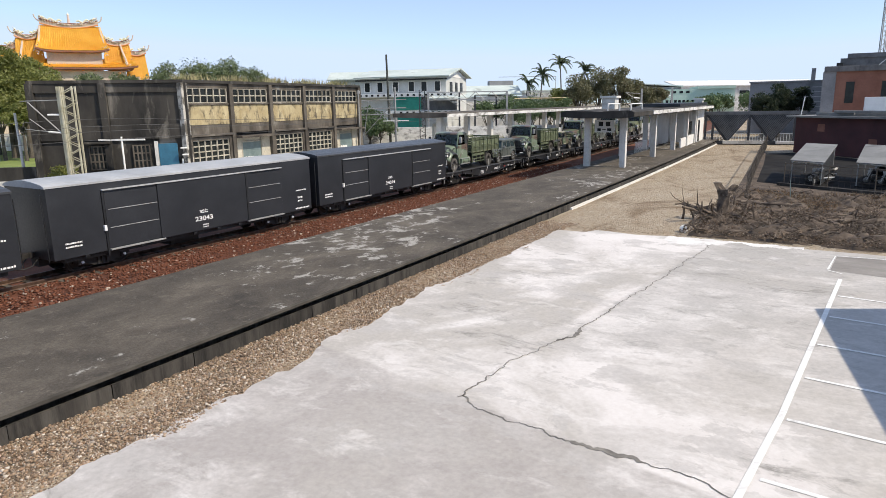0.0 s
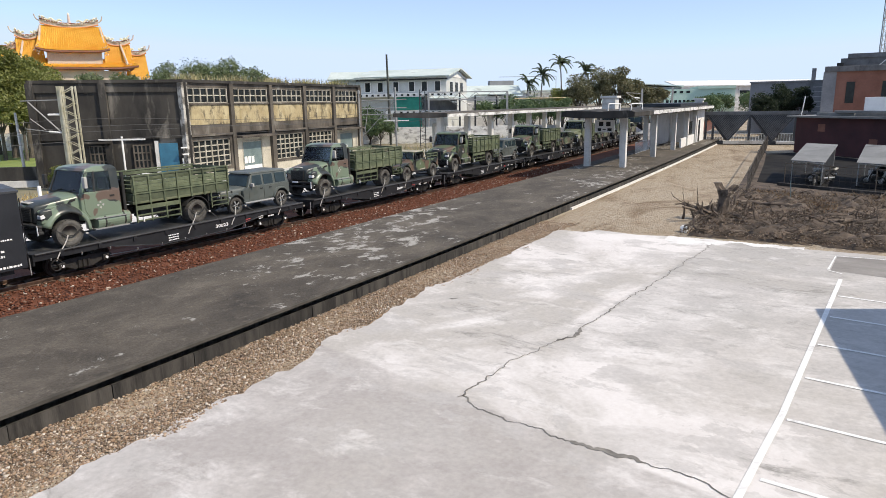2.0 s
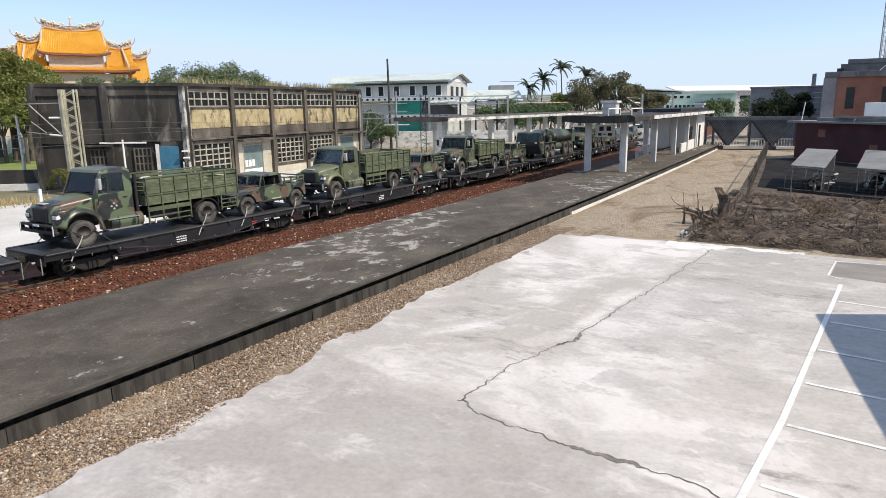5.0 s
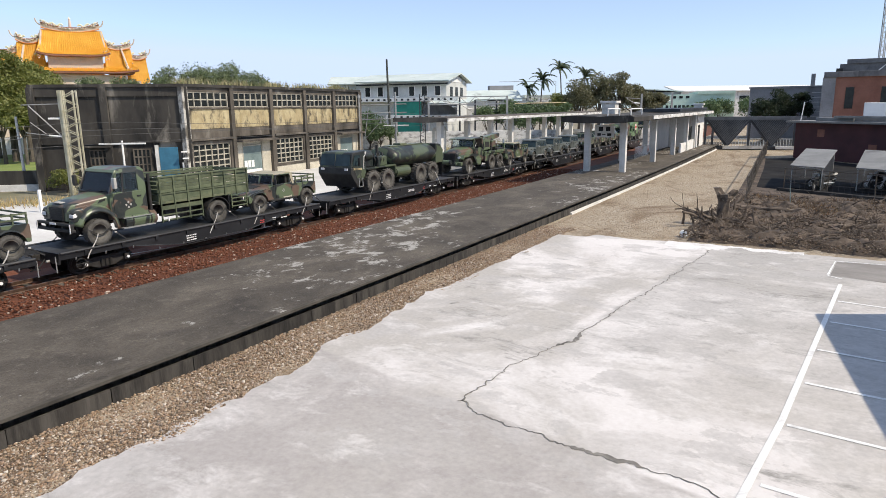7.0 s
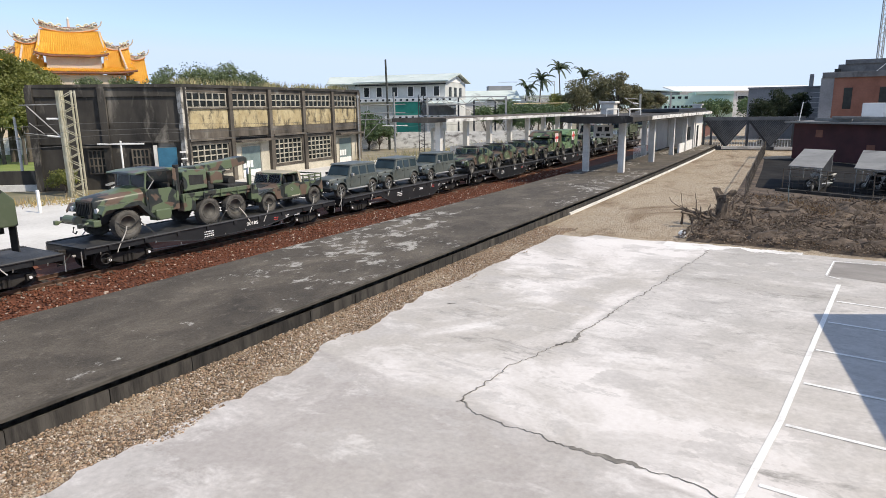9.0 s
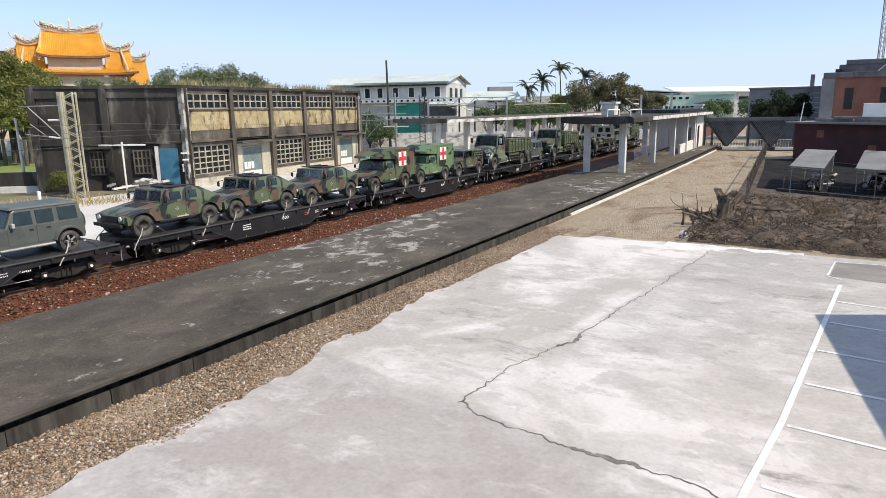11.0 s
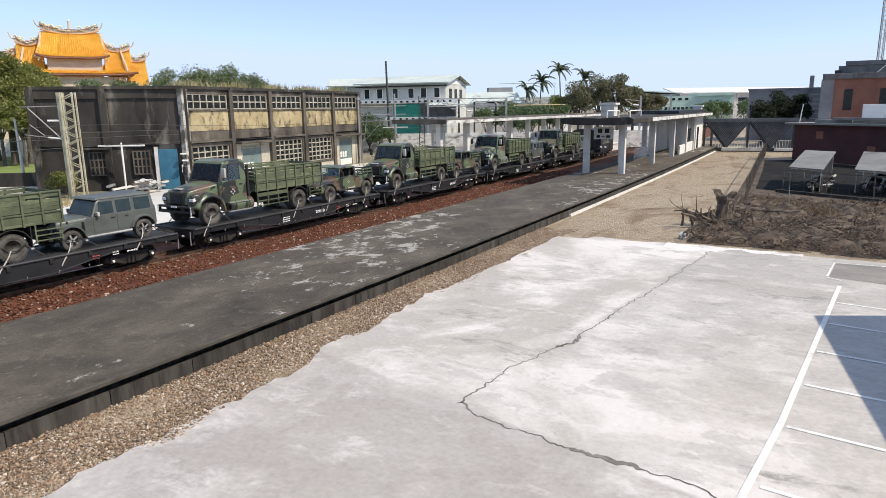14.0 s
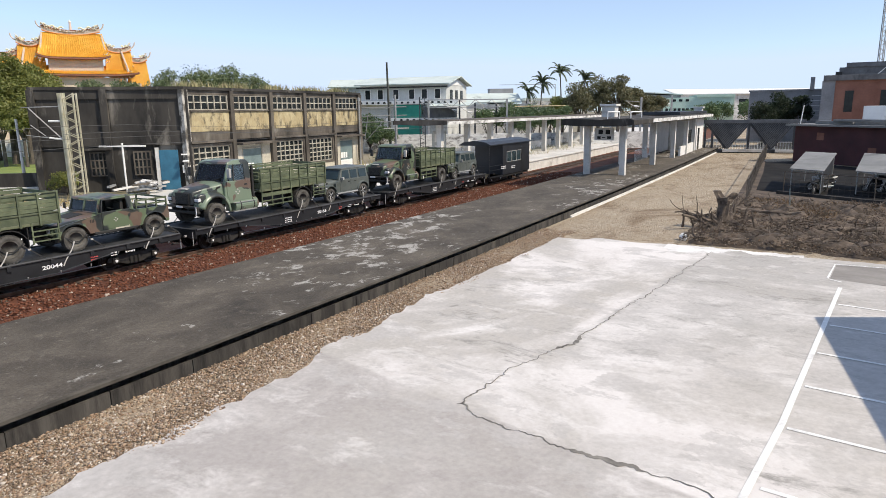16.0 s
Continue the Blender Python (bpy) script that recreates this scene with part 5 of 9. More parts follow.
shelter(-2.9, 51.0, -1.0, 49.85, 7.0)
shelter(0.95, 50.5, 2.9, 49.3, 7.0)
for x, y, a, c in ((-1.7, 51.2, -60, M_BLACK), (-1.5, 53.5, -50, M_WHITE), (-1.2, 50.7, 170, M_BLACK), (1.5, 51.3, -60, M_BLACK), (2.3, 50.8, -75, M_BLACK), (2.0, 54.0, -50, M_BLACK)):
    motorcycle(pose(x, y, 0.1, 0, 0, a), c, "parked black motorcycle with chrome parts" if c is M_BLACK else "parked white motorcycle with dark seat")

# wire fence round the shelters
fence = thing("wire_fence", "rusty wire mesh fence on thin posts", "fence")
path = [(-7.7, 86.0), (-6.4, 66.0), (-4.75, 43.2)]
path2 = [(-3.2, 49.6), (4.5, 46.2)]
for pts in (path, path2):
    for a, b in zip(pts, pts[1:]):
        a, b = Vector((*a, 0)), Vector((*b, 0))
        n = max(2, int((b - a).length / 2.4))
        for i in range(n + 1):
            q = a + (b - a) * i / n
            part("post", cyl(B(), q, q + Vector((0.05 * math.sin(i * 2.1), 0, 1.55)), 0.035, 6), M_BARK, fence)
        for z in (0.15, 0.6, 1.05, 1.5):
            part("wire", cyl(B(), a + Vector((0, 0, z)), b + Vector((0, 0, z)), 0.012 if z < 1.4 else 0.03, 5), M_BARK, fence)
        bm = B()
        k = int((b - a).length / 0.35)
        for i in range(k):
            q = a + (b - a) * i / k
            cyl(bm, q + Vector((0, 0, 0.1)), q + Vector((0, 0, 1.5)), 0.008, 4, cap=False)
        tagged(part("mesh", bm, M_BARK, fence), kind="stuff")
kerbs = tagged(link("low_kerb", vprism(B(), [(-3.6, 49.4), (4.6, 45.4), (4.7, 45.7), (-3.5, 49.7)], -0.05, 0.2), M_MOULD), "low grey kerb before the shelters", "kerb", kind="structure")
bm = vprism(B(), [(-5.5, 43.5), (9.5, 43.5), (9.5, 46.0), (4.7, 45.8), (-3.6, 52.0), (-5.2, 70.0), (-7.3, 80.0), (-7.0, 66.0)], -0.05, 0.008)
tagged(link("bare_soil", bm, M_SOIL), "bare dark soil along the wire fence", "soil", kind="structure")
bm = vprism(B(), [(-5.0, 51.0), (4.7, 45.7), (14, 58), (-4, 80), (-7, 78), (-6, 66)], -0.04, 0.015)
tagged(link("shelter_apron", bm, M_NEARBLACK), "near-black apron round the shelters", "pavement", kind="structure")
stake = tagged(link("garden_stake", cyl(B(), (0, 0, 0), (-0.12, 0, 1.3), 0.025, 6), M_GREYDOOR), "thin pale green stake in the soil", "stake")
stake.matrix_basis = pose(-2.2, 41.0, 0)

# building whose roof shades the parking bays
side_building = thing("station_annex", "plain grey rendered annex beside the car park", "building")
part("wall", vprism(B(), [(5.3, 20.75), (13.7, 25.2), (16.0, 6.0), (7.95, 6.5)], 0, 5.4), M_GREYWALL, side_building)
part("roof", vprism(B(), [(5.05, 20.8), (13.7, 25.5), (16.2, 5.8), (7.75, 6.4)], 5.4, 5.7), M_PALE, side_building)


# ---- trees ----
def tree(name, label, x, y, h, crown, leaf, n, seed, trunk_h=None, clumps=9, size=0.28, bark=M_BARK):
    """A tapered trunk, limbs, and a crown of many leaves in uneven clumps."""
    rng = np.random.default_rng(seed)
    v = thing(name, label, "tree", pose(x, y, 0))
    th = trunk_h or h * 0.45
    rx, rz = crown
    bm = B()
    r = 0.03 * h
    cyl(bm, (0, 0, -0.1), (0.1, 0, th), r, 9, r * 0.65)
    cs = []
    for i in range(clumps):
        a = i * 2.4 + rng.uniform(-0.4, 0.4)
        q = math.sqrt((i + 0.5) / clumps)
        cx, cy = rx * 0.72 * q * math.cos(a), rx * 0.72 * q * math.sin(a)
        cz = h - rz + rz * 0.75 * (1 - q * q) * rng.uniform(0.5, 1.2) + rng.uniform(-0.35, 0.2) * rz
        cs.append((cx, cy, cz, rng.uniform(0.32, 0.55) * rx))
        mid = (cx * 0.4, cy * 0.4, th + (cz - th) * 0.45)
        cyl(bm, (0.1, 0, th * 0.85), mid, r * 0.4, 6, r * 0.25)
        cyl(bm, mid, (cx, cy, cz), r * 0.25, 6, r * 0.1)
    part("trunk", bm, bark, v)
    P, S = [], []
    for cx, cy, cz, cr in cs:
        k = n // clumps
        d = rng.normal(size=(k, 3))
        d /= np.linalg.norm(d, axis=1)[:, None]
        rr = cr * rng.uniform(0.35, 1.0, k) ** 0.5
        q = d * rr[:, None] * np.array([1, 1, 0.72])
        q *= (1 + 0.3 * np.sin(d[:, :1] * 5 + cx) * np.cos(d[:, 1:2] * 4 + cy))
        P.append(q + np.array([cx, cy, cz]))
        S.append(size * rng.uniform(0.5, 1.3, k))
    c = scatter("crown", leaf, np.concatenate(P), np.concatenate(S), seed=seed, tris="leaf")
    c.parent = v
    return v


def at(d, x):
    return out(d, x)


for i, (d, x, h, cr, n) in enumerate(((86, -58, 13.2, (5.5, 4.5), 4200), (84, -51.8, 12.4, (4.2, 4.2), 3600), (80, -51.5, 9.6, (3.6, 3.2), 2400), (92, -62, 11.5, (5, 4), 2600), (78, -55.5, 9.0, (3.8, 3.0), 2400), (96, -50, 9.5, (4, 3), 1800), (82, -48.5, 10.6, (3.4, 3.6), 3000), (88, -55, 11.6, (4.2, 4.0), 3000), (80, -52.0, 12.6, (4.4, 4.8), 5200), (79, -49.4, 11.0, (3.4, 4.2), 4200), (77, -53.2, 11.6, (4.0, 4.8), 4600), (76, -50.6, 7.8, (3.2, 2.5), 2600), (78, -54.5, 8.0, (3.4, 2.6), 2600), (75, -47.5, 7.4, (2.2, 2.2), 2000))):
    p = at(d, x)
    tree("garden_tree", "leafy green tree on the lawn", p[0], p[1], h, cr, M_LEAF, int(n * 2.6), 20 + i, size=0.21, clumps=13)
for i, (d, x, h, cr) in enumerate(((92, -37.5, 11.4, (3.4, 2.4)), (94, -33.5, 12.1, (3.6, 2.6)), (93, -29.5, 11.8, (3.0, 2.2)), (95, -26.0, 10.9, (2.6, 2.0)), (88, -41.5, 10.2, (2.6, 2.0)), (86, -45.0, 10.0, (2.2, 1.8)))):
    p = at(d, x)
    tree("garden_tree", "green tree behind the depot", p[0], p[1], h, cr, M_LEAF_PALE, 4200, 40 + i, size=0.17, clumps=12)
for i, (d, x, h, cr, mt) in enumerate(((118, 24.5, 10.2, (3.2, 3.4), M_LEAF_HAZED), (119, 28.2, 10.5, (3.0, 3.4), M_LEAF_HAZED), (117, 31.2, 11.4, (3.2, 3.8), M_LEAF_HAZED), (118, 34.2, 9.6, (3.0, 3.0), M_LEAF_HAZED), (116, 37.0, 8.4, (2.6, 2.6), M_LEAF_HAZED), (120, 22.0, 8.6, (2.8, 2.8), M_LEAF))):
    p = at(d, x)
    tree("roadside_tree", "olive tree beyond the station", p[0], p[1], h, cr, mt, 6500, 60 + i, size=0.2, clumps=13)
for i, (d, x, h, cr) in enumerate(((112, 8.0, 6.6, (2.8, 2.6)), (113, 11.5, 7.2, (3.0, 2.8)), (112, 15.0, 6.9, (3.0, 2.6)), (114, 18.5, 6.6, (2.8, 2.6)), (108, 13.2, 5.6, (2.6, 2.2)), (110, 19.8, 6.2, (2.4, 2.2)), (96, -10.5, 5.2, (2.6, 2.4)), (94, -8.8, 4.0, (2.2, 1.8)))):
    p = at(d, x)
    tree("shrub_tree", "dense green shrub tree", p[0], p[1], h, cr, M_SHRUB, 5000, 80 + i, trunk_h=0.8, size=0.19, clumps=12)
for i, (d, x, h, cr) in enumerate(((98, 47.6, 6.6, (2.2, 2.4)), (99, 50.5, 7.6, (2.4, 2.8)), (98, 53.0, 7.4, (2.0, 2.6)))):
    p = at(d, x)
    tree("dark_tree", "dark evergreen tree against a grey wall", p[0], p[1], h, cr, M_LEAF_DARK, 5500, 100 + i, trunk_h=1.2, size=0.17, clumps=12)
for i, (d, x, h) in enumerate(((190, 76, 7), (195, 82, 7.5), (188, 88, 7), (200, 94, 8), (185, 70, 5.5), (205, 100, 7))):
    p = at(d, x)
    tree("roadside_tree", "distant green tree by the factories", p[0], p[1], h, (4, 2.8), M_SHRUB, 2600, 110 + i, trunk_h=0.5, size=0.34, clumps=10)
tree("shrub", "dark green shrub beside the depot wall", -49.3, 26.7, 2.0, (1.1, 1.0), M_LEAF, 2600, 130, trunk_h=0.4, size=0.1)


gw = tagged(link("garden_wall", box(B(), 0, 26, -0.15, 0.15, -0.1, 2.5, 0.03), M_WHITE), "whitewashed garden wall behind the lawn trees", "wall", kind="structure")
gw.matrix_basis = spot(93, -78, 4)


def palm(d, x, h, seed, lean=0.4):
    rng = random.Random(seed)
    p = out(d, x)
    v = thing("palm_tree", "tall coconut palm with drooping fronds", "palm", pose(p[0], p[1], 0, 0, 0, 31), group="palms beyond the station")
    bm = B()
    pts = [(lean * (i / 6) ** 2, 0, h * i / 6) for i in range(7)]
    for i in range(6):
        cyl(bm, pts[i], pts[i + 1], 0.17 - 0.012 * i, 8, 0.158 - 0.012 * i)
    part("trunk", bm, M_BARK, v)
    top = Vector(pts[-1])
    for k in range(18):
        a = k * math.tau / 18 * 5 + rng.uniform(-0.2, 0.2)
        up = rng.uniform(-0.4, 2.6)
        l = rng.uniform(2.5, 3.5)
        bm = B()
        prev = top
        dirv = Vector((math.cos(a) + 0.3, math.sin(a), up)).normalized()
        for s in range(7):
            nxt = prev + dirv * l / 7
            cyl(bm, prev, nxt, 0.035, 4, cap=False)
            sidev = dirv.cross(Vector((0, 0, 1))).normalized()
            for q in (0.0, 0.25, 0.5, 0.75):
                base = prev + (nxt - prev) * q
                for sg in (-1, 1):
                    tip = base + (sidev * sg * 0.6 + dirv * 0.5 + Vector((0, 0, -0.35))) * (0.85 - 0.08 * s)
                    bm.faces.new((bm.verts.new(base), bm.verts.new(base + dirv * 0.17), bm.verts.new(tip)))
            prev = nxt
            dirv = (dirv + Vector((0.03, 0, -0.3))).normalized()
        part("frond", bm, M_PALM, v)


palm(130, 19.3, 10.8, 1)
palm(130, 23.6, 12.8, 2, -0.5)
palm(132, 28.0, 11.4, 3)
palm(134, 17.0, 9.4, 4)


# ---- houses and factories ----
def windows_row(parent, m, xs, z0, z1, w, mat=M_WINDOW, frame=M_WHITE):
    for x in xs:
        q = put("window", box(B(), x, x + w, -0.06, -0.02, z0, z1), mat, parent, m)
        put("window_frame", rim(B(), x, x + w, z0, z1, 0.09, -0.1, -0.01), frame, q, m)


def gable(bm, x0, x1, y0, y1, ze, zr, over=0.5, ridge_along="x"):
    """A pitched roof as a thick folded sheet."""
    if ridge_along == "x":
        ym = (y0 + y1) / 2
        slab(bm, [(x0 - over, y0 - over, ze), (x1 + over, y0 - over, ze), (x1 + over, ym, zr), (x0 - over, ym, zr)], 0.2)
        slab(bm, [(x1 + over, y1 + over, ze), (x0 - over, y1 + over, ze), (x0 - over, ym, zr), (x1 + over, ym, zr)], 0.2)
    else:
        xm = (x0 + x1) / 2
        slab(bm, [(x1 + over, y0 - over, ze), (x1 + over, y1 + over, ze), (xm, y1 + over, zr), (xm, y0 - over, zr)], 0.2)
        slab(bm, [(x0 - over, y1 + over, ze), (x0 - over, y0 - over, ze), (xm, y0 - over, zr), (xm, y1 + over, zr)], 0.2)
    return bm


I = Matrix()
h = thing("grey_house", "grey rendered house with pale sheet gable roof", "house", spot(113, -13.6, -18))
part("wall", box(B(), 0, 15.2, 0, 12, 0, 10.0), M_HOUSE, h)
part("gable_wall", slab(B(), [(15.2, 0, 10.0), (15.2, 12, 10.0), (15.2, 6, 11.3)], 0.05), M_WHITE, h)
part("roof", gable(B(), 0, 15.2, 0, 12, 10.0, 11.4, 0.8), M_TINROOF, h)
# dark strip added under the eave as its painted shadow
part("soffit_shade", box(B(), -0.5, 15.6, -0.7, -0.55, 9.55, 9.78), M_DARKTRIM, h)
windows_row(h, I, (0.9, 3.2, 6.0, 8.8, 11.0, 13.3), 7.8, 9.3, 0.9)
for y in (2.0, 5.0, 8.0):
    part("end_window", box(B(), 15.2, 15.26, y, y + 1.4, 7.6, 9.2), M_WINDOW, h)
band = part("balcony_band", box(B(), -1, 17.6, -1.3, 0, 6.9, 7.5, 0.02), M_WHITE, h)
for i in range(17):
    part("balcony_opening", box(B(), -0.6 + i * 1.05, -0.2 + i * 1.05, -1.32, -1.28, 7.05, 7.35), M_WINDOW, band)
band = part("balcony_band", box(B(), 5, 17.6, -1.3, 0, 4.2, 4.7, 0.02), M_WHITE, h)
for i in range(11):
    part("balcony_opening", box(B(), 5.4 + i * 1.1, 5.8 + i * 1.1, -1.32, -1.28, 4.3, 4.55), M_WINDOW, band)
part("green_screen", box(B(), 6.4, 11.2, -1.0, -0.9, 4.75, 6.85), M_GREEN, h, "teal green sheet screen")
part("green_screen", box(B(), 7.0, 11.2, -1.0, -0.9, 1.6, 3.6), M_GREEN, h, "teal green sheet screen")
part("shade_roof", slab(B(), [(13.0, -3.2, 6.5), (20.0, -3.2, 6.5), (20.0, 0, 7.0), (13.0, 0, 7.0)], 0.1), M_TINROOF, h)
part("ground_wall", box(B(), 11.6, 17.0, -0.9, -0.02, 4.72, 6.4), M_GREYDARK, h)
h = thing("white_roof_house", "low house with white pitched sheet roof", "house", spot(125, -20.5, 0))
part("wall", box(B(), 0, 9.5, 0, 8, 0, 10.2), M_HOUSE, h)
part("roof", gable(B(), 0, 9.5, 0, 8, 10.2, 11.7, 0.6), M_TINROOF, h)
h = thing("long_shed", "long pale shed with ribbed white roof", "shed", spot(132, 3.5, 2))
part("wall", box(B(), 0, 18, 0, 10, 0, 7.0), M_PALE, h)
part("roof", gable(B(), 0, 12, 0, 10, 7.2, 9.0), M_TINROOF, h)
part("roof_room", box(B(), 7, 12, 8, 12, 7, 10.2), M_GREYWALL, h)
part("roof_frame", box(box(B(), 9, 21, 8, 8.1, 10.9, 11.0), 20.9, 21, 8, 8.1, 7, 11.0), M_STEEL, h)
h = thing("white_terrace", "low whitewashed terrace behind shrubs", "house", spot(140, 18, 0))
part("wall", box(B(), 0, 9, 0, 8, 0, 7.6), M_WHITE, h)
part("roof", box(B(), -0.5, 9.5, -0.6, 8.5, 7.6, 8.2, 0.05), M_TINROOF, h)
windows_row(h, I, (1.0, 3.5, 6.0), 5.6, 6.8, 1.2)
# pale colour stands in for bright sunlit ground seen under the far canopy
w0 = tagged(link("boundary_wall", box(B(), 0, 46, -0.15, 0.15, -0.1, 2.4, 0.03), M_FASCIA), "stained boundary wall coloured pale for the sunlit ground beyond", "wall", kind="structure")
w0.matrix_basis = spot(98, -13, 2)
h = thing("mint_factory", "pale mint factory hall with rows of windows", "factory", spot(208, 61, -16))
part("wall", box(B(), 0, 13, 0, 30, 0, 9.6), M_GREYWALL, h)
part("roof", slab(B(), [(-0.6, -0.6, 10.6), (13.6, -0.6, 9.6), (13.6, 30, 9.6), (-0.6, 30, 10.6)], 0.3), M_TINROOF, h)
part("mint_wall", box(B(), 8.0, 28, -2.5, 28, 0, 8.8), M_MINT, h)
part("mint_upper", box(B(), 17.5, 28, -3, 27, 8.8, 9.6), M_MINT, h)
windows_row(h, I, [18.5 + i * 1.05 for i in range(8)], 8.0, 8.6, 0.6)
for i in range(16):
    part("window", box(B(), 8.6 + i * 1.2, 9.4 + i * 1.2, -2.56, -2.5, 4.6, 5.6), M_WINDOW, h)
for i in range(4):
    part("window", box(B(), 8.6 + i * 1.9, 9.6 + i * 1.9, -2.56, -2.5, 7.6, 8.3), M_WINDOW, h)
h = thing("white_factory", "vast pale factory hall with white sheet roof", "factory", spot(290, 103, -4))
part("wall", box(B(), 0, 62, 0, 40, 0, 11.4), M_PALE, h)
part("roof", slab(B(), [(-1, -1, 11.2), (63, -1, 11.0), (63, 20, 13.4), (-1, 20, 13.8)], 0.4), M_WHITE, h)
for x in (6, 26, 44):
    part("window", box(B(), x, x + 4, -0.1, 0, 7.6, 9.2), M_WINDOW, h)
# right-hand buildings
h = thing("grey_block_building", "bare grey block wall building", "building", spot(110, 50.9, -31.5))
part("wall", box(B(), 0, 17, 0, 14, 0, 8.2), M_GREYWALL, h)
part("parapet", box(B(), -0.15, 17.2, -0.15, 0.3, 8.2, 8.45, 0.02), M_GREYWALL, h)
for i in range(6):
    part("block_joint", box(B(), 9.0, 17, -0.03, 0, 3.6 + i * 0.75, 3.68 + i * 0.75), M_HOUSE, h)
part("roof_post", box(B(), 8.6, 9.2, 1, 1.6, 8.2, 10.3, 0.03), M_GREYWALL, h)
h = thing("grey_concrete_building", "unfinished grey concrete building with roof structures", "building", spot(94, 55.1, -31.5))
part("wall", box(B(), 0.6, 16, 0, 12, 0, 11.0), M_GREYDARK, h)
part("parapet", box(B(), 1.4, 16, -0.2, 0.4, 11.0, 11.6, 0.03), M_GREYDARK, h)
part("side_block", box(B(), 0, 0.8, -0.5, 5, 0, 9.8, 0.03), M_GREYDARK, h)
part("side_block", box(B(), -1.2, 0.1, 0, 5, 0, 8.6, 0.03), M_GREYWALL, h)
part("ledge", box(B(), 0.2, 1.0, -0.9, 0.0, 9.6, 10.4, 0.03), M_DARKTRIM, h)
part("roof_pipe", cyl(B(), (5.0, -0.4, 9.8), (6.2, -0.4, 11.0), 0.06, 6), M_WHITE, h)
part("roof_pipe", cyl(B(), (5.8, -0.4, 9.6), (7.0, -0.4, 10.4), 0.06, 6), M_WHITE, h)
h = thing("brick_building", "red brick building with narrow dark windows", "building", spot(88, 50.75, -31.5))
part("wall", box(B(), 0, 14, 0, 10, 0, 9.1), M_BRICKRED, h)
part("parapet", box(B(), -0.4, 14, -0.3, 10, 9.0, 9.7, 0.03), M_GREYDARK, h)
part("corner_pier", box(B(), -0.5, 1.0, -0.12, 0.5, 0, 9.0, 0.02), M_GREYWALL, h)
for x in (2.2, 6.1):
    part("window", box(B(), x, x + 0.95, -0.06, 0.0, 5.0, 7.7), M_WINDOW, h)
h = thing("roof_cabinet", "large pale equipment cabinet on the shed roof", "cabinet", spot(70, 44.6, -31.5, 3.95))
part("body", box(B(), 0, 5.0, 0, 2.4, 0, 1.8, 0.03), M_WHITE, h)
part("fan_unit", box(box(B(), 0.2, 1.1, -0.1, 0, 0.05, 0.3), 1.8, 2.7, -0.1, 0, 0.05, 0.3), M_WHITE, h)
x, y = out(92, 60.1)
lattice_mast("radio_mast", "tall grey lattice radio mast", pose(x, y, 0, 0, 0, 31), 20.0, 0.62, 34, M_STEEL)


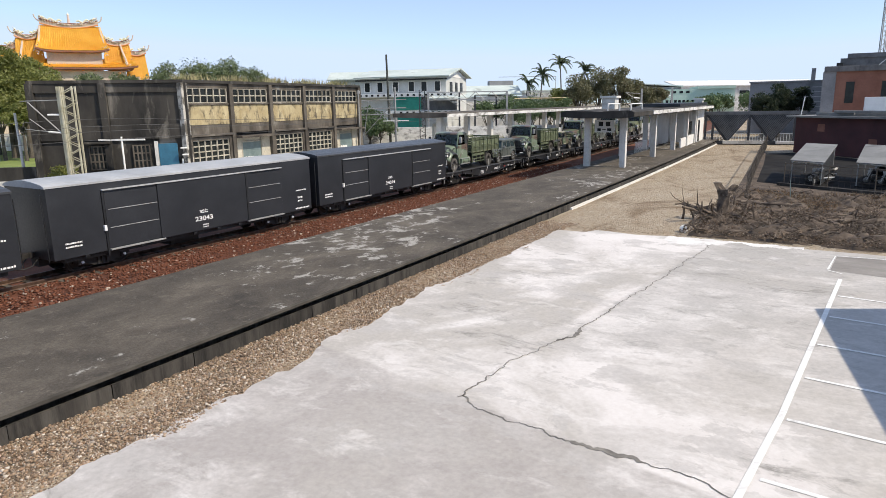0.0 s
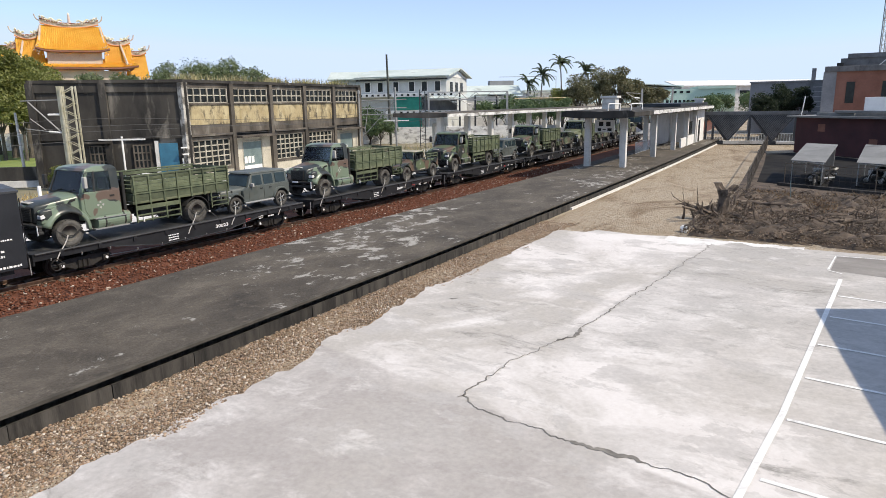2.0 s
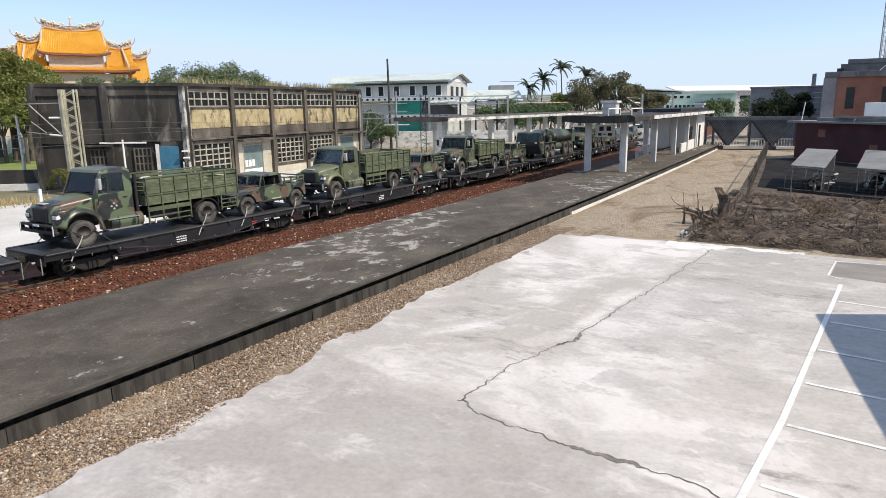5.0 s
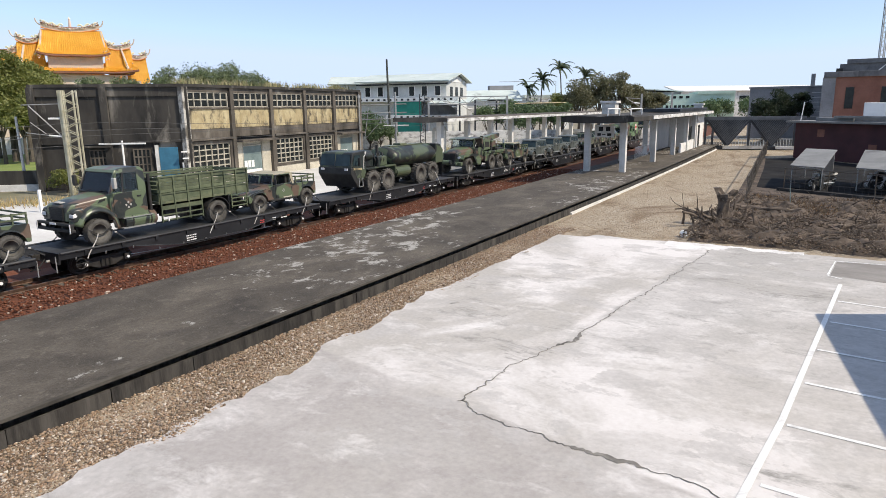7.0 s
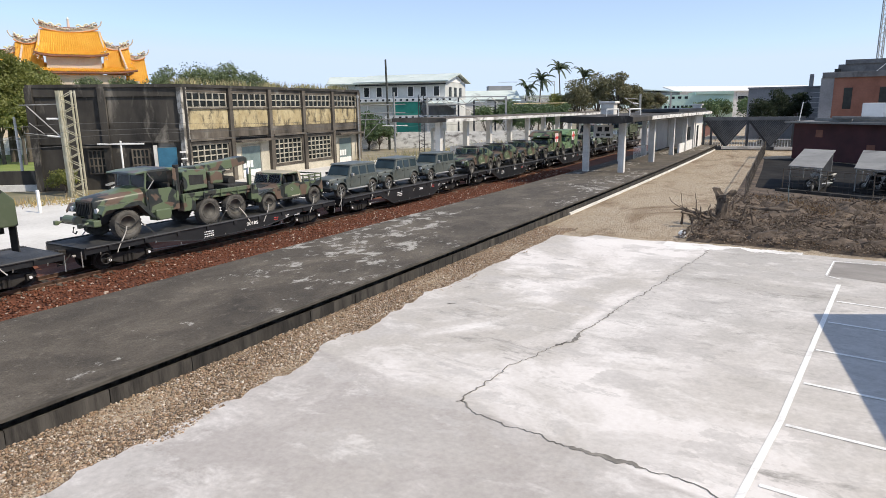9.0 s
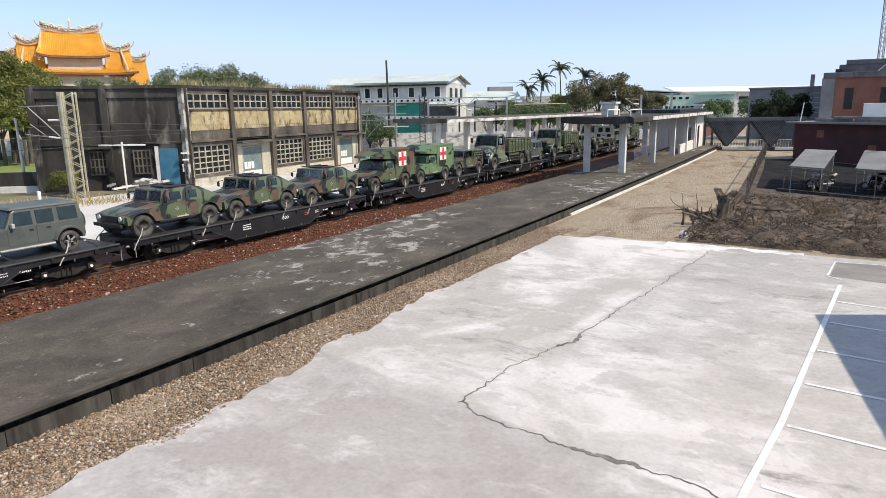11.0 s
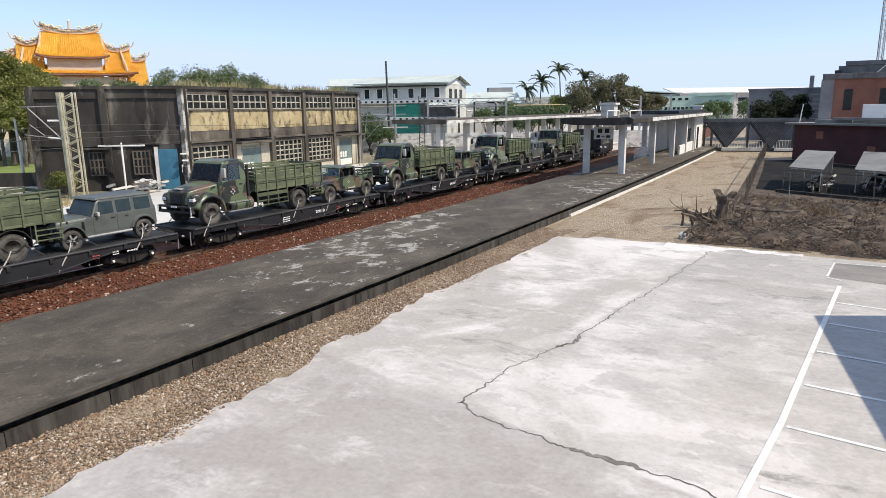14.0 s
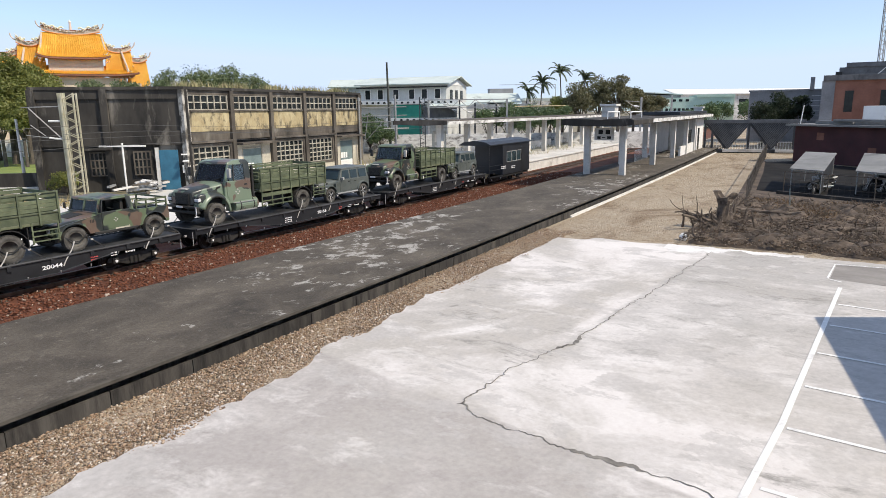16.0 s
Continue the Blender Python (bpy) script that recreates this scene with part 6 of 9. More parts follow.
# ---- temple ----
def temple():
    t = thing("temple", "tall temple with orange glazed tile roofs and ornate ridges", "temple", spot(120.5, -65.3, 28.4) @ Matrix.Diagonal((0.83, 0.83, 0.955, 1)))

    def roof(x0, x1, y0, y1, z0, z1, steep, tile, name="roof"):
        """A roof slope, sagging towards its eaves and lifting at the corners."""
        n, mrows = 14, 6
        r = None
        for side in (0, 1):
            bm = B()
            grid = []
            for j in range(mrows + 1):
                f = j / mrows
                row = []
                for i in range(n + 1):
                    g = i / n
                    lift = 0.55 * (abs(2 * g - 1)) ** 5 * (1 - f) ** 2
                    x = x0 + (x1 - x0) * g
                    x = x + (0.5 - g) * 2 * steep * f
                    yy = y0 + (y1 - y0) / 2 * f if side == 0 else y1 - (y1 - y0) / 2 * f
                    z = z0 + (z1 - z0) * (0.72 * f + 0.28 * f * f) + lift
                    row.append(bm.verts.new((x, yy, z)))
                grid.append(row)
            for j in range(mrows):
                for i in range(n):
                    bm.faces.new((grid[j][i], grid[j][i + 1], grid[j + 1][i + 1], grid[j + 1][i]))
            bmesh.ops.solidify(bm, geom=bm.faces[:], thickness=0.3)
            r = part(name, bm, tile, t)
        bm = B()
        prev = None
        for i in range(n + 1):
            g = i / n
            zz = z0 + 0.55 * abs(2 * g - 1) ** 5
            cur = [bm.verts.new((x0 + (x1 - x0) * g, y0 + dy, zz + dz)) for dy, dz in ((-0.03, -0.1), (-0.03, -0.36), (0.6, -0.5), (0.6, -0.2))]
            for k in range(4):
                if prev:
                    bm.faces.new((prev[k], prev[(k + 1) % 4], cur[(k + 1) % 4], cur[k]))
            prev = cur
        part("eave_board", bm, M_BRICKRED, r, "dark red eave board")
        for i in range(int((x1 - x0) / 0.45)):
            g = (i + 0.5) / int((x1 - x0) / 0.45)
            a = (x0 + (x1 - x0) * g, y0 - 0.02, z0 + 0.12 + 0.55 * abs(2 * g - 1) ** 5)
            b = (a[0] + (0.5 - g) * 2 * steep, (y0 + y1) / 2, z1 + 0.12)
            mid = ((a[0] + b[0]) / 2, (a[1] + b[1]) / 2, z0 + (z1 - z0) * 0.43 + 0.14)
            bm = cyl(cyl(B(), a, mid, 0.035, 5, cap=False), mid, b, 0.035, 5, cap=False)
            part("tile_rib", bm, tile, r)
        return r

    def ridge(x0, x1, y, z, rise, seed):
        """An upswept ridge: a curved wall dressed with small ceramic figures."""
        bm = B()
        n = 16
        prev = None
        for i in range(n + 1):
            g = i / n
            zz, xx = z + rise * (2 * g - 1) ** 2, x0 + (x1 - x0) * g
            cur = [bm.verts.new((xx, yy, zz + dz)) for yy, dz in ((y - 0.25, -0.35), (y + 0.25, -0.35), (y + 0.25, 0.35), (y - 0.25, 0.35))]
            for k in range(4):
                if prev:
                    bm.faces.new((prev[k], prev[(k + 1) % 4], cur[(k + 1) % 4], cur[k]))
            if prev is None or i == n:
                bm.faces.new(cur)
            prev = cur
        rr = part("ridge", bm, M_TEMPLE, t)
        rngs = np.random.default_rng(seed)
        k = int(420 * abs(x1 - x0) / 12)
        g = rngs.uniform(0, 1, k)
        hh = rngs.uniform(0.2, 1.0, k) * (0.25 + 0.8 * np.abs(2 * g - 1))
        P = np.stack([x0 + (x1 - x0) * g, y - 0.3 + rngs.uniform(-0.3, 0.3, k), z + rise * (2 * g - 1) ** 2 + hh], 1)
        o = scatter("ridge_ornament", M_ORNAMENT, P, rngs.uniform(0.05, 0.17, k), 1.2, seed)
        o.parent = rr
        tagged(o, kind="stuff")
        for dz, mat in ((-0.42, M_TILE_RED), (0.42, M_BRICKRED)):
            part("ridge_moulding", tube(B(), [(x0 + (x1 - x0) * q / 16, y - 0.3, z + dz + rise * (q / 8 - 1) ** 2) for q in range(17)], 0.1, 6), mat, rr)
        for gx, sg in ((x0, -1), (x1, 1)):
            part("swallowtail", tube(B(), [(gx, y, z + rise), (gx + sg * 0.45, y, z + rise + 0.25), (gx + sg * 0.75, y, z + rise + 0.65), (gx + sg * 0.9, y, z + rise + 1.2)], 0.13, 6), M_TEMPLE, rr)
            mid = (x0 + x1) / 2
            body = []
            for q in range(13):
                f = 0.25 + 0.68 * q / 12
                bx = mid + (gx - mid) * f
                body.append((bx, y - 0.1, z + rise * f * f + 0.75 + 0.22 * math.sin(q * 1.25)))
            part("ridge_creature", tube(B(), body, 0.17, 7), M_CERAMIC, rr, "pale green and yellow ceramic ridge figure")
        return rr

    part("hall_wall", box(B(), -9.0, 10.0, 2, 16, 0, 13.2), M_TEMPLE, t)
    part("upper_wall", box(B(), -5.0, 5.6, 3, 12, 12.5, 17.3), M_TEMPLE, t)
    part("wing_wall", box(B(), -16, -9, 4, 14, 0, 12.2), M_TEMPLE, t)
    part("wing_wall", box(B(), 9.5, 13.0, 4, 14, 0, 12.2), M_TEMPLE, t)
    roof(-11.0, 12.6, 0.6, 12, 13.8, 15.6, 1.0, M_TILE, "lower_roof")
    roof(-6.9, 7.2, 1.6, 10.4, 16.9, 21.6, 1.1, M_TILE)
    roof(6.0, 11.9, 3.0, 9, 13.6, 18.4, 0.3, M_TILE, "side_roof")
    roof(-10.8, -5.4, 3.0, 9, 13.4, 19.2, 0.3, M_TILE, "side_roof")
    roof(10.4, 15.0, 4.0, 9, 11.6, 16.6, 0.3, M_TILE, "side_roof")
    roof(-17.0, -10.0, 4.0, 9, 11.8, 17.2, 0.3, M_TILE, "side_roof")
    ridge(-5.6, 5.7, 6.0, 21.6, 0.75, 31)
    ridge(6.4, 11.7, 6.0, 18.5, 0.6, 32)
    ridge(-10.6, -5.8, 6.0, 19.3, 0.7, 33)
    ridge(10.7, 14.9, 6.5, 16.7, 0.6, 34)
    ridge(-16.6, -10.2, 6.5, 17.3, 0.6, 35)
    part("pagoda_finial", cyl(cyl(B(), (0, 6, 21.4), (0, 6, 23.6), 0.4, 8, 0.2), (0, 6, 23.6), (0, 6, 24.0), 0.3, 8, 0.05), M_ORNAMENT, t)
    for x, z in ((-6.3, 17.2), (6.5, 17.2), (-10.2, 14.4), (10.6, 14.4)):
        o = scatter("hip_ornament", M_ORNAMENT, np.stack([np.random.default_rng(int(x * 10 + 200)).normal(x, 0.35, 24), np.full(24, 1.9), np.random.default_rng(int(z)).normal(z - 0.2, 0.45, 24)], 1), np.full(24, 0.16), 1, 5)
        o.parent = t
        tagged(o, kind="stuff")
        part("hip_ridge", cyl(B(), (x, 2.2, z - 0.2), (x * 0.9, 5.9, z + 4.2), 0.22, 6), M_TEMPLE, t)
    for x in (-8.6, 8.6):
        part("column", cyl(B(), (x, 0.9, 0), (x, 0.9, 12.9), 0.35, 10), M_TILE_RED, t)


temple()

# ---- loose stones, stump, dug-over ground ----
rng = np.random.default_rng(77)


def west_edge(y):
    return np.where(y < 11, -10.1, -10.6)


n = 90000
y = 1.5 + 28.5 * rng.uniform(0, 1, n) ** 1.25
x = -12.35 + rng.uniform(0, 1, n) ** 0.9 * 2.5
keep = x < west_edge(y) + 0.12 * np.sin(y * 3) + 0.1
x, y = x[keep], y[keep]
x = x - K / 2 * y * y
tagged(scatter("gravel", M_STONE, np.stack([x, y, rng.uniform(-0.03, 0.008, len(x)) + 0.03 * np.sin(x * 2.3) * np.sin(y * 1.1)], 1), rng.uniform(0.009, 0.025, len(x)) * rng.choice([0.7, 0.9, 1, 1.2, 1.3, 2.2], len(x)), 0.7, 1), "loose brown and grey gravel between platform and slab", "gravel", kind="stuff")
n = 45000
y = 28 + 67 * rng.uniform(0, 1, n) ** 1.9
x = -12.0 + 6.5 * rng.uniform(0, 1, n) ** 1.25
keep = y > 28.9
x, y = x[keep], y[keep]
tagged(scatter("sparse_gravel", M_STONE, np.stack([x - K / 2 * y * y, y, rng.uniform(-0.035, -0.02, len(x))], 1), rng.uniform(0.008, 0.024, len(x)), 0.6, 2), "sparse pebbles on trodden dry ground", "gravel", kind="stuff")
n = 22000
s = rng.uniform(2, 62, n)
o = rng.uniform(-24.2, -18.1, n)
tagged(scatter("ballast", M_REDSTONE, arcs(o, s, -0.33 + rng.uniform(-0.03, 0.03, n) + 0.1 * np.exp(-((o + 21.5) / 1.2) ** 2)), rng.uniform(0.03, 0.075, n), 0.7, 3), "rust-red ballast stones along the track", "ballast", kind="stuff")


def mound(bm, x0, x1, y0, y1, nx, ny, h):
    rows = []
    for j in range(ny + 1):
        row = []
        for i in range(nx + 1):
            x, y = x0 + (x1 - x0) * i / nx, y0 + (y1 - y0) * j / ny
            e = min(1, i / 5, (nx - i) / 5 + 1, j / 5, (ny - j) / 5)
            k = noise.noise(Vector((x * 0.7, y * 0.7, 1))) * 0.5 + 0.5 + 0.5 * noise.noise(Vector((x * 2.3, y * 2.3, 2))) + 0.25 * noise.noise(Vector((x * 6, y * 6, 3)))
            row.append(bm.verts.new((x + 0.2 * noise.noise(Vector((y, x, 4))), y, -0.06 + e * h * max(0, k))))
        rows.append(row)
    for j in range(ny):
        for i in range(nx):
            bm.faces.new((rows[j][i], rows[j][i + 1], rows[j + 1][i + 1], rows[j + 1][i]))


bm = B()
mound(bm, -5.6, 9.0, 29.3, 45.0, 100, 100, 0.5)
tagged(link("dug_soil", bm, M_SOIL, True), "dug-over dark soil strewn with roots", "soil", kind="structure")


def branch(bm, p, d, l, r, bend, depth, rg):
    n = 4
    for i in range(n):
        q = p + d * l / n
        cyl(bm, p, q, r, 6, r * 0.82, cap=(i in (0, n - 1)))
        p, r = q, r * 0.82
        d = (d + Vector((rg.uniform(-bend, bend), rg.uniform(-bend, bend), rg.uniform(-bend, bend)))).normalized()
        if depth and rg.random() < 0.5:
            dd = (d + Vector((rg.uniform(-1, 1), rg.uniform(-1, 1), rg.uniform(-0.3, 0.7)))).normalized()
            branch(bm, p, dd, l * 0.5, r * 0.7, bend, depth - 1, rg)


rg = random.Random(12)
bm = B()
for i in range(1250):
    x, y = rg.uniform(-5.6, 8.5), rg.uniform(29.6, 36.5) if rg.random() < 0.7 else rg.uniform(36, 45)
    a = rg.uniform(0, math.tau)
    branch(bm, Vector((x, y, 0.12 + 0.3 * rg.random())), Vector((math.cos(a), math.sin(a), rg.uniform(-0.05, 0.45))).normalized(), rg.choice((rg.uniform(0.15, 0.45), rg.uniform(0.3, 0.9))), rg.choice((rg.uniform(0.008, 0.02), rg.uniform(0.015, 0.05))), 0.5, 1, rg)
tagged(link("root_litter", bm, M_BRANCH), "tangle of dead roots and twigs on dug soil", "roots", kind="stuff")
n = 42000
x, y = rng.uniform(-5.8, 8.5, n), rng.uniform(29.2, 44.5, n)
tagged(scatter("soil_clods", M_CLOD, np.stack([x, y, 0.1 + rng.uniform(0, 0.28, n) * (0.4 + 0.6 * np.sin(x) ** 2)], 1), rng.uniform(0.01, 0.05, n) * (y < 38) + rng.uniform(0.01, 0.04, n) * (y >= 38), 0.6, 4), "clods of dark soil and chips", "soil", kind="stuff")
n = 9000
x, y = rng.uniform(-5.0, 9.0, n), 37.0 + 8.0 * rng.uniform(0, 1, n) ** 0.8
grass_patch("matted_weeds", "brown matted dry weeds on the dug soil", np.stack([x, y, np.full(n, 0.12)], 1)[(np.sin(x * 1.3 + 0.7 * y) + rng.normal(0, 0.6, n)) > 0.0], 0.22, M_DEADWEED, 31, 0.03)
n = 300
x, y = rng.uniform(-5.6, 8.5, n), 29.6 + 14 * rng.uniform(0, 1, n) ** 1.5
tagged(scatter("soil_sods", M_CLOD, np.stack([x, y, 0.08 + rng.uniform(0, 0.2, n)], 1), rng.uniform(0.05, 0.14, n), 0.5, 14), "large broken sods of dark earth", "soil", kind="stuff")

rg = random.Random(4)
bm = B()


def gnarled(bm, path, n=12):
    """A knotted trunk through (x, y, z, radius) stations."""
    prev = None
    for k, (x, y, z, r) in enumerate(path):
        cur = []
        for i in range(n):
            a = i * math.tau / n
            q = r * (1 + 0.3 * math.sin(3 * a + k * 0.7) * (1 if k < 3 else 0.5) + 0.35 * noise.noise(Vector((2.2 * math.cos(a), 2.2 * math.sin(a), z * 1.7))))
            cur.append(bm.verts.new((x + q * math.cos(a), y + q * math.sin(a), z + 0.05 * noise.noise(Vector((a, z, 3))))))
        if prev:
            for i in range(n):
                bm.faces.new((prev[i], prev[(i + 1) % n], cur[(i + 1) % n], cur[i]))
        prev = cur
    bm.faces.new(prev)


gnarled(bm, [(0, 0, -0.05, 0.75), (0.02, 0, 0.15, 0.52), (0.05, 0, 0.4, 0.4), (0.06, 0, 0.75, 0.34), (0.08, 0, 1.1, 0.32), (0.1, 0, 1.35, 0.36), (0.1, 0, 1.5, 0.3)])
gnarled(bm, [(-0.02, 0, 1.2, 0.26), (-0.16, 0, 1.45, 0.24), (-0.34, 0, 1.65, 0.2), (-0.42, 0, 1.8, 0.23)], 9)
gnarled(bm, [(0.2, 0, 1.2, 0.26), (0.32, 0.05, 1.42, 0.24), (0.5, 0.05, 1.6, 0.22), (0.56, 0.05, 1.72, 0.16)], 9)
for i in range(20):
    a = rg.uniform(0.55 * math.pi, 1.65 * math.pi) if i < 14 else rg.uniform(0, math.tau)
    branch(bm, Vector((0.4 * math.cos(a), 0.4 * math.sin(a), rg.uniform(0.1, 0.4))), Vector((math.cos(a), math.sin(a), rg.uniform(-0.05, 0.25))), rg.uniform(1.0, 3.0), rg.uniform(0.05, 0.12), 0.35, 1, rg)
st = tagged(link("tree_stump", bm, M_BRANCH), "weathered uprooted tree stump with broken limbs", "tree stump")
st.matrix_basis = pose(-4.75, 34.0, 0.0) @ Matrix.Diagonal((0.8, 0.8, 1.02, 1))
bm = B()
branch(bm, Vector((0, 0, 0.1)), Vector((-0.3, 0, 1)).normalized(), 0.9, 0.07, 0.15, 0, rg)
ob = tagged(link("dead_branch", bm, M_BRANCH), "broken dead branch stuck in the soil", "branch", group="dead branches by the stump")
ob.matrix_basis = pose(-5.9, 33.2, 0)
for x, y, a in ((-6.4, 32.9, 40), (-5.5, 33.0, 200), (-3.9, 34.6, 120), (-3.2, 33.5, 300)):
    copy_thing(ob, pose(x, y, 0, 10, 20, a))
bm = B()
tube(bm, [(-1.5 + 0.5 * i, 0.12 * math.sin(i * 1.7), 0.22 + 0.06 * math.sin(i * 2.3)) for i in range(7)], 0.11, 8)
ob = tagged(link("fallen_log", bm, M_BRANCH), "fallen dead log on the soil", "log", group="fallen logs")
ob.matrix_basis = pose(-3.0, 38.5, 0.05)
for x, y, a in ((1.5, 34.6, 30), (4.5, 36.5, 150)):
    copy_thing(ob, pose(x, y, 0.1, 0, 0, a))
rock = B()
bmesh.ops.create_icosphere(rock, subdivisions=2, radius=0.2)
for v in rock.verts:
    v.co *= 1 + 0.3 * noise.noise(v.co * 6)
ob = tagged(link("white_stone", rock, M_LINE), "white lump of cement by the slab edge", "stone")
ob.matrix_basis = pose(-5.75, 30.2, 0.1)

# platform wall: panels between pale posts along the stretch seen best
bm = box(B(), -0.03, 0.03, -0.985, 0.985, -0.05, PTOP - 0.29)
pm = bpy.data.meshes.new("wall_panel")
bm.to_mesh(pm)
bm.free()
pm.materials.append(M_WALL)
for i in range(60):
    ob = new("wall_panel", pm)
    ob.parent = platform
    ob.matrix_basis = arc_pose(NEAR - 0.14 + 0.008 * ((i * 7) % 3), -18 + 2.0 * i)

# ---- the train ----
TRAIN = []  # thing, place along the train, height


def ride(ob, u, z=0.0, x=0.0):
    TRAIN.append((ob, u, z, x))
    ob.matrix_basis = arc_pose(TRACK + x, u, z)
    return ob


def travelled(t):
    return 14.3906 * t - 0.01083 * t * t + 0.000643 * t ** 3


def bogie(parent, y, rail=RAIL):
    """Side frames, wheels on their axles, axle boxes with pale caps."""
    b = part("bogie", box(box(B(), -0.95, 0.95, y - 0.12, y + 0.12, rail + 0.4, rail + 0.62, 0.02), -0.6, 0.6, y - 0.5, y + 0.5, rail + 0.5, rail + 0.58), M_BOGIE, parent)
    for x in (-0.88, 0.88):
        bm = B()
        prism(bm, [(y - 1.15, rail + 0.4), (y - 0.75, rail + 0.36), (y - 0.35, rail + 0.2), (y + 0.35, rail + 0.2), (y + 0.75, rail + 0.36), (y + 1.15, rail + 0.4), (y + 1.1, rail + 0.55), (y + 0.5, rail + 0.62), (y - 0.5, rail + 0.62), (y - 1.1, rail + 0.55)], x - 0.05, x + 0.05)
        for d in (-0.18, 0, 0.18):
            cyl(bm, (x * 1.08, y + d, rail + 0.22), (x * 1.08, y + d, rail + 0.5), 0.06, 8)
        part("side_frame", bm, M_BOGIE, b)
    for d in (-0.85, 0.85):
        bm = B()
        for x in (-0.56, 0.56):
            ring(bm, [(-0.07, 0.43), (-0.04, 0.45), (-0.03, 0.42), (0.06, 0.41), (0.06, 0.33), (0.0, 0.28), (0.02, 0.08)], x, y + d, rail + 0.42, 20)
        cyl(bm, (-0.9, y + d, rail + 0.42), (0.9, y + d, rail + 0.42), 0.07, 8)
        part("wheelset", bm, M_BOGIE, b)
        for x in (-0.96, 0.96):
            bm = box(B(), x - 0.08, x + 0.08, y + d - 0.12, y + d + 0.12, rail + 0.31, rail + 0.55, 0.03)
            part("axle_box", bm, M_BOGIE, b)
            s = 1 if x > 0 else -1
            part("axle_cap", cyl(B(), (x + s * 0.08, y + d, rail + 0.42), (x + s * 0.12, y + d, rail + 0.42), 0.055, 10), M_MARK, b)
    return b


def bars(bm, x, y, z, w, h, rows=2, n=5, seed=0):
    """Unreadable lettering on a side: rows of short bars."""
    rng = random.Random(seed)
    for r in range(rows):
        zz = z + h * (rows - 1 - r) / rows
        yy = y
        while yy < y + w - 0.02:
            l = min(w / n * rng.uniform(0.2, 0.6), y + w - yy)
            box(bm, x, x + 0.006, yy, yy + l, zz, zz + h / rows * rng.uniform(0.38, 0.52))
            yy += l + w / n * 0.16
    return bm


def lettering(text, size, x, y, z, material, parent, name="number"):
    """Letters on the side that faces +x, read along +y."""
    cu = bpy.data.curves.new(name, "FONT")
    cu.body, cu.size, cu.extrude, cu.offset = text, size, 0.003, size * 0.015
    cu.align_x = "CENTER"
    tmp = bpy.data.objects.new(name, cu)
    scene.collection.objects.link(tmp)
    me = bpy.data.meshes.new_from_object(tmp.evaluated_get(bpy.context.evaluated_depsgraph_get()))
    bpy.data.objects.remove(tmp)
    me.transform(Matrix.Translation((x, y, z)) @ Matrix(((0, 0, 1, 0), (1.2, 0, 0, 0), (0, 0.85, 0, 0), (0, 0, 0, 1))))
    me.materials.clear()
    me.materials.append(material)
    ob = new(name, me)
    ob.parent = parent
    return tagged(ob, kind="stuff")


def coupler(parent, y0, d):
    bm = box(B(), -0.08, 0.08, min(y0, y0 + d * 0.45), max(y0, y0 + d * 0.45), RAIL + 0.75, RAIL + 0.95, 0.02)
    box(bm, -0.14, 0.14, min(y0 + d * 0.38, y0 + d * 0.52), max(y0 + d * 0.38, y0 + d * 0.52), RAIL + 0.7, RAIL + 1.0, 0.03)
    part("coupler", bm, M_BOGIE, parent)
    bm = B()
    for x in (0.35, -0.35):
        pts = [(x, y0, RAIL + 0.8), (x, y0 + d * 0.25, RAIL + 0.5), (x, y0 + d * 0.5, RAIL + 0.45)]
        for a, b in zip(pts, pts[1:]):
            cyl(bm, a, b, 0.025, 6)
    part("brake_hose", bm, M_BOGIE, parent)


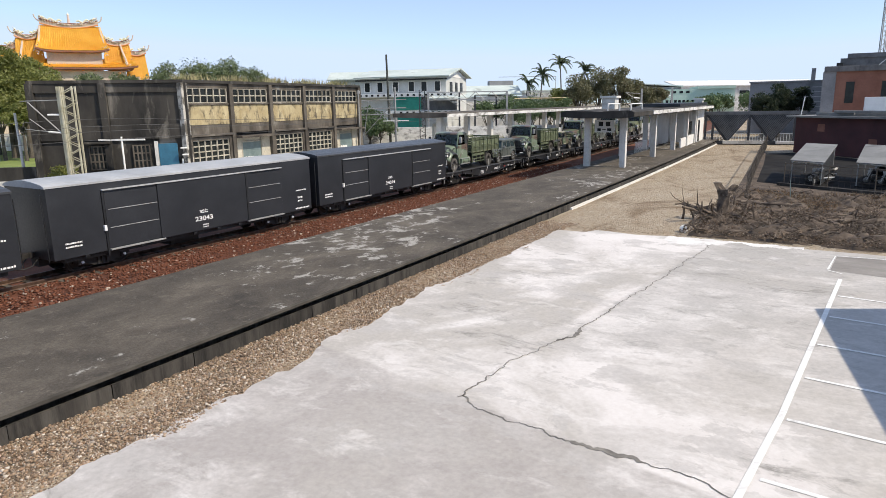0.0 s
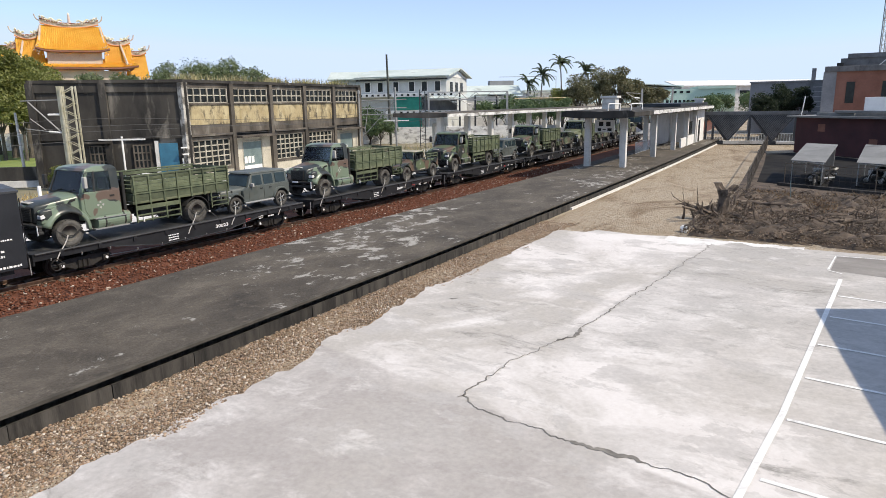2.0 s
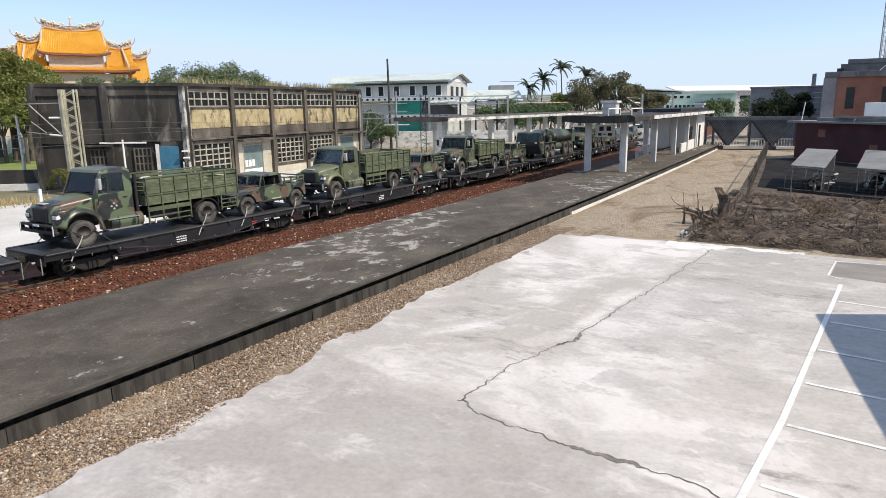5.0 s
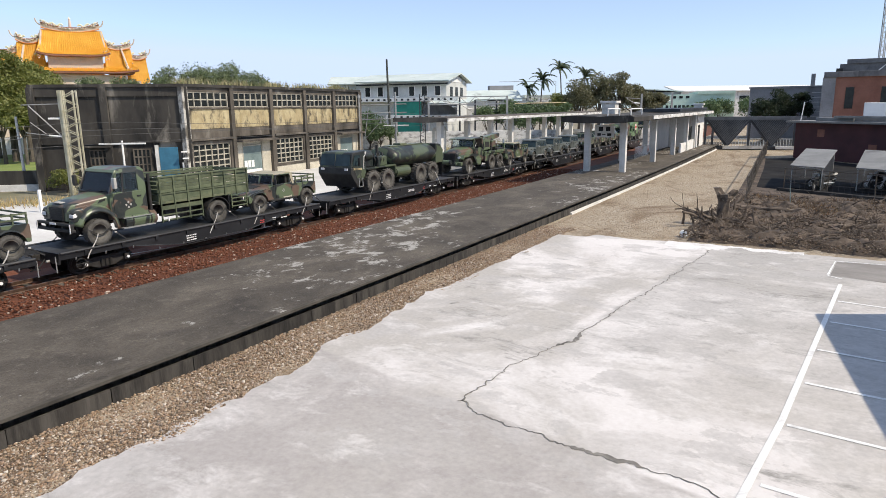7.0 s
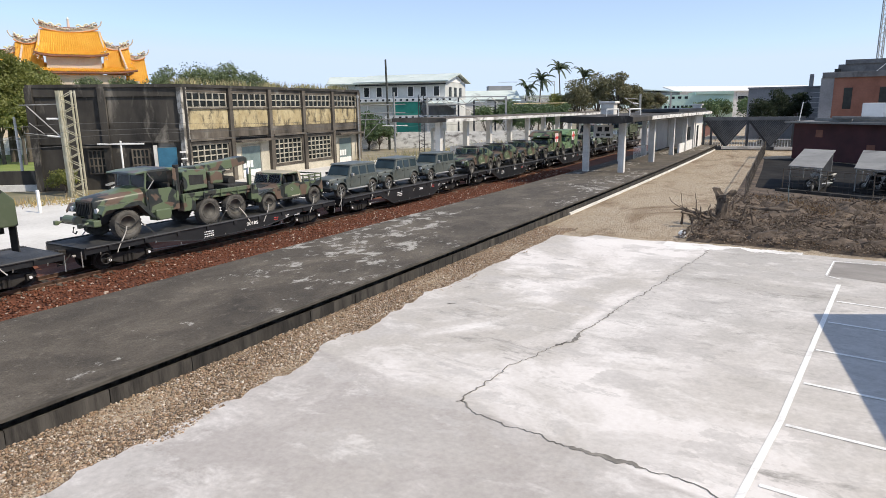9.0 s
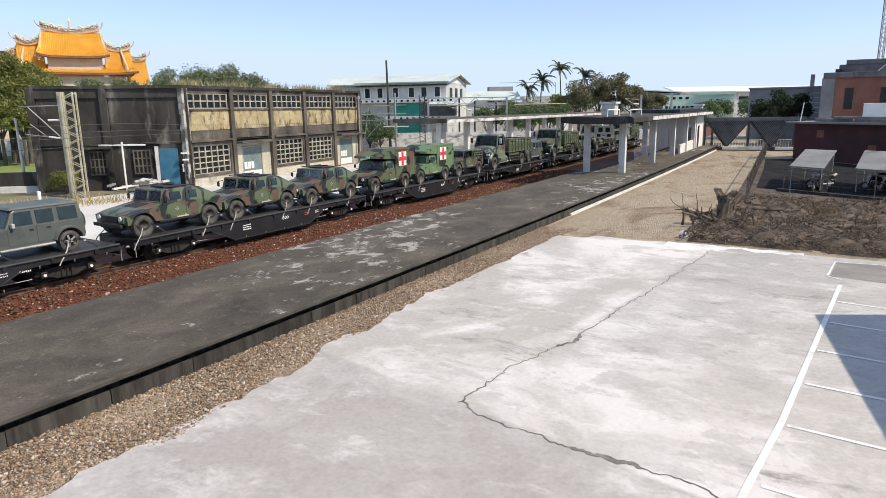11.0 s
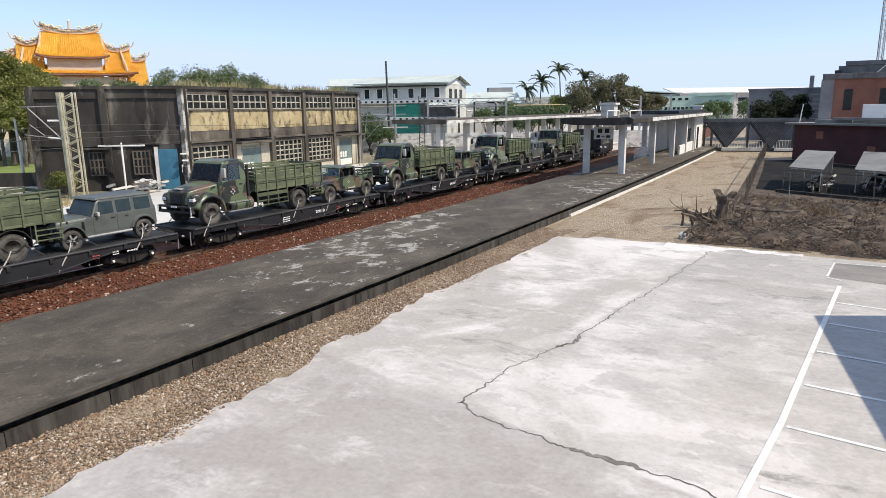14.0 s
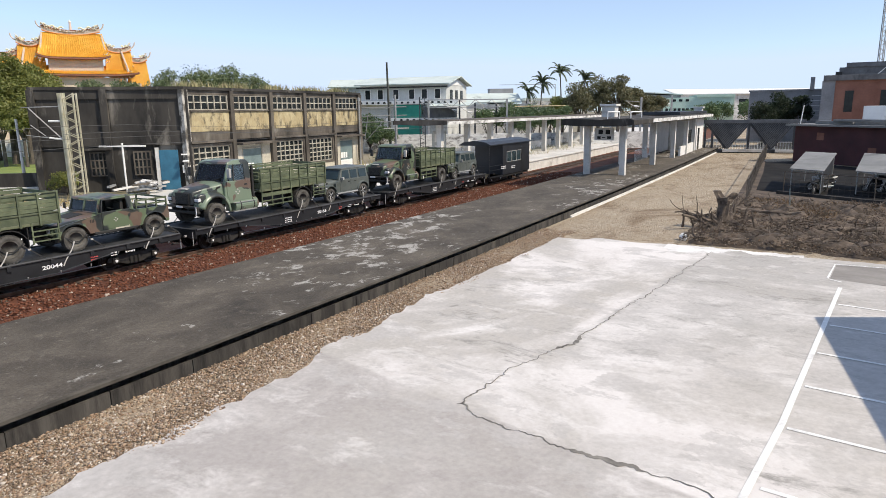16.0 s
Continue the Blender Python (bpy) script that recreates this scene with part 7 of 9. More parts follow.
def boxcar(number, roof_mat, label):
    w = thing("boxcar", label, "boxcar", group="black covered wagons of the train")
    L, h0, h1 = 13.4, 0.52, 3.16
    bm = B()
    box(bm, -1.35, 1.35, 0, L, h0, h1, 0.015)
    part("body", bm, M_BOX, w)
    bm = B()
    prof = [(-1.38, h1 - 0.05), (-1.38, h1 + 0.02), (-1.1, h1 + 0.1), (-0.5, h1 + 0.18), (0, h1 + 0.21), (0.5, h1 + 0.18), (1.1, h1 + 0.1), (1.38, h1 + 0.02), (1.38, h1 - 0.05)]
    a = [bm.verts.new((x, -0.03, z)) for x, z in prof]
    b = [bm.verts.new((x, L + 0.03, z)) for x, z in prof]
    for i in range(len(prof) - 1):
        bm.faces.new((a[i], a[i + 1], b[i + 1], b[i]))
    bm.faces.new(a)
    bm.faces.new(b)
    bm.faces.new((a[0], b[0], b[-1], a[-1]))
    bmesh.ops.recalc_face_normals(bm, faces=bm.faces[:])
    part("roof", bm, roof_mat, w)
    for side in (1, -1):
        x = 1.35 * side

        def sb(y0, y1, z0, z1, d, bm=None):
            return box(bm or B(), min(x, x + side * d), max(x, x + side * d), y0, y1, z0, z1, 0.006)
        door = part("sliding_door", sb(4.35, 9.05, h0 + 0.06, h1 - 0.35, 0.07), M_BOX, w)
        part("door_edge", sb(8.97, 9.07, h0 + 0.04, h1 - 0.3, 0.1), M_BLACK, door)
        for r0, r1 in ((2.1, 4.4), (9.05, 11.3)):
            part("side_panel", sb(r0, r1, h0 + 0.1, h1 - 0.42, 0.025), M_BOX, w)
            for zz in (h0 + 0.85, h0 + 1.55):
                # steel grey on the ribs paints in the highlight along their edges
                part("lit_panel_rib", sb(r0 + 0.1, r1 - 0.1, zz, zz + 0.03, 0.05), M_STEEL, w)
        # pale rail colour stands for the bright line of light on it
        part("lit_door_rail", sb(2.0, 11.3, h1 - 0.34, h1 - 0.29, 0.12), M_SUNLITGREY, w)
        part("bottom_rail", sb(2.1, 4.5, h0 + 0.0, h0 + 0.06, 0.1), M_STEEL, w)
        part("bottom_rail", sb(8.95, 11.3, h0 + 0.0, h0 + 0.06, 0.1), M_STEEL, w)
        part("latch_bar", sb(2.0, 2.08, h0 - 0.2, h1 - 0.3, 0.05), M_BLACK, w)
        part("latch_handle", sb(1.95, 2.05, h0 + 0.78, h0 + 1.0, 0.09), M_MARK, w, "pale latch handle")
        bm = B()
        for yy in (1.1, 3.4, 5.9, 7.2, 8.4, 10.7):
            sb(yy, yy + 0.16, h0 - 0.08, h0 + 0.02, 0.05, bm)
        tagged(part("lashing_hook", bm, M_BLACK, w), kind="stuff")
        if side > 0:
            lettering("35C", 0.22, x + 0.075, 6.5, 1.33, M_MARK, w)
            lettering(number, 0.32, x + 0.075, 6.5, 1.0, M_MARK, w)
            tagged(part("stencil", bars(bars(B(), x + 0.006, 0.45, 0.9, 0.62, 0.26, 2, 6, 3), x + 0.075, 6.4, 0.68, 0.3, 0.2, 2, 3, 5), M_MARK, w), kind="stuff")
            tagged(part("stencil", bars(bars(bars(B(), x + 0.006, 12.3, 1.55, 0.75, 0.12, 1, 5, 7), x + 0.006, 12.4, 1.0, 0.35, 0.35, 2, 2, 8), x + 0.006, 12.2, 0.62, 1.0, 0.16, 1, 5, 9), M_MARK, w), kind="stuff")
    bm = B()
    box(bm, -1.2, 1.2, 0.4, L - 0.4, 0.36, h0 + 0.02)
    box(bm, -0.25, 0.25, 0, L, 0.2, 0.5)
    box(bm, -0.5, 0.3, 5.5, 7.0, -0.05, 0.4, 0.05)
    part("underframe", bm, M_BOGIE, w)
    for y in (0.0, L):
        d = -0.1 if y == 0 else 0.1
        for x in (-1.2, 1.2):
            part("end_handrail", cyl(B(), (x, y + d, 0.5), (x, y + d, 2.9), 0.02, 6), M_BLACK, w)
    for y in (2.0, L - 2.0):
        bogie(w, y)
    coupler(w, 0, -1.1)
    coupler(w, L, 1.1)
    return w


def flatcar(L, number, belly, label):
    """A flat wagon: deck, fishbelly side sills, stake pockets, bogies."""
    w = thing("flat_wagon", label, "flat wagon", group="black flat wagons of the train")
    z1 = DECK
    part("deck", box(B(), -1.28, 1.28, 0, L, z1 - 0.07, z1, 0.01), M_DECK, w)
    low = z1 - (0.84 if belly else 0.56)
    for s in (1, -1):
        x = 1.3 * s
        a, b = (3.6, 4.9) if belly else (3.0, 5.2)
        bm = prism(B(), [(0, z1 + 0.02), (0, z1 - 0.24), (a, z1 - 0.24), (b, low), (L - b, low), (L - a, z1 - 0.24), (L, z1 - 0.24), (L, z1 + 0.02)], min(x, x - s * 0.07), max(x, x - s * 0.07))
        part("side_sill", bm, M_BLACK, w)
        part("top_rail", cyl(B(), (x + s * 0.02, 0.05, z1 + 0.0), (x + s * 0.02, L - 0.05, z1 + 0.0), 0.045, 8), M_DECK, w)
        bm = B()
        n = 12
        for i in range(n):
            y = 0.6 + (L - 1.2) * i / (n - 1)
            zz = z1 - 0.24 if y < a or y > L - a else low + 0.04
            cyl(bm, (x + s * 0.0, y, zz - 0.07), (x + s * 0.03, y, zz + 0.02), 0.022, 6)
        tagged(part("lashing_hook", bm, M_STEEL, w), kind="stuff")
        for i in range(9):
            y = 1.0 + (L - 2.0) * i / 8
            part("stake_pocket", box(B(), min(x, x + s * 0.06), max(x, x + s * 0.06), y - 0.07, y + 0.07, z1 - 0.2, z1 - 0.03, 0.01), M_BLACK, w)
        part("sill_flange", prism(B(), [(a, z1 - 0.24), (b, low), (L - b, low), (L - a, z1 - 0.24), (L - a, z1 - 0.27), (L - b, low - 0.03), (b, low - 0.03), (a, z1 - 0.27)], min(x + s * 0.03, x - s * 0.1), max(x + s * 0.03, x - s * 0.1)), M_DECK, w)
        if s > 0:
            xx = x + 0.004
            bm = B()
            bars(bm, xx, 5.4, z1 - 0.5, 0.5, 0.3, 3, 3, 3)
            bars(bm, xx, 10.4, z1 - 0.36, 0.25, 0.18, 2, 2, 4)
            bars(bm, xx, 11.0, z1 - 0.34, 0.4, 0.12, 1, 3, 6)
            tagged(part("stencil", bm, M_MARK, w), kind="stuff")
            tagged(part("stencil", bars(B(), xx, 9.6, z1 - 0.38, 0.3, 0.2, 2, 2, 8), M_REDMARK, w, "red stencilled mark"), kind="stuff")
            lettering(number, 0.24, xx, 8.2, z1 - 0.37, M_MARK, w)
    for y in (0.0, L):
        d = 0.06 if y == 0 else -0.06
        bm = box(B(), -1.28, 1.28, min(y, y + d), max(y, y + d), z1 - 0.4, z1 + 0.01, 0.01)
        part("end_beam", bm, M_BLACK, w)
        for x in (0.75, -0.75):
            part("lamp_socket", cyl(B(), (x, y - d, z1 - 0.3), (x, y - 3 * d, z1 - 0.3), 0.05, 8), M_STEEL, w)
        for x in (1.18, -1.18):
            part("end_step", cyl(B(), (x, y - d, z1 - 0.7), (x, y - d, z1 - 0.1), 0.02, 6), M_STEEL, w)
    bm = B()
    box(bm, -0.3, 0.3, 0.1, L - 0.1, z1 - 0.45, z1 - 0.08)
    for i in range(7):
        y = 1 + (L - 2) * i / 6
        box(bm, -1.2, 1.2, y - 0.05, y + 0.05, z1 - 0.25, z1 - 0.08)
    box(bm, -0.9, 0.2, L / 2 - 0.7, L / 2 + 0.6, z1 - 0.9, z1 - 0.4, 0.05)
    part("underframe", bm, M_BOGIE, w)
    wheel = [(1.36, 0.75 + 0.2 * math.cos(i * math.tau / 14), z1 - 0.5 + 0.2 * math.sin(i * math.tau / 14)) for i in range(15)]
    part("brake_wheel", tube(tube(B(), wheel, 0.018), [(1.36, 0.55, z1 - 0.5), (1.36, 0.95, z1 - 0.5)], 0.014), M_BOGIE, w, "dark iron hand brake wheel")
    part("brake_rod", tube(B(), [(0.95, 3.0, z1 - 0.62), (0.95, 5.2, z1 - 0.72), (0.95, L - 3.2, z1 - 0.72)], 0.02), M_STEEL, w)
    for y in (1.95, L - 1.95):
        bogie(w, y)
    coupler(w, 0, -1.1)
    coupler(w, L, 1.1)
    return w


def cut_side(y0, y1, z, top, arches, n=10):
    """A side outline with a flat foot, round openings over the wheels and the given top, rear to front."""
    pts = [(y0, z)]
    for cy, cz, r in sorted(arches):
        a0 = math.asin((z - cz) / r)
        pts += [(cy - r * math.cos(a0 + (math.pi - 2 * a0) * i / n), cz + r * math.sin(a0 + (math.pi - 2 * a0) * i / n)) for i in range(n + 1)]
    return pts + [(y1, z)] + list(top)


def flare(bm, s, cy, cz, section, a0, a1, n=16):
    """A wheel arch rim: a section of (x, radius) points swept round the wheel."""
    rows = []
    for i in range(n + 1):
        a = radians(a0 + (a1 - a0) * i / n)
        rows.append([bm.verts.new((s * x, cy - r * math.cos(a), cz + r * math.sin(a))) for x, r in section])
    fs = []
    for p, q in zip(rows, rows[1:]):
        for k in range(len(section)):
            m = (k + 1) % len(section)
            fs.append(bm.faces.new((p[k], p[m], q[m], q[k])))
    fs += [bm.faces.new(rows[0]), bm.faces.new(rows[-1])]
    bmesh.ops.recalc_face_normals(bm, faces=fs)
    return bm


def bonnet(bm, stations):
    """A smooth bonnet through stations (y, half width, foot, shoulder, crown), with closed ends."""
    rows = []
    for y, w, z0, z1, z2 in stations:
        half = [(w, z0), (w, z1 - 0.1), (w * 0.985, z1 - 0.03), (w * 0.93, z1 + 0.01), (w * 0.8, z1 + (z2 - z1) * 0.5), (w * 0.4, z1 + (z2 - z1) * 0.95)]
        rows.append([(x, y, zz) for x, zz in half] + [(0, y, z2)] + [(-x, y, zz) for x, zz in half[::-1]])
    grid = [[bm.verts.new(p) for p in r] for r in rows]
    fs = []
    for a, b in zip(grid, grid[1:]):
        for k in range(len(a) - 1):
            fs.append(bm.faces.new((a[k], a[k + 1], b[k + 1], b[k])))
    for r in (rows[0], rows[-1]):
        fs.append(bm.faces.new([bm.verts.new(p) for p in r]))
    bmesh.ops.recalc_face_normals(bm, faces=fs)
    return bm


def seat(parent, x, y, z, w=0.5):
    part("seat", box(box(B(), x - w / 2, x + w / 2, y, y + 0.5, z, z + 0.16, 0.04), x - w / 2, x + w / 2, y + 0.42, y + 0.56, z + 0.1, z + 0.72, 0.04), M_DARKTRIM, parent, "dark padded seat")


def steering_wheel(parent, x, y, z):
    pts = [(x + 0.2 * math.cos(i * math.tau / 14), y + 0.09 * math.sin(i * math.tau / 14), z + 0.17 * math.sin(i * math.tau / 14)) for i in range(15)]
    part("steering_wheel", tube(B(), pts, 0.018, 5), M_DARKTRIM, parent)


def tyre_set(parent, y, r, x_out, wide, dusty=True, z0=0.0, blocks=0, alloy=False):
    """A pair of wheels: tyre with tread blocks, dished rim with hand holes, hub and nuts."""
    for s in (1, -1):
        c = (x_out - wide / 2) * s
        h = wide / 2
        cz = z0 + r
        rubber = M_TYREDUST if dusty else M_TYRE
        bm = ring(B(), [(-h * 0.75, r * 0.6), (-h * 0.98, r * 0.68), (-h, r * 0.8), (-h * 0.9, r * 0.92), (-h * 0.7, r * 0.97), (h * 0.7, r * 0.97), (h * 0.9, r * 0.92), (h, r * 0.8), (h * 0.98, r * 0.68), (h * 0.75, r * 0.6)], c, y, cz, 30)
        t = part("wheel", bm, rubber, parent, smooth=True)
        n = blocks or 26
        bm = B()
        big = 0.045 if blocks else 0.006
        for i in range(n):
            for k, off in ((-1, 0.0), (1, 0.5)):
                m = pose(c, y, cz) @ Matrix.Rotation((i + off) * math.tau / n, 4, "X")
                x0, x1 = (0.06 * h, 0.98 * h) if k > 0 else (-0.98 * h, -0.06 * h)
                box(bm, x0, x1, -0.3 * math.tau * r / n, 0.3 * math.tau * r / n, r * 0.93, r * 0.965 + big, 0.0, m)
        tagged(part("tread", bm, rubber, t), kind="stuff")
        k = s * h
        metal = M_STEEL if alloy else M_RIM
        dish = ring(B(), [(k * 0.78, r * 0.62), (k * 0.86, r * 0.6), (k * 0.8, r * 0.56), (k * 0.15, r * 0.52), (k * 0.12, r * 0.3), (k * 0.35, r * 0.2)], c, y, cz, 24)
        rim = part("rim", dish, M_DARKTRIM if alloy else metal, t, "dark dished wheel rim", True)
        bm = B()
        if alloy:
            for i in range(5):
                m = pose(c, y, cz) @ Matrix.Rotation((i + 0.25) * math.tau / 5, 4, "X")
                box(bm, min(k * 0.62, k * 0.84), max(k * 0.62, k * 0.84), -r * 0.09, r * 0.09, r * 0.1, r * 0.59, 0.0, m)
            part("spoke", bm, metal, rim, "silver alloy spokes")
        else:
            for i in range(8):
                a = (i + 0.5) * math.tau / 8
                p = (c + k * 0.12, y + r * 0.41 * math.cos(a), cz + r * 0.41 * math.sin(a))
                cyl(bm, p, (p[0] + s * 0.03, p[1], p[2]), r * 0.06, 8)
            part("rim_opening", bm, M_DARKTRIM, rim)
        part("hub", cyl(B(), (c + k * 0.1, y, cz), (c + k * 0.75, y, cz), r * 0.19, 12, r * 0.13), metal, rim)
        bm = B()
        for i in range(8):
            a = i * math.tau / 8
            p = (c + k * 0.2, y + r * 0.27 * math.cos(a), cz + r * 0.27 * math.sin(a))
            cyl(bm, p, (p[0] + s * 0.05, p[1], p[2]), 0.02, 6)
        part("wheel_nut", bm, M_DARKTRIM, t)


def straps(parent, wheels):
    """Lashings of each wheel (y, radius, outer face): a dark band over the tyre, a pale tail down to the sill, a dark one to the deck with its ratchet."""
    for y, r, x, lean in wheels:
        for s in (1, -1):
            def web(name, pts, w, mat, label):
                bm = B()
                prev = None
                for i, p in enumerate(pts):
                    p = Vector(p)
                    d = (Vector(pts[min(i + 1, len(pts) - 1)]) - Vector(pts[max(i - 1, 0)])).normalized()
                    u = d.cross(Vector((1, 0, 0))).normalized() * w
                    cur = [bm.verts.new((s * q.x, q.y, q.z)) for q in (p + u, p - u, p - u + Vector((0.014, 0, 0)), p + u + Vector((0.014, 0, 0)))]
                    if prev:
                        for k in range(4):
                            bm.faces.new((prev[k], prev[(k + 1) % 4], cur[(k + 1) % 4], cur[k]))
                    prev = cur
                bmesh.ops.recalc_face_normals(bm, faces=bm.faces[:])
                return part(name, bm, mat, parent, label)
            f = x + 0.02
            web("tyre_band", [(f - 0.05, y - 0.9 * r, 1.3 * r), (f, y - 0.72 * r, 1.18 * r), (f + 0.01, y - 0.1, 0.84 * r), (f + 0.01, y + 0.1, 0.84 * r), (f, y + 0.74 * r, 1.2 * r), (f - 0.05, y + 0.9 * r, 1.32 * r)], 0.02, M_DARKTRIM, "dark webbing band over the tyre")
            dy = 0.62 * lean
            tail = [(f + 0.02, y + 0.12 * lean, 0.92 * r)]
            for i in range(1, 7):
                q = i / 6
                tail.append((f + (1.33 - f) * min(1, q * 1.7) + 0.01, y + 0.12 * lean + dy * q + 0.03 * math.sin(q * 7), 0.92 * r + (-0.36 - 0.92 * r) * q))
            web("lashing_strap", tail, 0.02, M_STRAP, "pale webbing lashing strap")
            d0, d1 = Vector((f, y - 0.74 * r * lean, 1.15 * r)), Vector((min(f + 0.05, 1.22), y - (0.84 * r + 0.62) * lean, 0.03))
            web("deck_strap", [d0.lerp(d1, i / 4) for i in range(5)], 0.022, M_DARKTRIM, "dark webbing strap")
            q = d0.lerp(d1, 0.3)
            part("ratchet", box(B(), min(s * q.x, s * (q.x + 0.05)), max(s * q.x, s * (q.x + 0.05)), q.y - 0.05, q.y + 0.05, q.z - 0.03, q.z + 0.03, 0.01), M_STRAP, parent, "pale strap ratchet")


def cargo_truck(paint, label, load=False):
    """A bonneted cargo truck with a slatted bed. Origin under the front axle; it faces -y."""
    v = thing("cargo_truck", label, "cargo truck", group="cargo trucks on the train")
    R, W = 0.51, 1.18
    bm = B()
    for x in (-0.42, 0.42):
        box(bm, x - 0.05, x + 0.05, -1.0, 7.3, 0.72, 0.98)
    for y in (0.0, 5.6):
        cyl(bm, (-0.95, y, R), (0.95, y, R), 0.09, 8)
        ring(bm, [(-0.25, 0.1), (-0.12, 0.22), (0.12, 0.22), (0.25, 0.1)], 0, y, R, 12)
    for y in (1.2, 3.0, 4.6, 6.9):
        box(bm, -0.42, 0.42, y - 0.06, y + 0.06, 0.76, 0.94)
    box(bm, -0.7, 0.7, -0.6, 0.6, 0.75, 1.3)
    box(bm, 0.5, 1.0, 3.0, 4.4, 0.62, 1.1, 0.04)
    part("chassis", bm, M_DARKTRIM, v)
    hood = part("hood", bonnet(B(), [(-0.88, 0.66, 1.0, 1.5, 1.56), (-0.8, 0.7, 1.0, 1.58, 1.64), (-0.3, 0.76, 1.1, 1.66, 1.74), (0.3, 0.86, 1.2, 1.75, 1.84), (0.64, 0.93, 1.2, 1.8, 1.9)]), paint, v, "", True)
    bm = B()
    box(bm, -0.46, 0.46, -0.92, -0.86, 1.0, 1.5, 0.02)
    for i in range(7):
        box(bm, -0.44, 0.44, -0.94, -0.91, 1.03 + i * 0.066, 1.06 + i * 0.066)
    part("grille", bm, M_DARKTRIM, hood)
    part("hood_plate", box(B(), -0.22, 0.22, -0.86, -0.62, 1.63, 1.68, 0.02), M_STRAP, hood, "pale plate on the bonnet")
    cab = part("cab", prism(B(), [(0.6, 0.86), (0.6, 1.86), (0.72, 1.9), (2.1, 1.9), (2.18, 1.86), (2.18, 0.86)], -1.08, 1.08, 0.02, 0.04), paint, v)
    part("roof", prism(B(), [(0.9, 2.66), (1.0, 2.76), (1.3, 2.82), (2.06, 2.82), (2.18, 2.7), (2.18, 2.6), (1.0, 2.62)], -1.0, 1.0, 0.06, 0.03), paint, cab)
    bm = box(B(), -1.0, 1.0, 2.1, 2.17, 1.86, 2.7)
    part("cab_back", bm, paint, cab)
    part("windscreen", slab(B(), [(-0.98, 0.65, 1.9), (0.98, 0.65, 1.9), (0.92, 0.96, 2.66), (-0.92, 0.96, 2.66)], 0.012), M_CLEAR, cab)
    part("windscreen_seal", tube(B(), [(-0.97, 0.63, 1.9), (0.97, 0.63, 1.9), (0.91, 0.945, 2.65), (-0.91, 0.945, 2.65), (-0.97, 0.63, 1.9)], 0.028, 6), M_DARKTRIM, cab)
    part("wiper", tube(tube(B(), [(-0.7, 0.61, 1.9), (-0.1, 0.64, 2.02)], 0.014), [(0.1, 0.61, 1.9), (0.7, 0.64, 2.02)], 0.014), M_DARKTRIM, cab)
    part("dashboard", box(B(), -0.98, 0.98, 0.7, 1.0, 1.8, 1.96, 0.03), M_DARKTRIM, cab)
    seat(cab, -0.5, 1.4, 1.62, 0.55)
    seat(cab, 0.5, 1.4, 1.62, 0.55)
    steering_wheel(cab, -0.5, 1.12, 2.02)
    for s in (1, -1):
        x = 1.07 * s
        part("pillar", slab(B(), [(1.04 * s, 0.6, 1.88), (1.04 * s, 0.74, 1.88), (0.97 * s, 1.06, 2.68), (0.97 * s, 0.93, 2.68)], -0.06 * s), paint, cab)
        part("rear_quarter", slab(B(), [(1.06 * s, 1.84, 1.88), (1.06 * s, 2.17, 1.88), (0.99 * s, 2.17, 2.7), (0.99 * s, 1.84, 2.7)], -0.05 * s), paint, cab)
        door = part("door", panel(B(), s, x, [(0.86, 0.98), (1.95, 0.98), (1.95, 1.87), (0.72, 1.87), (0.72, 1.25)], 0.02), paint, cab)
        part("side_window", slab(B(), [(1.04 * s, 0.72, 1.9), (1.04 * s, 1.86, 1.9), (0.98 * s, 1.86, 2.64), (0.98 * s, 1.04, 2.64)], -0.008 * s), M_CLEAR, cab)
        part("window_divider", slab(B(), [(1.05 * s, 1.14, 1.88), (1.05 * s, 1.2, 1.88), (0.985 * s, 1.28, 2.66), (0.985 * s, 1.22, 2.66)], -0.03 * s), M_DARKTRIM, cab)
        part("door_handle", box(B(), min(x, x + s * 0.05), max(x, x + s * 0.05), 1.72, 1.9, 1.66, 1.71), M_DARKTRIM, door)
        fen = flare(B(), s, 0.02, R + 0.05, [(0.7, 0.99), (0.92, 0.95), (1.08, 0.87), (1.17, 0.78), (1.18, 0.7), (1.14, 0.69), (0.9, 0.84), (0.7, 0.86)], 18, 184, 18)
        part("fender", fen, paint, v, "", True)
        part("fender_apron", prism(B(), [(-0.86, 1.0), (-0.87, 1.36), (-0.6, 1.5), (0.6, 1.6), (0.62, 1.2), (0.4, 1.3), (-0.4, 1.3), (-0.62, 1.0)], min(0.6 * s, 0.86 * s), max(0.6 * s, 0.86 * s), 0.0, 0.02), paint, v)
        part("nose_corner", bonnet(B(), [(-0.86, 0.14, 0.98, 1.36, 1.4), (-0.76, 0.19, 1.0, 1.42, 1.46), (-0.5, 0.22, 1.2, 1.44, 1.48)]), paint, v, "", True).matrix_basis = pose(0.86 * s, 0, 0)
        part("wheel_well", prism(B(), [(-0.7, 0.7), (-0.66, 1.0), (-0.4, 1.25), (0.0, 1.34), (0.4, 1.25), (0.66, 1.0), (0.72, 0.7)], min(0.45 * s, 0.8 * s), max(0.45 * s, 0.8 * s)), M_DARKTRIM, v, "dark wheel arch lining")
        part("hood_vent", panel(B(), s, 0.885 * s, [(0.2, 1.58), (0.56, 1.64), (0.56, 1.72), (0.3, 1.68)], 0.015), M_DARKTRIM, hood)
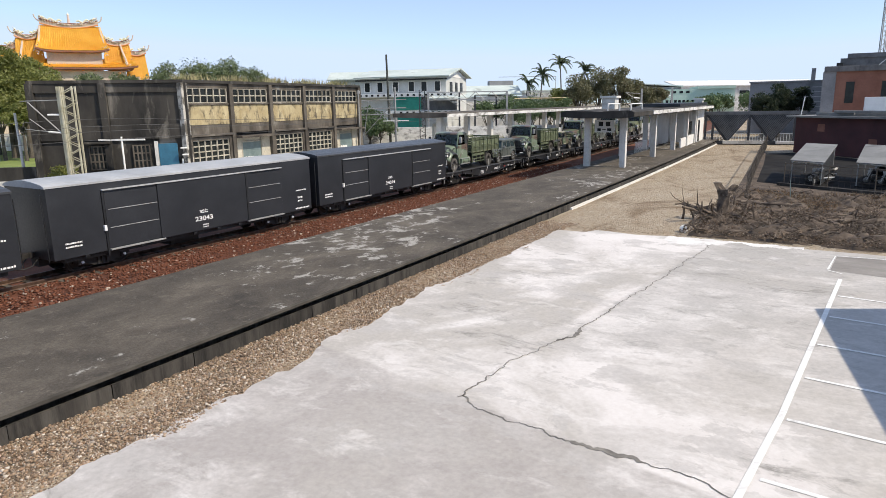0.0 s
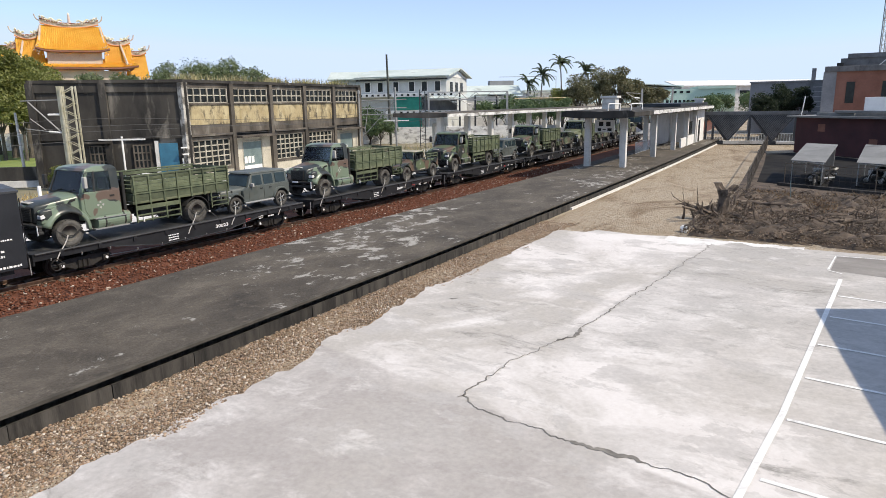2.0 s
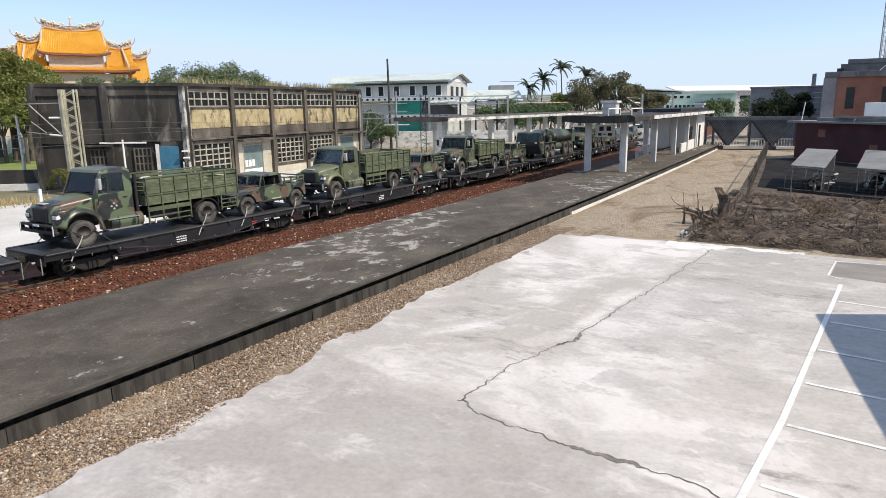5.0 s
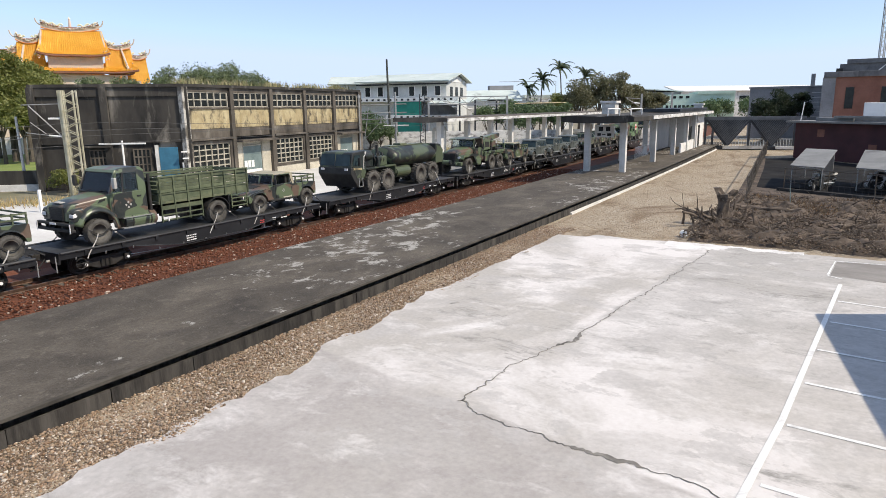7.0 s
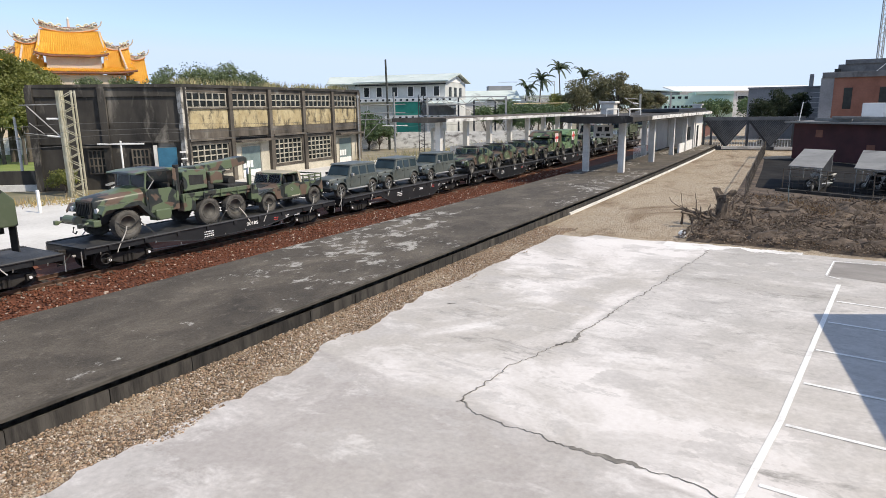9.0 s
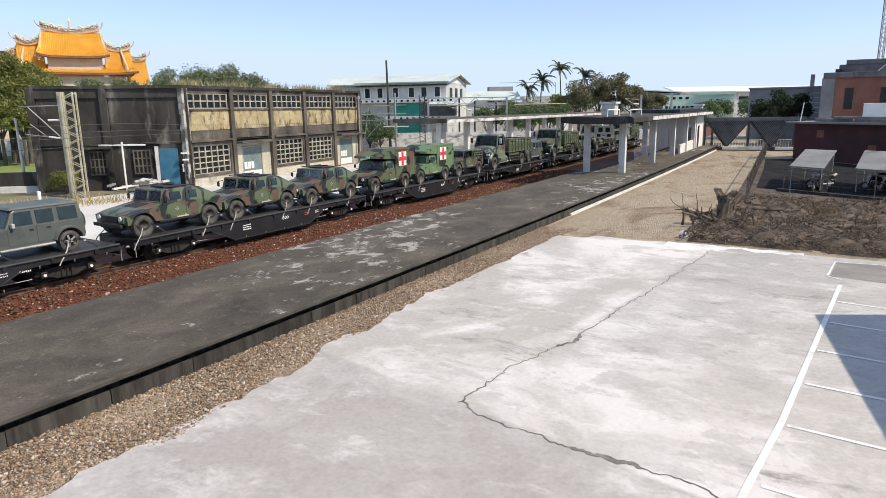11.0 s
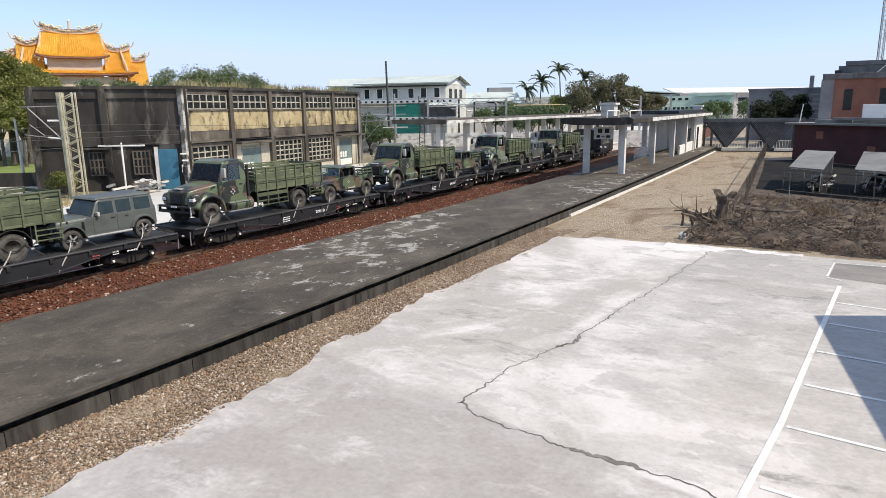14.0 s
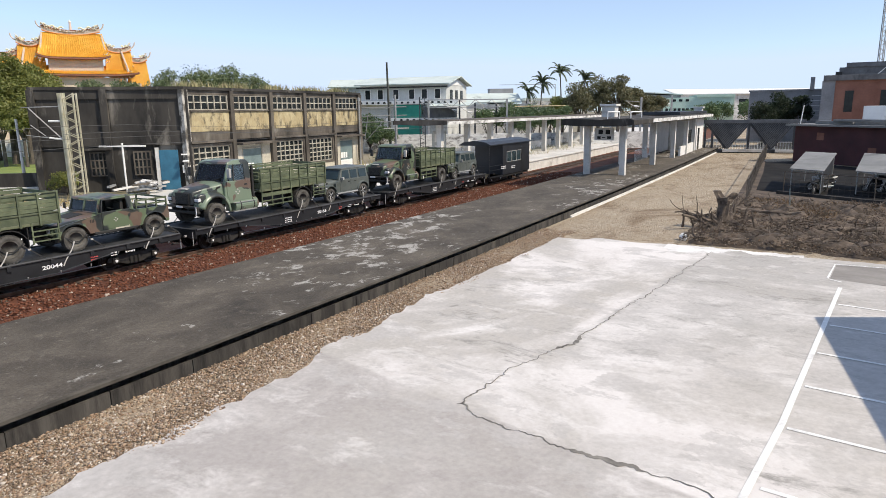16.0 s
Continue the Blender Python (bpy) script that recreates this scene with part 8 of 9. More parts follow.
        lamp = part("headlight", prism(B(), [(-0.9, 1.14), (-0.89, 1.27), (-0.7, 1.36), (-0.62, 1.28), (-0.76, 1.16)], min(0.78 * s, 1.06 * s), max(0.78 * s, 1.06 * s), 0.02, 0.02), M_CHROME, v, "clear swept headlight lens")
        part("lamp_bezel", prism(B(), [(-0.88, 1.08), (-0.87, 1.32), (-0.66, 1.4), (-0.58, 1.28), (-0.72, 1.1)], min(0.74 * s, 1.04 * s), max(0.74 * s, 1.04 * s), 0.0, 0.01), M_DARKTRIM, lamp)
        tank = part("fuel_tank", cyl(B(), (0.86 * s, 1.12, 0.72), (0.86 * s, 2.5, 0.72), 0.3, 20), paint, v)
        for y in (1.4, 2.2):
            part("tank_band", cyl(B(), (0.86 * s, y, 0.72), (0.86 * s, y + 0.06, 0.72), 0.308, 20), M_DARKTRIM, tank)
        part("step", box(box(B(), min(0.95 * s, 1.2 * s), max(0.95 * s, 1.2 * s), 0.95, 2.35, 0.46, 0.5), min(1.0 * s, 1.18 * s), max(1.0 * s, 1.18 * s), 1.0, 2.3, 0.86, 0.89), M_STEEL, tank, "worn steel step")
        bm = tube(B(), [(1.03 * s, 0.8, 1.96), (1.3 * s, 0.68, 2.0), (1.32 * s, 0.68, 2.6), (1.0 * s, 0.98, 2.62)], 0.016, 6)
        part("mirror_arm", bm, M_DARKTRIM, cab)
        part("wing_mirror", box(B(), min(1.22 * s, 1.42 * s), max(1.22 * s, 1.42 * s), 0.62, 0.74, 2.08, 2.5, 0.03), M_STRAP if s > 0 else M_DARKTRIM, cab)
        # bed side: steel foot, boards, stakes, rails
        x = W * s
        side = part("bed_side", box(B(), min(x, x - s * 0.05), max(x, x - s * 0.05), 2.62, 7.4, 1.3, 1.58, 0.01), M_SLAT, v)
        for zz in (1.66, 1.8, 1.94, 2.14):
            part("slat", box(B(), min(x - s * 0.01, x - s * 0.045), max(x - s * 0.01, x - s * 0.045), 2.64, 7.38, zz, zz + 0.13, 0.008), M_SLAT, side)
        for i in range(8):
            y = 2.66 + i * 0.665
            part("stake", box(B(), min(x, x + s * 0.05), max(x, x + s * 0.05), y, y + 0.07, 1.18, 2.34, 0.008), M_SLAT, side)
        for zz in (1.58, 2.29):
            part("side_rail", box(B(), min(x - s * 0.03, x + s * 0.04), max(x - s * 0.03, x + s * 0.04), 2.62, 7.4, zz, zz + 0.06, 0.01), M_SLAT, side)
        bm = B()
        for zz, h in ((0.5, 0.05), (0.72, 0.05), (0.95, 0.17)):
            box(bm, min(x - s * 0.02, x + s * 0.02), max(x - s * 0.02, x + s * 0.02), 2.68, 4.75, zz, zz + h)
        for yy in (2.68, 3.35, 4.05, 4.7):
            box(bm, min(x - s * 0.03, x + s * 0.03), max(x - s * 0.03, x + s * 0.03), yy, yy + 0.05, 0.45, 1.3)
        part("side_guard", bm, M_SLAT, v)
        bm = B()
        for zz in (0.62, 0.8, 0.98):
            box(bm, min(x - s * 0.02, x + s * 0.02), max(x - s * 0.02, x + s * 0.02), 6.35, 7.3, zz, zz + 0.04)
        for yy in (6.35, 7.25):
            box(bm, min(x - s * 0.02, x + s * 0.02), max(x - s * 0.02, x + s * 0.02), yy, yy + 0.05, 0.55, 1.3)
        part("rear_guard", bm, M_SLAT, v)
        part("guard_marker", box(B(), min(x, x + s * 0.04), max(x, x + s * 0.04), 2.95, 3.0, 0.46, 0.66), M_MARK, v, "white marker strip")
        part("mud_flap", box(B(), min(0.75 * s, 1.15 * s), max(0.75 * s, 1.15 * s), 6.22, 6.25, 0.45, 1.3), M_DARKTRIM, v)
        part("mudguard", flare(B(), s, 5.6, R, [(0.5, 0.66), (1.17, 0.66), (1.17, 0.63), (0.5, 0.63)], 25, 155, 8), M_DARKTRIM, v)
    bm = box(B(), -1.15, 1.15, -1.08, -0.9, 0.62, 0.74, 0.03)
    box(bm, -1.15, 1.15, -1.08, -0.92, 0.86, 0.95, 0.02)
    for x in (-1.1, -0.55, 0, 0.55, 1.1):
        box(bm, x - 0.03, x + 0.03, -1.06, -0.95, 0.7, 0.9)
    part("bumper", bm, M_DARKTRIM, v)
    part("bumper_marker", box(box(B(), 1.08, 1.13, -1.11, -1.085, 0.6, 0.95), -1.13, -1.08, -1.11, -1.085, 0.6, 0.95), M_MARK, v, "white bumper end markers")
    part("plate_bar", box(B(), -0.2, 0.2, -1.105, -1.082, 0.87, 0.95), M_MARK, v)
    part("bed_floor", box(B(), -W, W, 2.6, 7.42, 1.2, 1.3, 0.01), M_OLIVE, v)
    for y in (2.62, 7.36):
        bm = B()
        box(bm, -W + 0.05, W - 0.05, y, y + 0.05, 1.32, 1.6)
        for zz in (1.68, 1.84, 2.0, 2.18):
            box(bm, -W + 0.05, W - 0.05, y, y + 0.04, zz, zz + 0.12)
        part("bed_gate", bm, M_SLAT, v)
    for x in (-0.72, 0.72):
        part("bench_slat", box(B(), x - 0.22, x + 0.22, 2.8, 7.2, 1.62, 1.66), M_SLAT, v)
    part("intake_duct", box(B(), 0.35, 0.75, 2.3, 2.55, 0.9, 2.2, 0.05), M_DARKTRIM, v)
    part("exhaust", cyl(B(), (0.9, 2.42, 0.9), (0.9, 2.42, 2.5), 0.07, 10), M_DARKTRIM, v)
    part("air_filter", cyl(B(), (-0.9, 2.42, 0.9), (-0.9, 2.42, 1.9), 0.12, 10), M_DARKTRIM, v)
    if load:
        part("canvas_load", prism(B(), [(3.0, 1.33), (3.0, 2.3), (3.6, 2.55), (5.0, 2.5), (6.6, 2.6), (7.1, 2.2), (7.1, 1.33)], -1.0, 1.0, 0.25, 0.08), M_TANCLOTH, v, "dusty canvas load in the bed")
    bm = B()
    for dy, dz in ((0, 0.1), (-0.1, 0), (0.1, 0), (0, -0.1)):
        panel(bm, 1, 1.092, [(1.32 + dy - 0.05, 1.38 + dz), (1.32 + dy, 1.38 + dz - 0.05), (1.32 + dy + 0.05, 1.38 + dz), (1.32 + dy, 1.38 + dz + 0.05)], 0.008)
    part("door_emblem", bm, M_STRAP, v, "pale four-lobed door emblem")
    tyre_set(v, 0.0, R, 1.16, 0.33)
    tyre_set(v, 5.6, R, 1.16, 0.31)
    tyre_set(v, 5.6, R, 0.8, 0.3)
    straps(v, [(0.0, R, 1.16, -1), (5.6, R, 1.16, -1)])
    return v


def humvee_front(v, paint, side_top, rear=3.3):
    """Nose, arched sides, windscreen frame and running gear shared by the wide utility vehicles."""
    hood = part("hood", bonnet(B(), [(-0.74, 0.86, 0.66, 0.9, 0.93), (-0.68, 0.92, 0.7, 0.98, 1.0), (-0.2, 0.98, 0.95, 1.08, 1.12), (0.5, 1.0, 1.0, 1.18, 1.22), (0.97, 1.0, 0.7, 1.25, 1.28)]), paint, v, "", True)
    bm = box(B(), -0.52, 0.52, -0.77, -0.74, 0.66, 0.92, 0.01)
    part("grille", bm, M_DARKTRIM, hood)
    part("hood_inlet", slab(B(), [(-0.45, 0.15, 1.165), (0.45, 0.15, 1.165), (0.45, 0.75, 1.26), (-0.45, 0.75, 1.26)], 0.012), M_DARKTRIM, hood)
    for s in (1, -1):
        sk = prism(B(), cut_side(-0.66, 4.0, 0.58, [(4.02, 0.8)] + side_top + [(0.95, 1.24), (0.3, 1.14), (-0.35, 1.03), (-0.7, 0.92)], [(0.0, 0.46, 0.58), (rear, 0.46, 0.58)]), min(0.8 * s, 1.05 * s), max(0.8 * s, 1.05 * s))
        part("body_side", sk, paint, v)
        for cy in (0.0, rear):
            part("wheel_lip", flare(B(), s, cy, 0.46, [(0.86, 0.62), (1.07, 0.62), (1.08, 0.57), (0.86, 0.57)], 14, 166, 14), paint, v)
            part("wheel_well", box(B(), min(0.5 * s, 0.775 * s), max(0.5 * s, 0.775 * s), cy - 0.6, cy + 0.6, 0.4, 1.0), M_DARKTRIM, v)
        part("headlight", cyl(B(), (0.7 * s, -0.73, 0.84), (0.7 * s, -0.79, 0.84), 0.09, 14), M_CHROME, v, "pale round headlight")
        bm = tube(B(), [(1.0 * s, 1.02, 1.3), (1.2 * s, 0.98, 1.34), (1.2 * s, 0.98, 1.6), (0.98 * s, 1.12, 1.66)], 0.014, 6)
        part("mirror_arm", bm, M_DARKTRIM, v)
        part("wing_mirror", box(B(), min(1.14 * s, 1.28 * s), max(1.14 * s, 1.28 * s), 0.95, 1.0, 1.36, 1.58, 0.015), M_DARKTRIM, v)
        for i in range(3):
            part("side_vent", box(B(), min(1.045 * s, 1.06 * s), max(1.045 * s, 1.06 * s), 0.62 + i * 0.06, 0.65 + i * 0.06, 0.98, 1.1), M_DARKTRIM, v)
        part("windscreen", slab(B(), [(0.05 * s, 1.01, 1.32), (0.86 * s, 1.01, 1.32), (0.82 * s, 1.14, 1.72), (0.05 * s, 1.14, 1.72)], 0.012 * s), M_CLEAR, v)
        part("rocker_step", box(B(), min(0.9 * s, 1.07 * s), max(0.9 * s, 1.07 * s), 0.75, 2.55, 0.5, 0.6, 0.02), M_DARKTRIM, v)
    part("bumper", box(box(B(), -0.9, 0.9, -0.92, -0.8, 0.5, 0.64, 0.02), -0.5, 0.5, -0.86, -0.7, 0.45, 0.66), M_DARKTRIM, v)
    bm = B()
    for x in (-0.92, 0.0, 0.92):
        cyl(bm, (x, 0.98, 1.22), (x * 0.95, 1.15, 1.78), 0.045, 6)
    cyl(bm, (-0.9, 1.15, 1.77), (0.9, 1.15, 1.77), 0.045, 6)
    cyl(bm, (-0.94, 1.0, 1.29), (0.94, 1.0, 1.29), 0.04, 6)
    part("windscreen_frame", bm, paint, v)
    bm = box(B(), -0.7, 0.7, -0.6, 3.85, 0.42, 0.62)
    for y in (0, rear):
        cyl(bm, (-0.9, y, 0.46), (0.9, y, 0.46), 0.08, 8)
    part("chassis", bm, M_DARKTRIM, v)
    tyre_set(v, 0.0, 0.46, 1.09, 0.3)
    tyre_set(v, rear, 0.46, 1.09, 0.3)
    part("side_plate", panel(B(), 1, 1.053, [(1.6, 0.6), (2.2, 0.6), (2.2, 0.7), (1.6, 0.7)], 0.012), M_CREAM, v, "cream marking plate")
    bm = B()
    for dy, dz in ((0, 0.06), (-0.06, 0), (0.06, 0), (0, -0.06)):
        panel(bm, 1, 1.077, [(1.62 + dy - 0.03, 0.98 + dz), (1.62 + dy, 0.95 + dz), (1.62 + dy + 0.03, 0.98 + dz), (1.62 + dy, 1.01 + dz)], 0.008)
    part("door_emblem", bm, M_STRAP, v, "pale four-lobed door emblem")
    straps(v, [(0.0, 0.46, 1.09, -1), (rear, 0.46, 1.09, -1)])


def humvee_pickup(paint, cloth, label):
    v = thing("utility_pickup", label, "military pickup", group="small military vehicles on the train")
    humvee_front(v, paint, [(4.0, 1.18), (3.96, 1.22), (1.0, 1.26)])
    tub = part("tub", prism(B(), [(0.9, 0.6), (0.9, 1.24), (1.02, 1.27), (1.02, 0.72), (2.36, 0.72), (2.36, 1.2), (2.44, 1.2), (2.44, 0.95), (3.9, 0.95), (3.9, 1.2), (4.0, 1.2), (4.0, 0.62)], -0.82, 0.82), paint, v)
    part("engine_tunnel", box(B(), -0.3, 0.3, 1.0, 2.3, 0.7, 1.05, 0.04), M_DARKTRIM, tub)
    for x in (-0.58, 0.58):
        seat(tub, x, 1.6, 0.9, 0.48)
    steering_wheel(tub, -0.55, 1.35, 1.3)
    cab = part("cab_cover", prism(B(), [(1.1, 1.76), (1.14, 1.82), (2.2, 1.86), (2.42, 1.78), (2.5, 1.24), (2.42, 1.24), (2.34, 1.74), (2.2, 1.78)], -0.95, 0.95, 0.03, 0.02), cloth, v, "canvas cab cover")
    for s in (1, -1):
        part("door", panel(B(), s, 1.05 * s, [(1.1, 0.66), (2.16, 0.66), (2.24, 1.3), (1.08, 1.3)], 0.02), paint, v)
        part("door_frame", tube(B(), [(1.04 * s, 1.1, 1.3), (0.97 * s, 1.2, 1.76), (0.97 * s, 2.16, 1.78), (1.04 * s, 2.24, 1.3), (1.04 * s, 1.1, 1.3)], 0.03, 6), paint, v)
        part("cover_side", slab(B(), [(1.0 * s, 2.22, 1.28), (1.0 * s, 2.48, 1.24), (0.93 * s, 2.4, 1.8), (0.93 * s, 2.18, 1.82)], -0.02 * s), cloth, cab)
        bm = B()
        for zz in (1.36, 1.54):
            box(bm, min(0.98 * s, 1.02 * s), max(0.98 * s, 1.02 * s), 2.55, 3.98, zz, zz + 0.06)
        for i in range(4):
            box(bm, min(0.97 * s, 1.03 * s), max(0.97 * s, 1.03 * s), 2.55 + i * 0.46, 2.6 + i * 0.46, 1.2, 1.62)
        part("bed_rail", bm, M_SLAT, v)
    part("tail_rail", box(box(B(), -0.98, 0.98, 3.94, 3.98, 1.36, 1.42), -0.98, 0.98, 3.94, 3.98, 1.54, 1.6), M_SLAT, v)
    part("cargo", box(box(B(), -0.75, 0.1, 2.6, 3.3, 0.95, 1.3, 0.05), 0.0, 0.7, 3.0, 3.7, 0.95, 1.25, 0.06), M_DARKTRIM, v)
    return v


def humvee_hardtop(paint, label):
    v = thing("utility_hardtop", label, "military vehicle", group="small military vehicles on the train")
    humvee_front(v, paint, [(4.06, 1.16), (4.0, 1.22), (1.0, 1.26)])
    part("tub", prism(B(), [(0.9, 0.6), (0.9, 1.24), (4.0, 1.24), (4.06, 0.7), (4.0, 0.6)], -0.82, 0.82), paint, v)
    body = part("upper_body", prism(B(), [(1.16, 1.22), (1.24, 1.72), (1.32, 1.8), (2.75, 1.82), (2.95, 1.78), (4.04, 1.24), (4.04, 1.2)], -1.04, 1.04, 0.13, 0.02), paint, v)
    for s in (1, -1):
        for y0, y1 in ((1.14, 2.0), (2.1, 2.82)):
            d = part("door", panel(B(), s, 1.048 * s, [(y0, 0.66), (y1, 0.66), (y1, 1.26), (y0, 1.26)], 0.022), paint, v)
            up = part("door_top", slab(B(), [(1.04 * s, y0 + 0.04, 1.26), (1.04 * s, y1, 1.26), (0.92 * s, y1, 1.78), (0.92 * s, y0 + 0.12, 1.78)], 0.03 * s), paint, d)
            part("side_window", slab(B(), [(1.028 * s, y0 + 0.2, 1.36), (1.028 * s, y1 - 0.12, 1.36), (0.955 * s, y1 - 0.12, 1.68), (0.955 * s, y0 + 0.24, 1.68)], 0.05 * s), M_GLASS, up)
    bm = box(B(), -0.55, 0.55, 1.6, 2.6, 1.82, 1.88, 0.02)
    for x in (-0.75, 0.75):
        cyl(bm, (x, 1.3, 1.88), (x, 2.9, 1.88), 0.025, 6)
    cyl(bm, (-0.45, 2.1, 1.88), (0.45, 2.1, 1.94), 0.03, 6)
    part("roof_hatch", bm, M_DARKTRIM, body)
    return v


def ambulance(paint, label):
    v = thing("field_ambulance", label, "ambulance", group="small military vehicles on the train")
    humvee_front(v, paint, [(4.06, 1.16), (4.0, 1.22), (1.0, 1.26)])
    part("tub", prism(B(), [(0.9, 0.6), (0.9, 1.24), (4.0, 1.24), (4.06, 0.7), (4.0, 0.6)], -0.82, 0.82), paint, v)
    part("cab", prism(B(), [(1.16, 1.22), (1.24, 1.72), (1.32, 1.82), (2.2, 1.85), (2.2, 1.22)], -1.03, 1.03, 0.1, 0.03), paint, v)
    shell = prism(B(), cut_side(2.15, 4.45, 0.75, [(4.5, 0.95), (4.5, 2.36), (4.36, 2.5), (1.95, 2.5), (0.8, 2.12), (0.76, 1.98), (2.15, 1.88)], [(3.3, 0.46, 0.6)]), -1.08, 1.08)
    body = part("box_body", shell, paint, v)
    for s in (1, -1):
        x = 1.083 * s
        for yy in (2.19, 4.4):
            part("corner_post", box(B(), min(x, x + 0.015 * s), max(x, x + 0.015 * s), yy, yy + 0.06, 0.95, 2.44), paint, body)
        part("gutter", box(B(), min(x, x + 0.03 * s), max(x, x + 0.03 * s), 1.95, 4.45, 2.42, 2.46), paint, body)
        part("cross_panel", panel(B(), s, x, [(2.55, 1.42), (3.42, 1.42), (3.42, 2.3), (2.55, 2.3)], 0.01), M_WHITE, v, "white square panel")
        part("red_cross", panel(B(), s, x + s * 0.012, [(2.87, 1.45), (3.1, 1.45), (3.1, 1.74), (3.39, 1.74), (3.39, 1.98), (3.1, 1.98), (3.1, 2.27), (2.87, 2.27), (2.87, 1.98), (2.58, 1.98), (2.58, 1.74), (2.87, 1.74)], 0.008), M_CROSS, v, "red cross emblem")
        d = part("door", panel(B(), s, 1.048 * s, [(1.14, 0.66), (2.05, 0.66), (2.05, 1.26), (1.14, 1.26)], 0.022), paint, v)
        up = part("door_top", slab(B(), [(1.03 * s, 1.18, 1.26), (1.03 * s, 2.05, 1.26), (0.94 * s, 2.05, 1.78), (0.94 * s, 1.27, 1.78)], 0.03 * s), paint, d)
        part("side_window", slab(B(), [(1.02 * s, 1.36, 1.36), (1.02 * s, 1.92, 1.36), (0.965 * s, 1.92, 1.68), (0.965 * s, 1.4, 1.68)], 0.05 * s), M_GLASS, up)
    part("front_cross_panel", box(B(), -0.16, 0.16, 0.74, 0.775, 1.99, 2.11), M_WHITE, v)
    return v


def jeep(paint, label):
    v = thing("station_jeep", label, "jeep", group="small military vehicles on the train")
    R, W = 0.39, 0.88
    hood = part("hood", bonnet(B(), [(-0.54, 0.56, 0.6, 1.0, 1.03), (-0.48, 0.58, 0.6, 1.06, 1.09), (0.2, 0.66, 0.7, 1.1, 1.14), (0.86, 0.74, 0.7, 1.13, 1.18)]), paint, v, "", True)
    part("tub", prism(B(), [(0.75, 0.46), (0.75, 1.12), (3.55, 1.14), (3.6, 0.6), (3.4, 0.46)], -0.68, 0.68), paint, v)
    cab = part("cab", prism(B(), [(0.86, 1.1), (1.16, 1.68), (1.28, 1.76), (3.4, 1.76), (3.52, 1.68), (3.6, 1.1)], -0.85, 0.85, 0.1, 0.04), paint, v)
    part("roof", prism(B(), [(1.08, 1.74), (1.2, 1.82), (3.4, 1.83), (3.52, 1.72)], -0.79, 0.79, 0.05, 0.03), paint, v)
    part("windscreen", slab(B(), [(-0.72, 0.885, 1.18), (0.72, 0.885, 1.18), (0.66, 1.135, 1.66), (-0.66, 1.135, 1.66)], 0.02), M_GLASS, cab)
    for s in (1, -1):
        skin = prism(B(), cut_side(0.55, 3.55, 0.46, [(3.6, 0.6), (3.58, 1.12), (3.52, 1.15), (0.8, 1.13), (0.55, 1.0)], [(2.95, R, 0.5)]), min(0.64 * s, W * s), max(0.64 * s, W * s))
        part("body_side", skin, paint, v)
        for y0, y1 in ((1.14, 1.78), (1.92, 2.52), (2.7, 3.38)):
            k = 0.1 if y0 < 1.2 else 0
            part("side_window", slab(B(), [(0.842 * s, y0, 1.2), (0.842 * s, y1, 1.2), (0.775 * s, y1, 1.66), (0.775 * s, y0 + k, 1.66)], 0.014 * s), M_GLASS, cab)
        for y0, y1 in ((0.9, 1.82), (1.87, 2.4)):
            d = part("door", panel(B(), s, W * s, [(y0, 0.54), (y1, 0.54), (y1 + 0.12 * (y0 > 1), 0.9), (y1 + 0.12 * (y0 > 1), 1.13), (y0, 1.13)], 0.016), paint, v)
            part("door_handle", box(B(), min(W * s, (W + 0.045) * s), max(W * s, (W + 0.045) * s), y1 - 0.2, y1 - 0.06, 1.0, 1.04), M_DARKTRIM, d)
        for cy, xi in ((0.0, 0.52), (2.95, 0.8)):
            part("fender", flare(B(), s, cy, R, [(xi, 0.6), (0.9, 0.59), (1.0, 0.55), (1.0, 0.5), (0.94, 0.49), (xi, 0.52)], 14, 162, 12), paint, v)
            part("wheel_well", box(B(), min(0.4 * s, 0.69 * s), max(0.4 * s, 0.69 * s), cy - 0.48, cy + 0.5, 0.36, 0.86), M_DARKTRIM, v)
        part("side_step", cyl(B(), (0.95 * s, 0.55, 0.42), (0.95 * s, 2.4, 0.42), 0.05, 8), M_STEEL, v)
        part("headlight", cyl(B(), (0.43 * s, -0.53, 0.88), (0.43 * s, -0.58, 0.88), 0.09, 14), M_CHROME, v, "pale round headlight")
        part("turn_lamp", box(B(), min(0.88 * s, 1.005 * s), max(0.88 * s, 1.005 * s), -0.42, -0.36, 0.78, 0.85), M_CHROME, v)
        part("wing_mirror", box(B(), min(0.88 * s, 1.06 * s), max(0.88 * s, 1.06 * s), 1.0, 1.1, 1.16, 1.32, 0.02), M_STRAP if s > 0 else M_DARKTRIM, v)
        part("hood_latch", box(B(), min(0.66 * s, 0.7 * s), max(0.66 * s, 0.7 * s), 0.0, 0.05, 0.95, 1.08), M_DARKTRIM, hood)
    bm = B()
    for i in range(7):
        box(bm, -0.27 + i * 0.08, -0.23 + i * 0.08, -0.56, -0.53, 0.68, 0.98)
    part("grille", bm, M_DARKTRIM, v)
    part("bumper", box(B(), -0.8, 0.8, -0.78, -0.6, 0.46, 0.62, 0.02), M_DARKTRIM, v)
    spare = part("spare_wheel", ring(B(), [(-0.12, 0.24), (-0.12, 0.36), (-0.08, 0.39), (0.08, 0.39), (0.12, 0.36), (0.12, 0.24)], 0, 0, 0, 24), M_TYRE, v)
    spare.matrix_basis = pose(0.1, 3.76, 0.98, 0, 0, 90)
    part("chassis", box(B(), -0.55, 0.55, -0.5, 3.4, 0.34, 0.5), M_DARKTRIM, v)
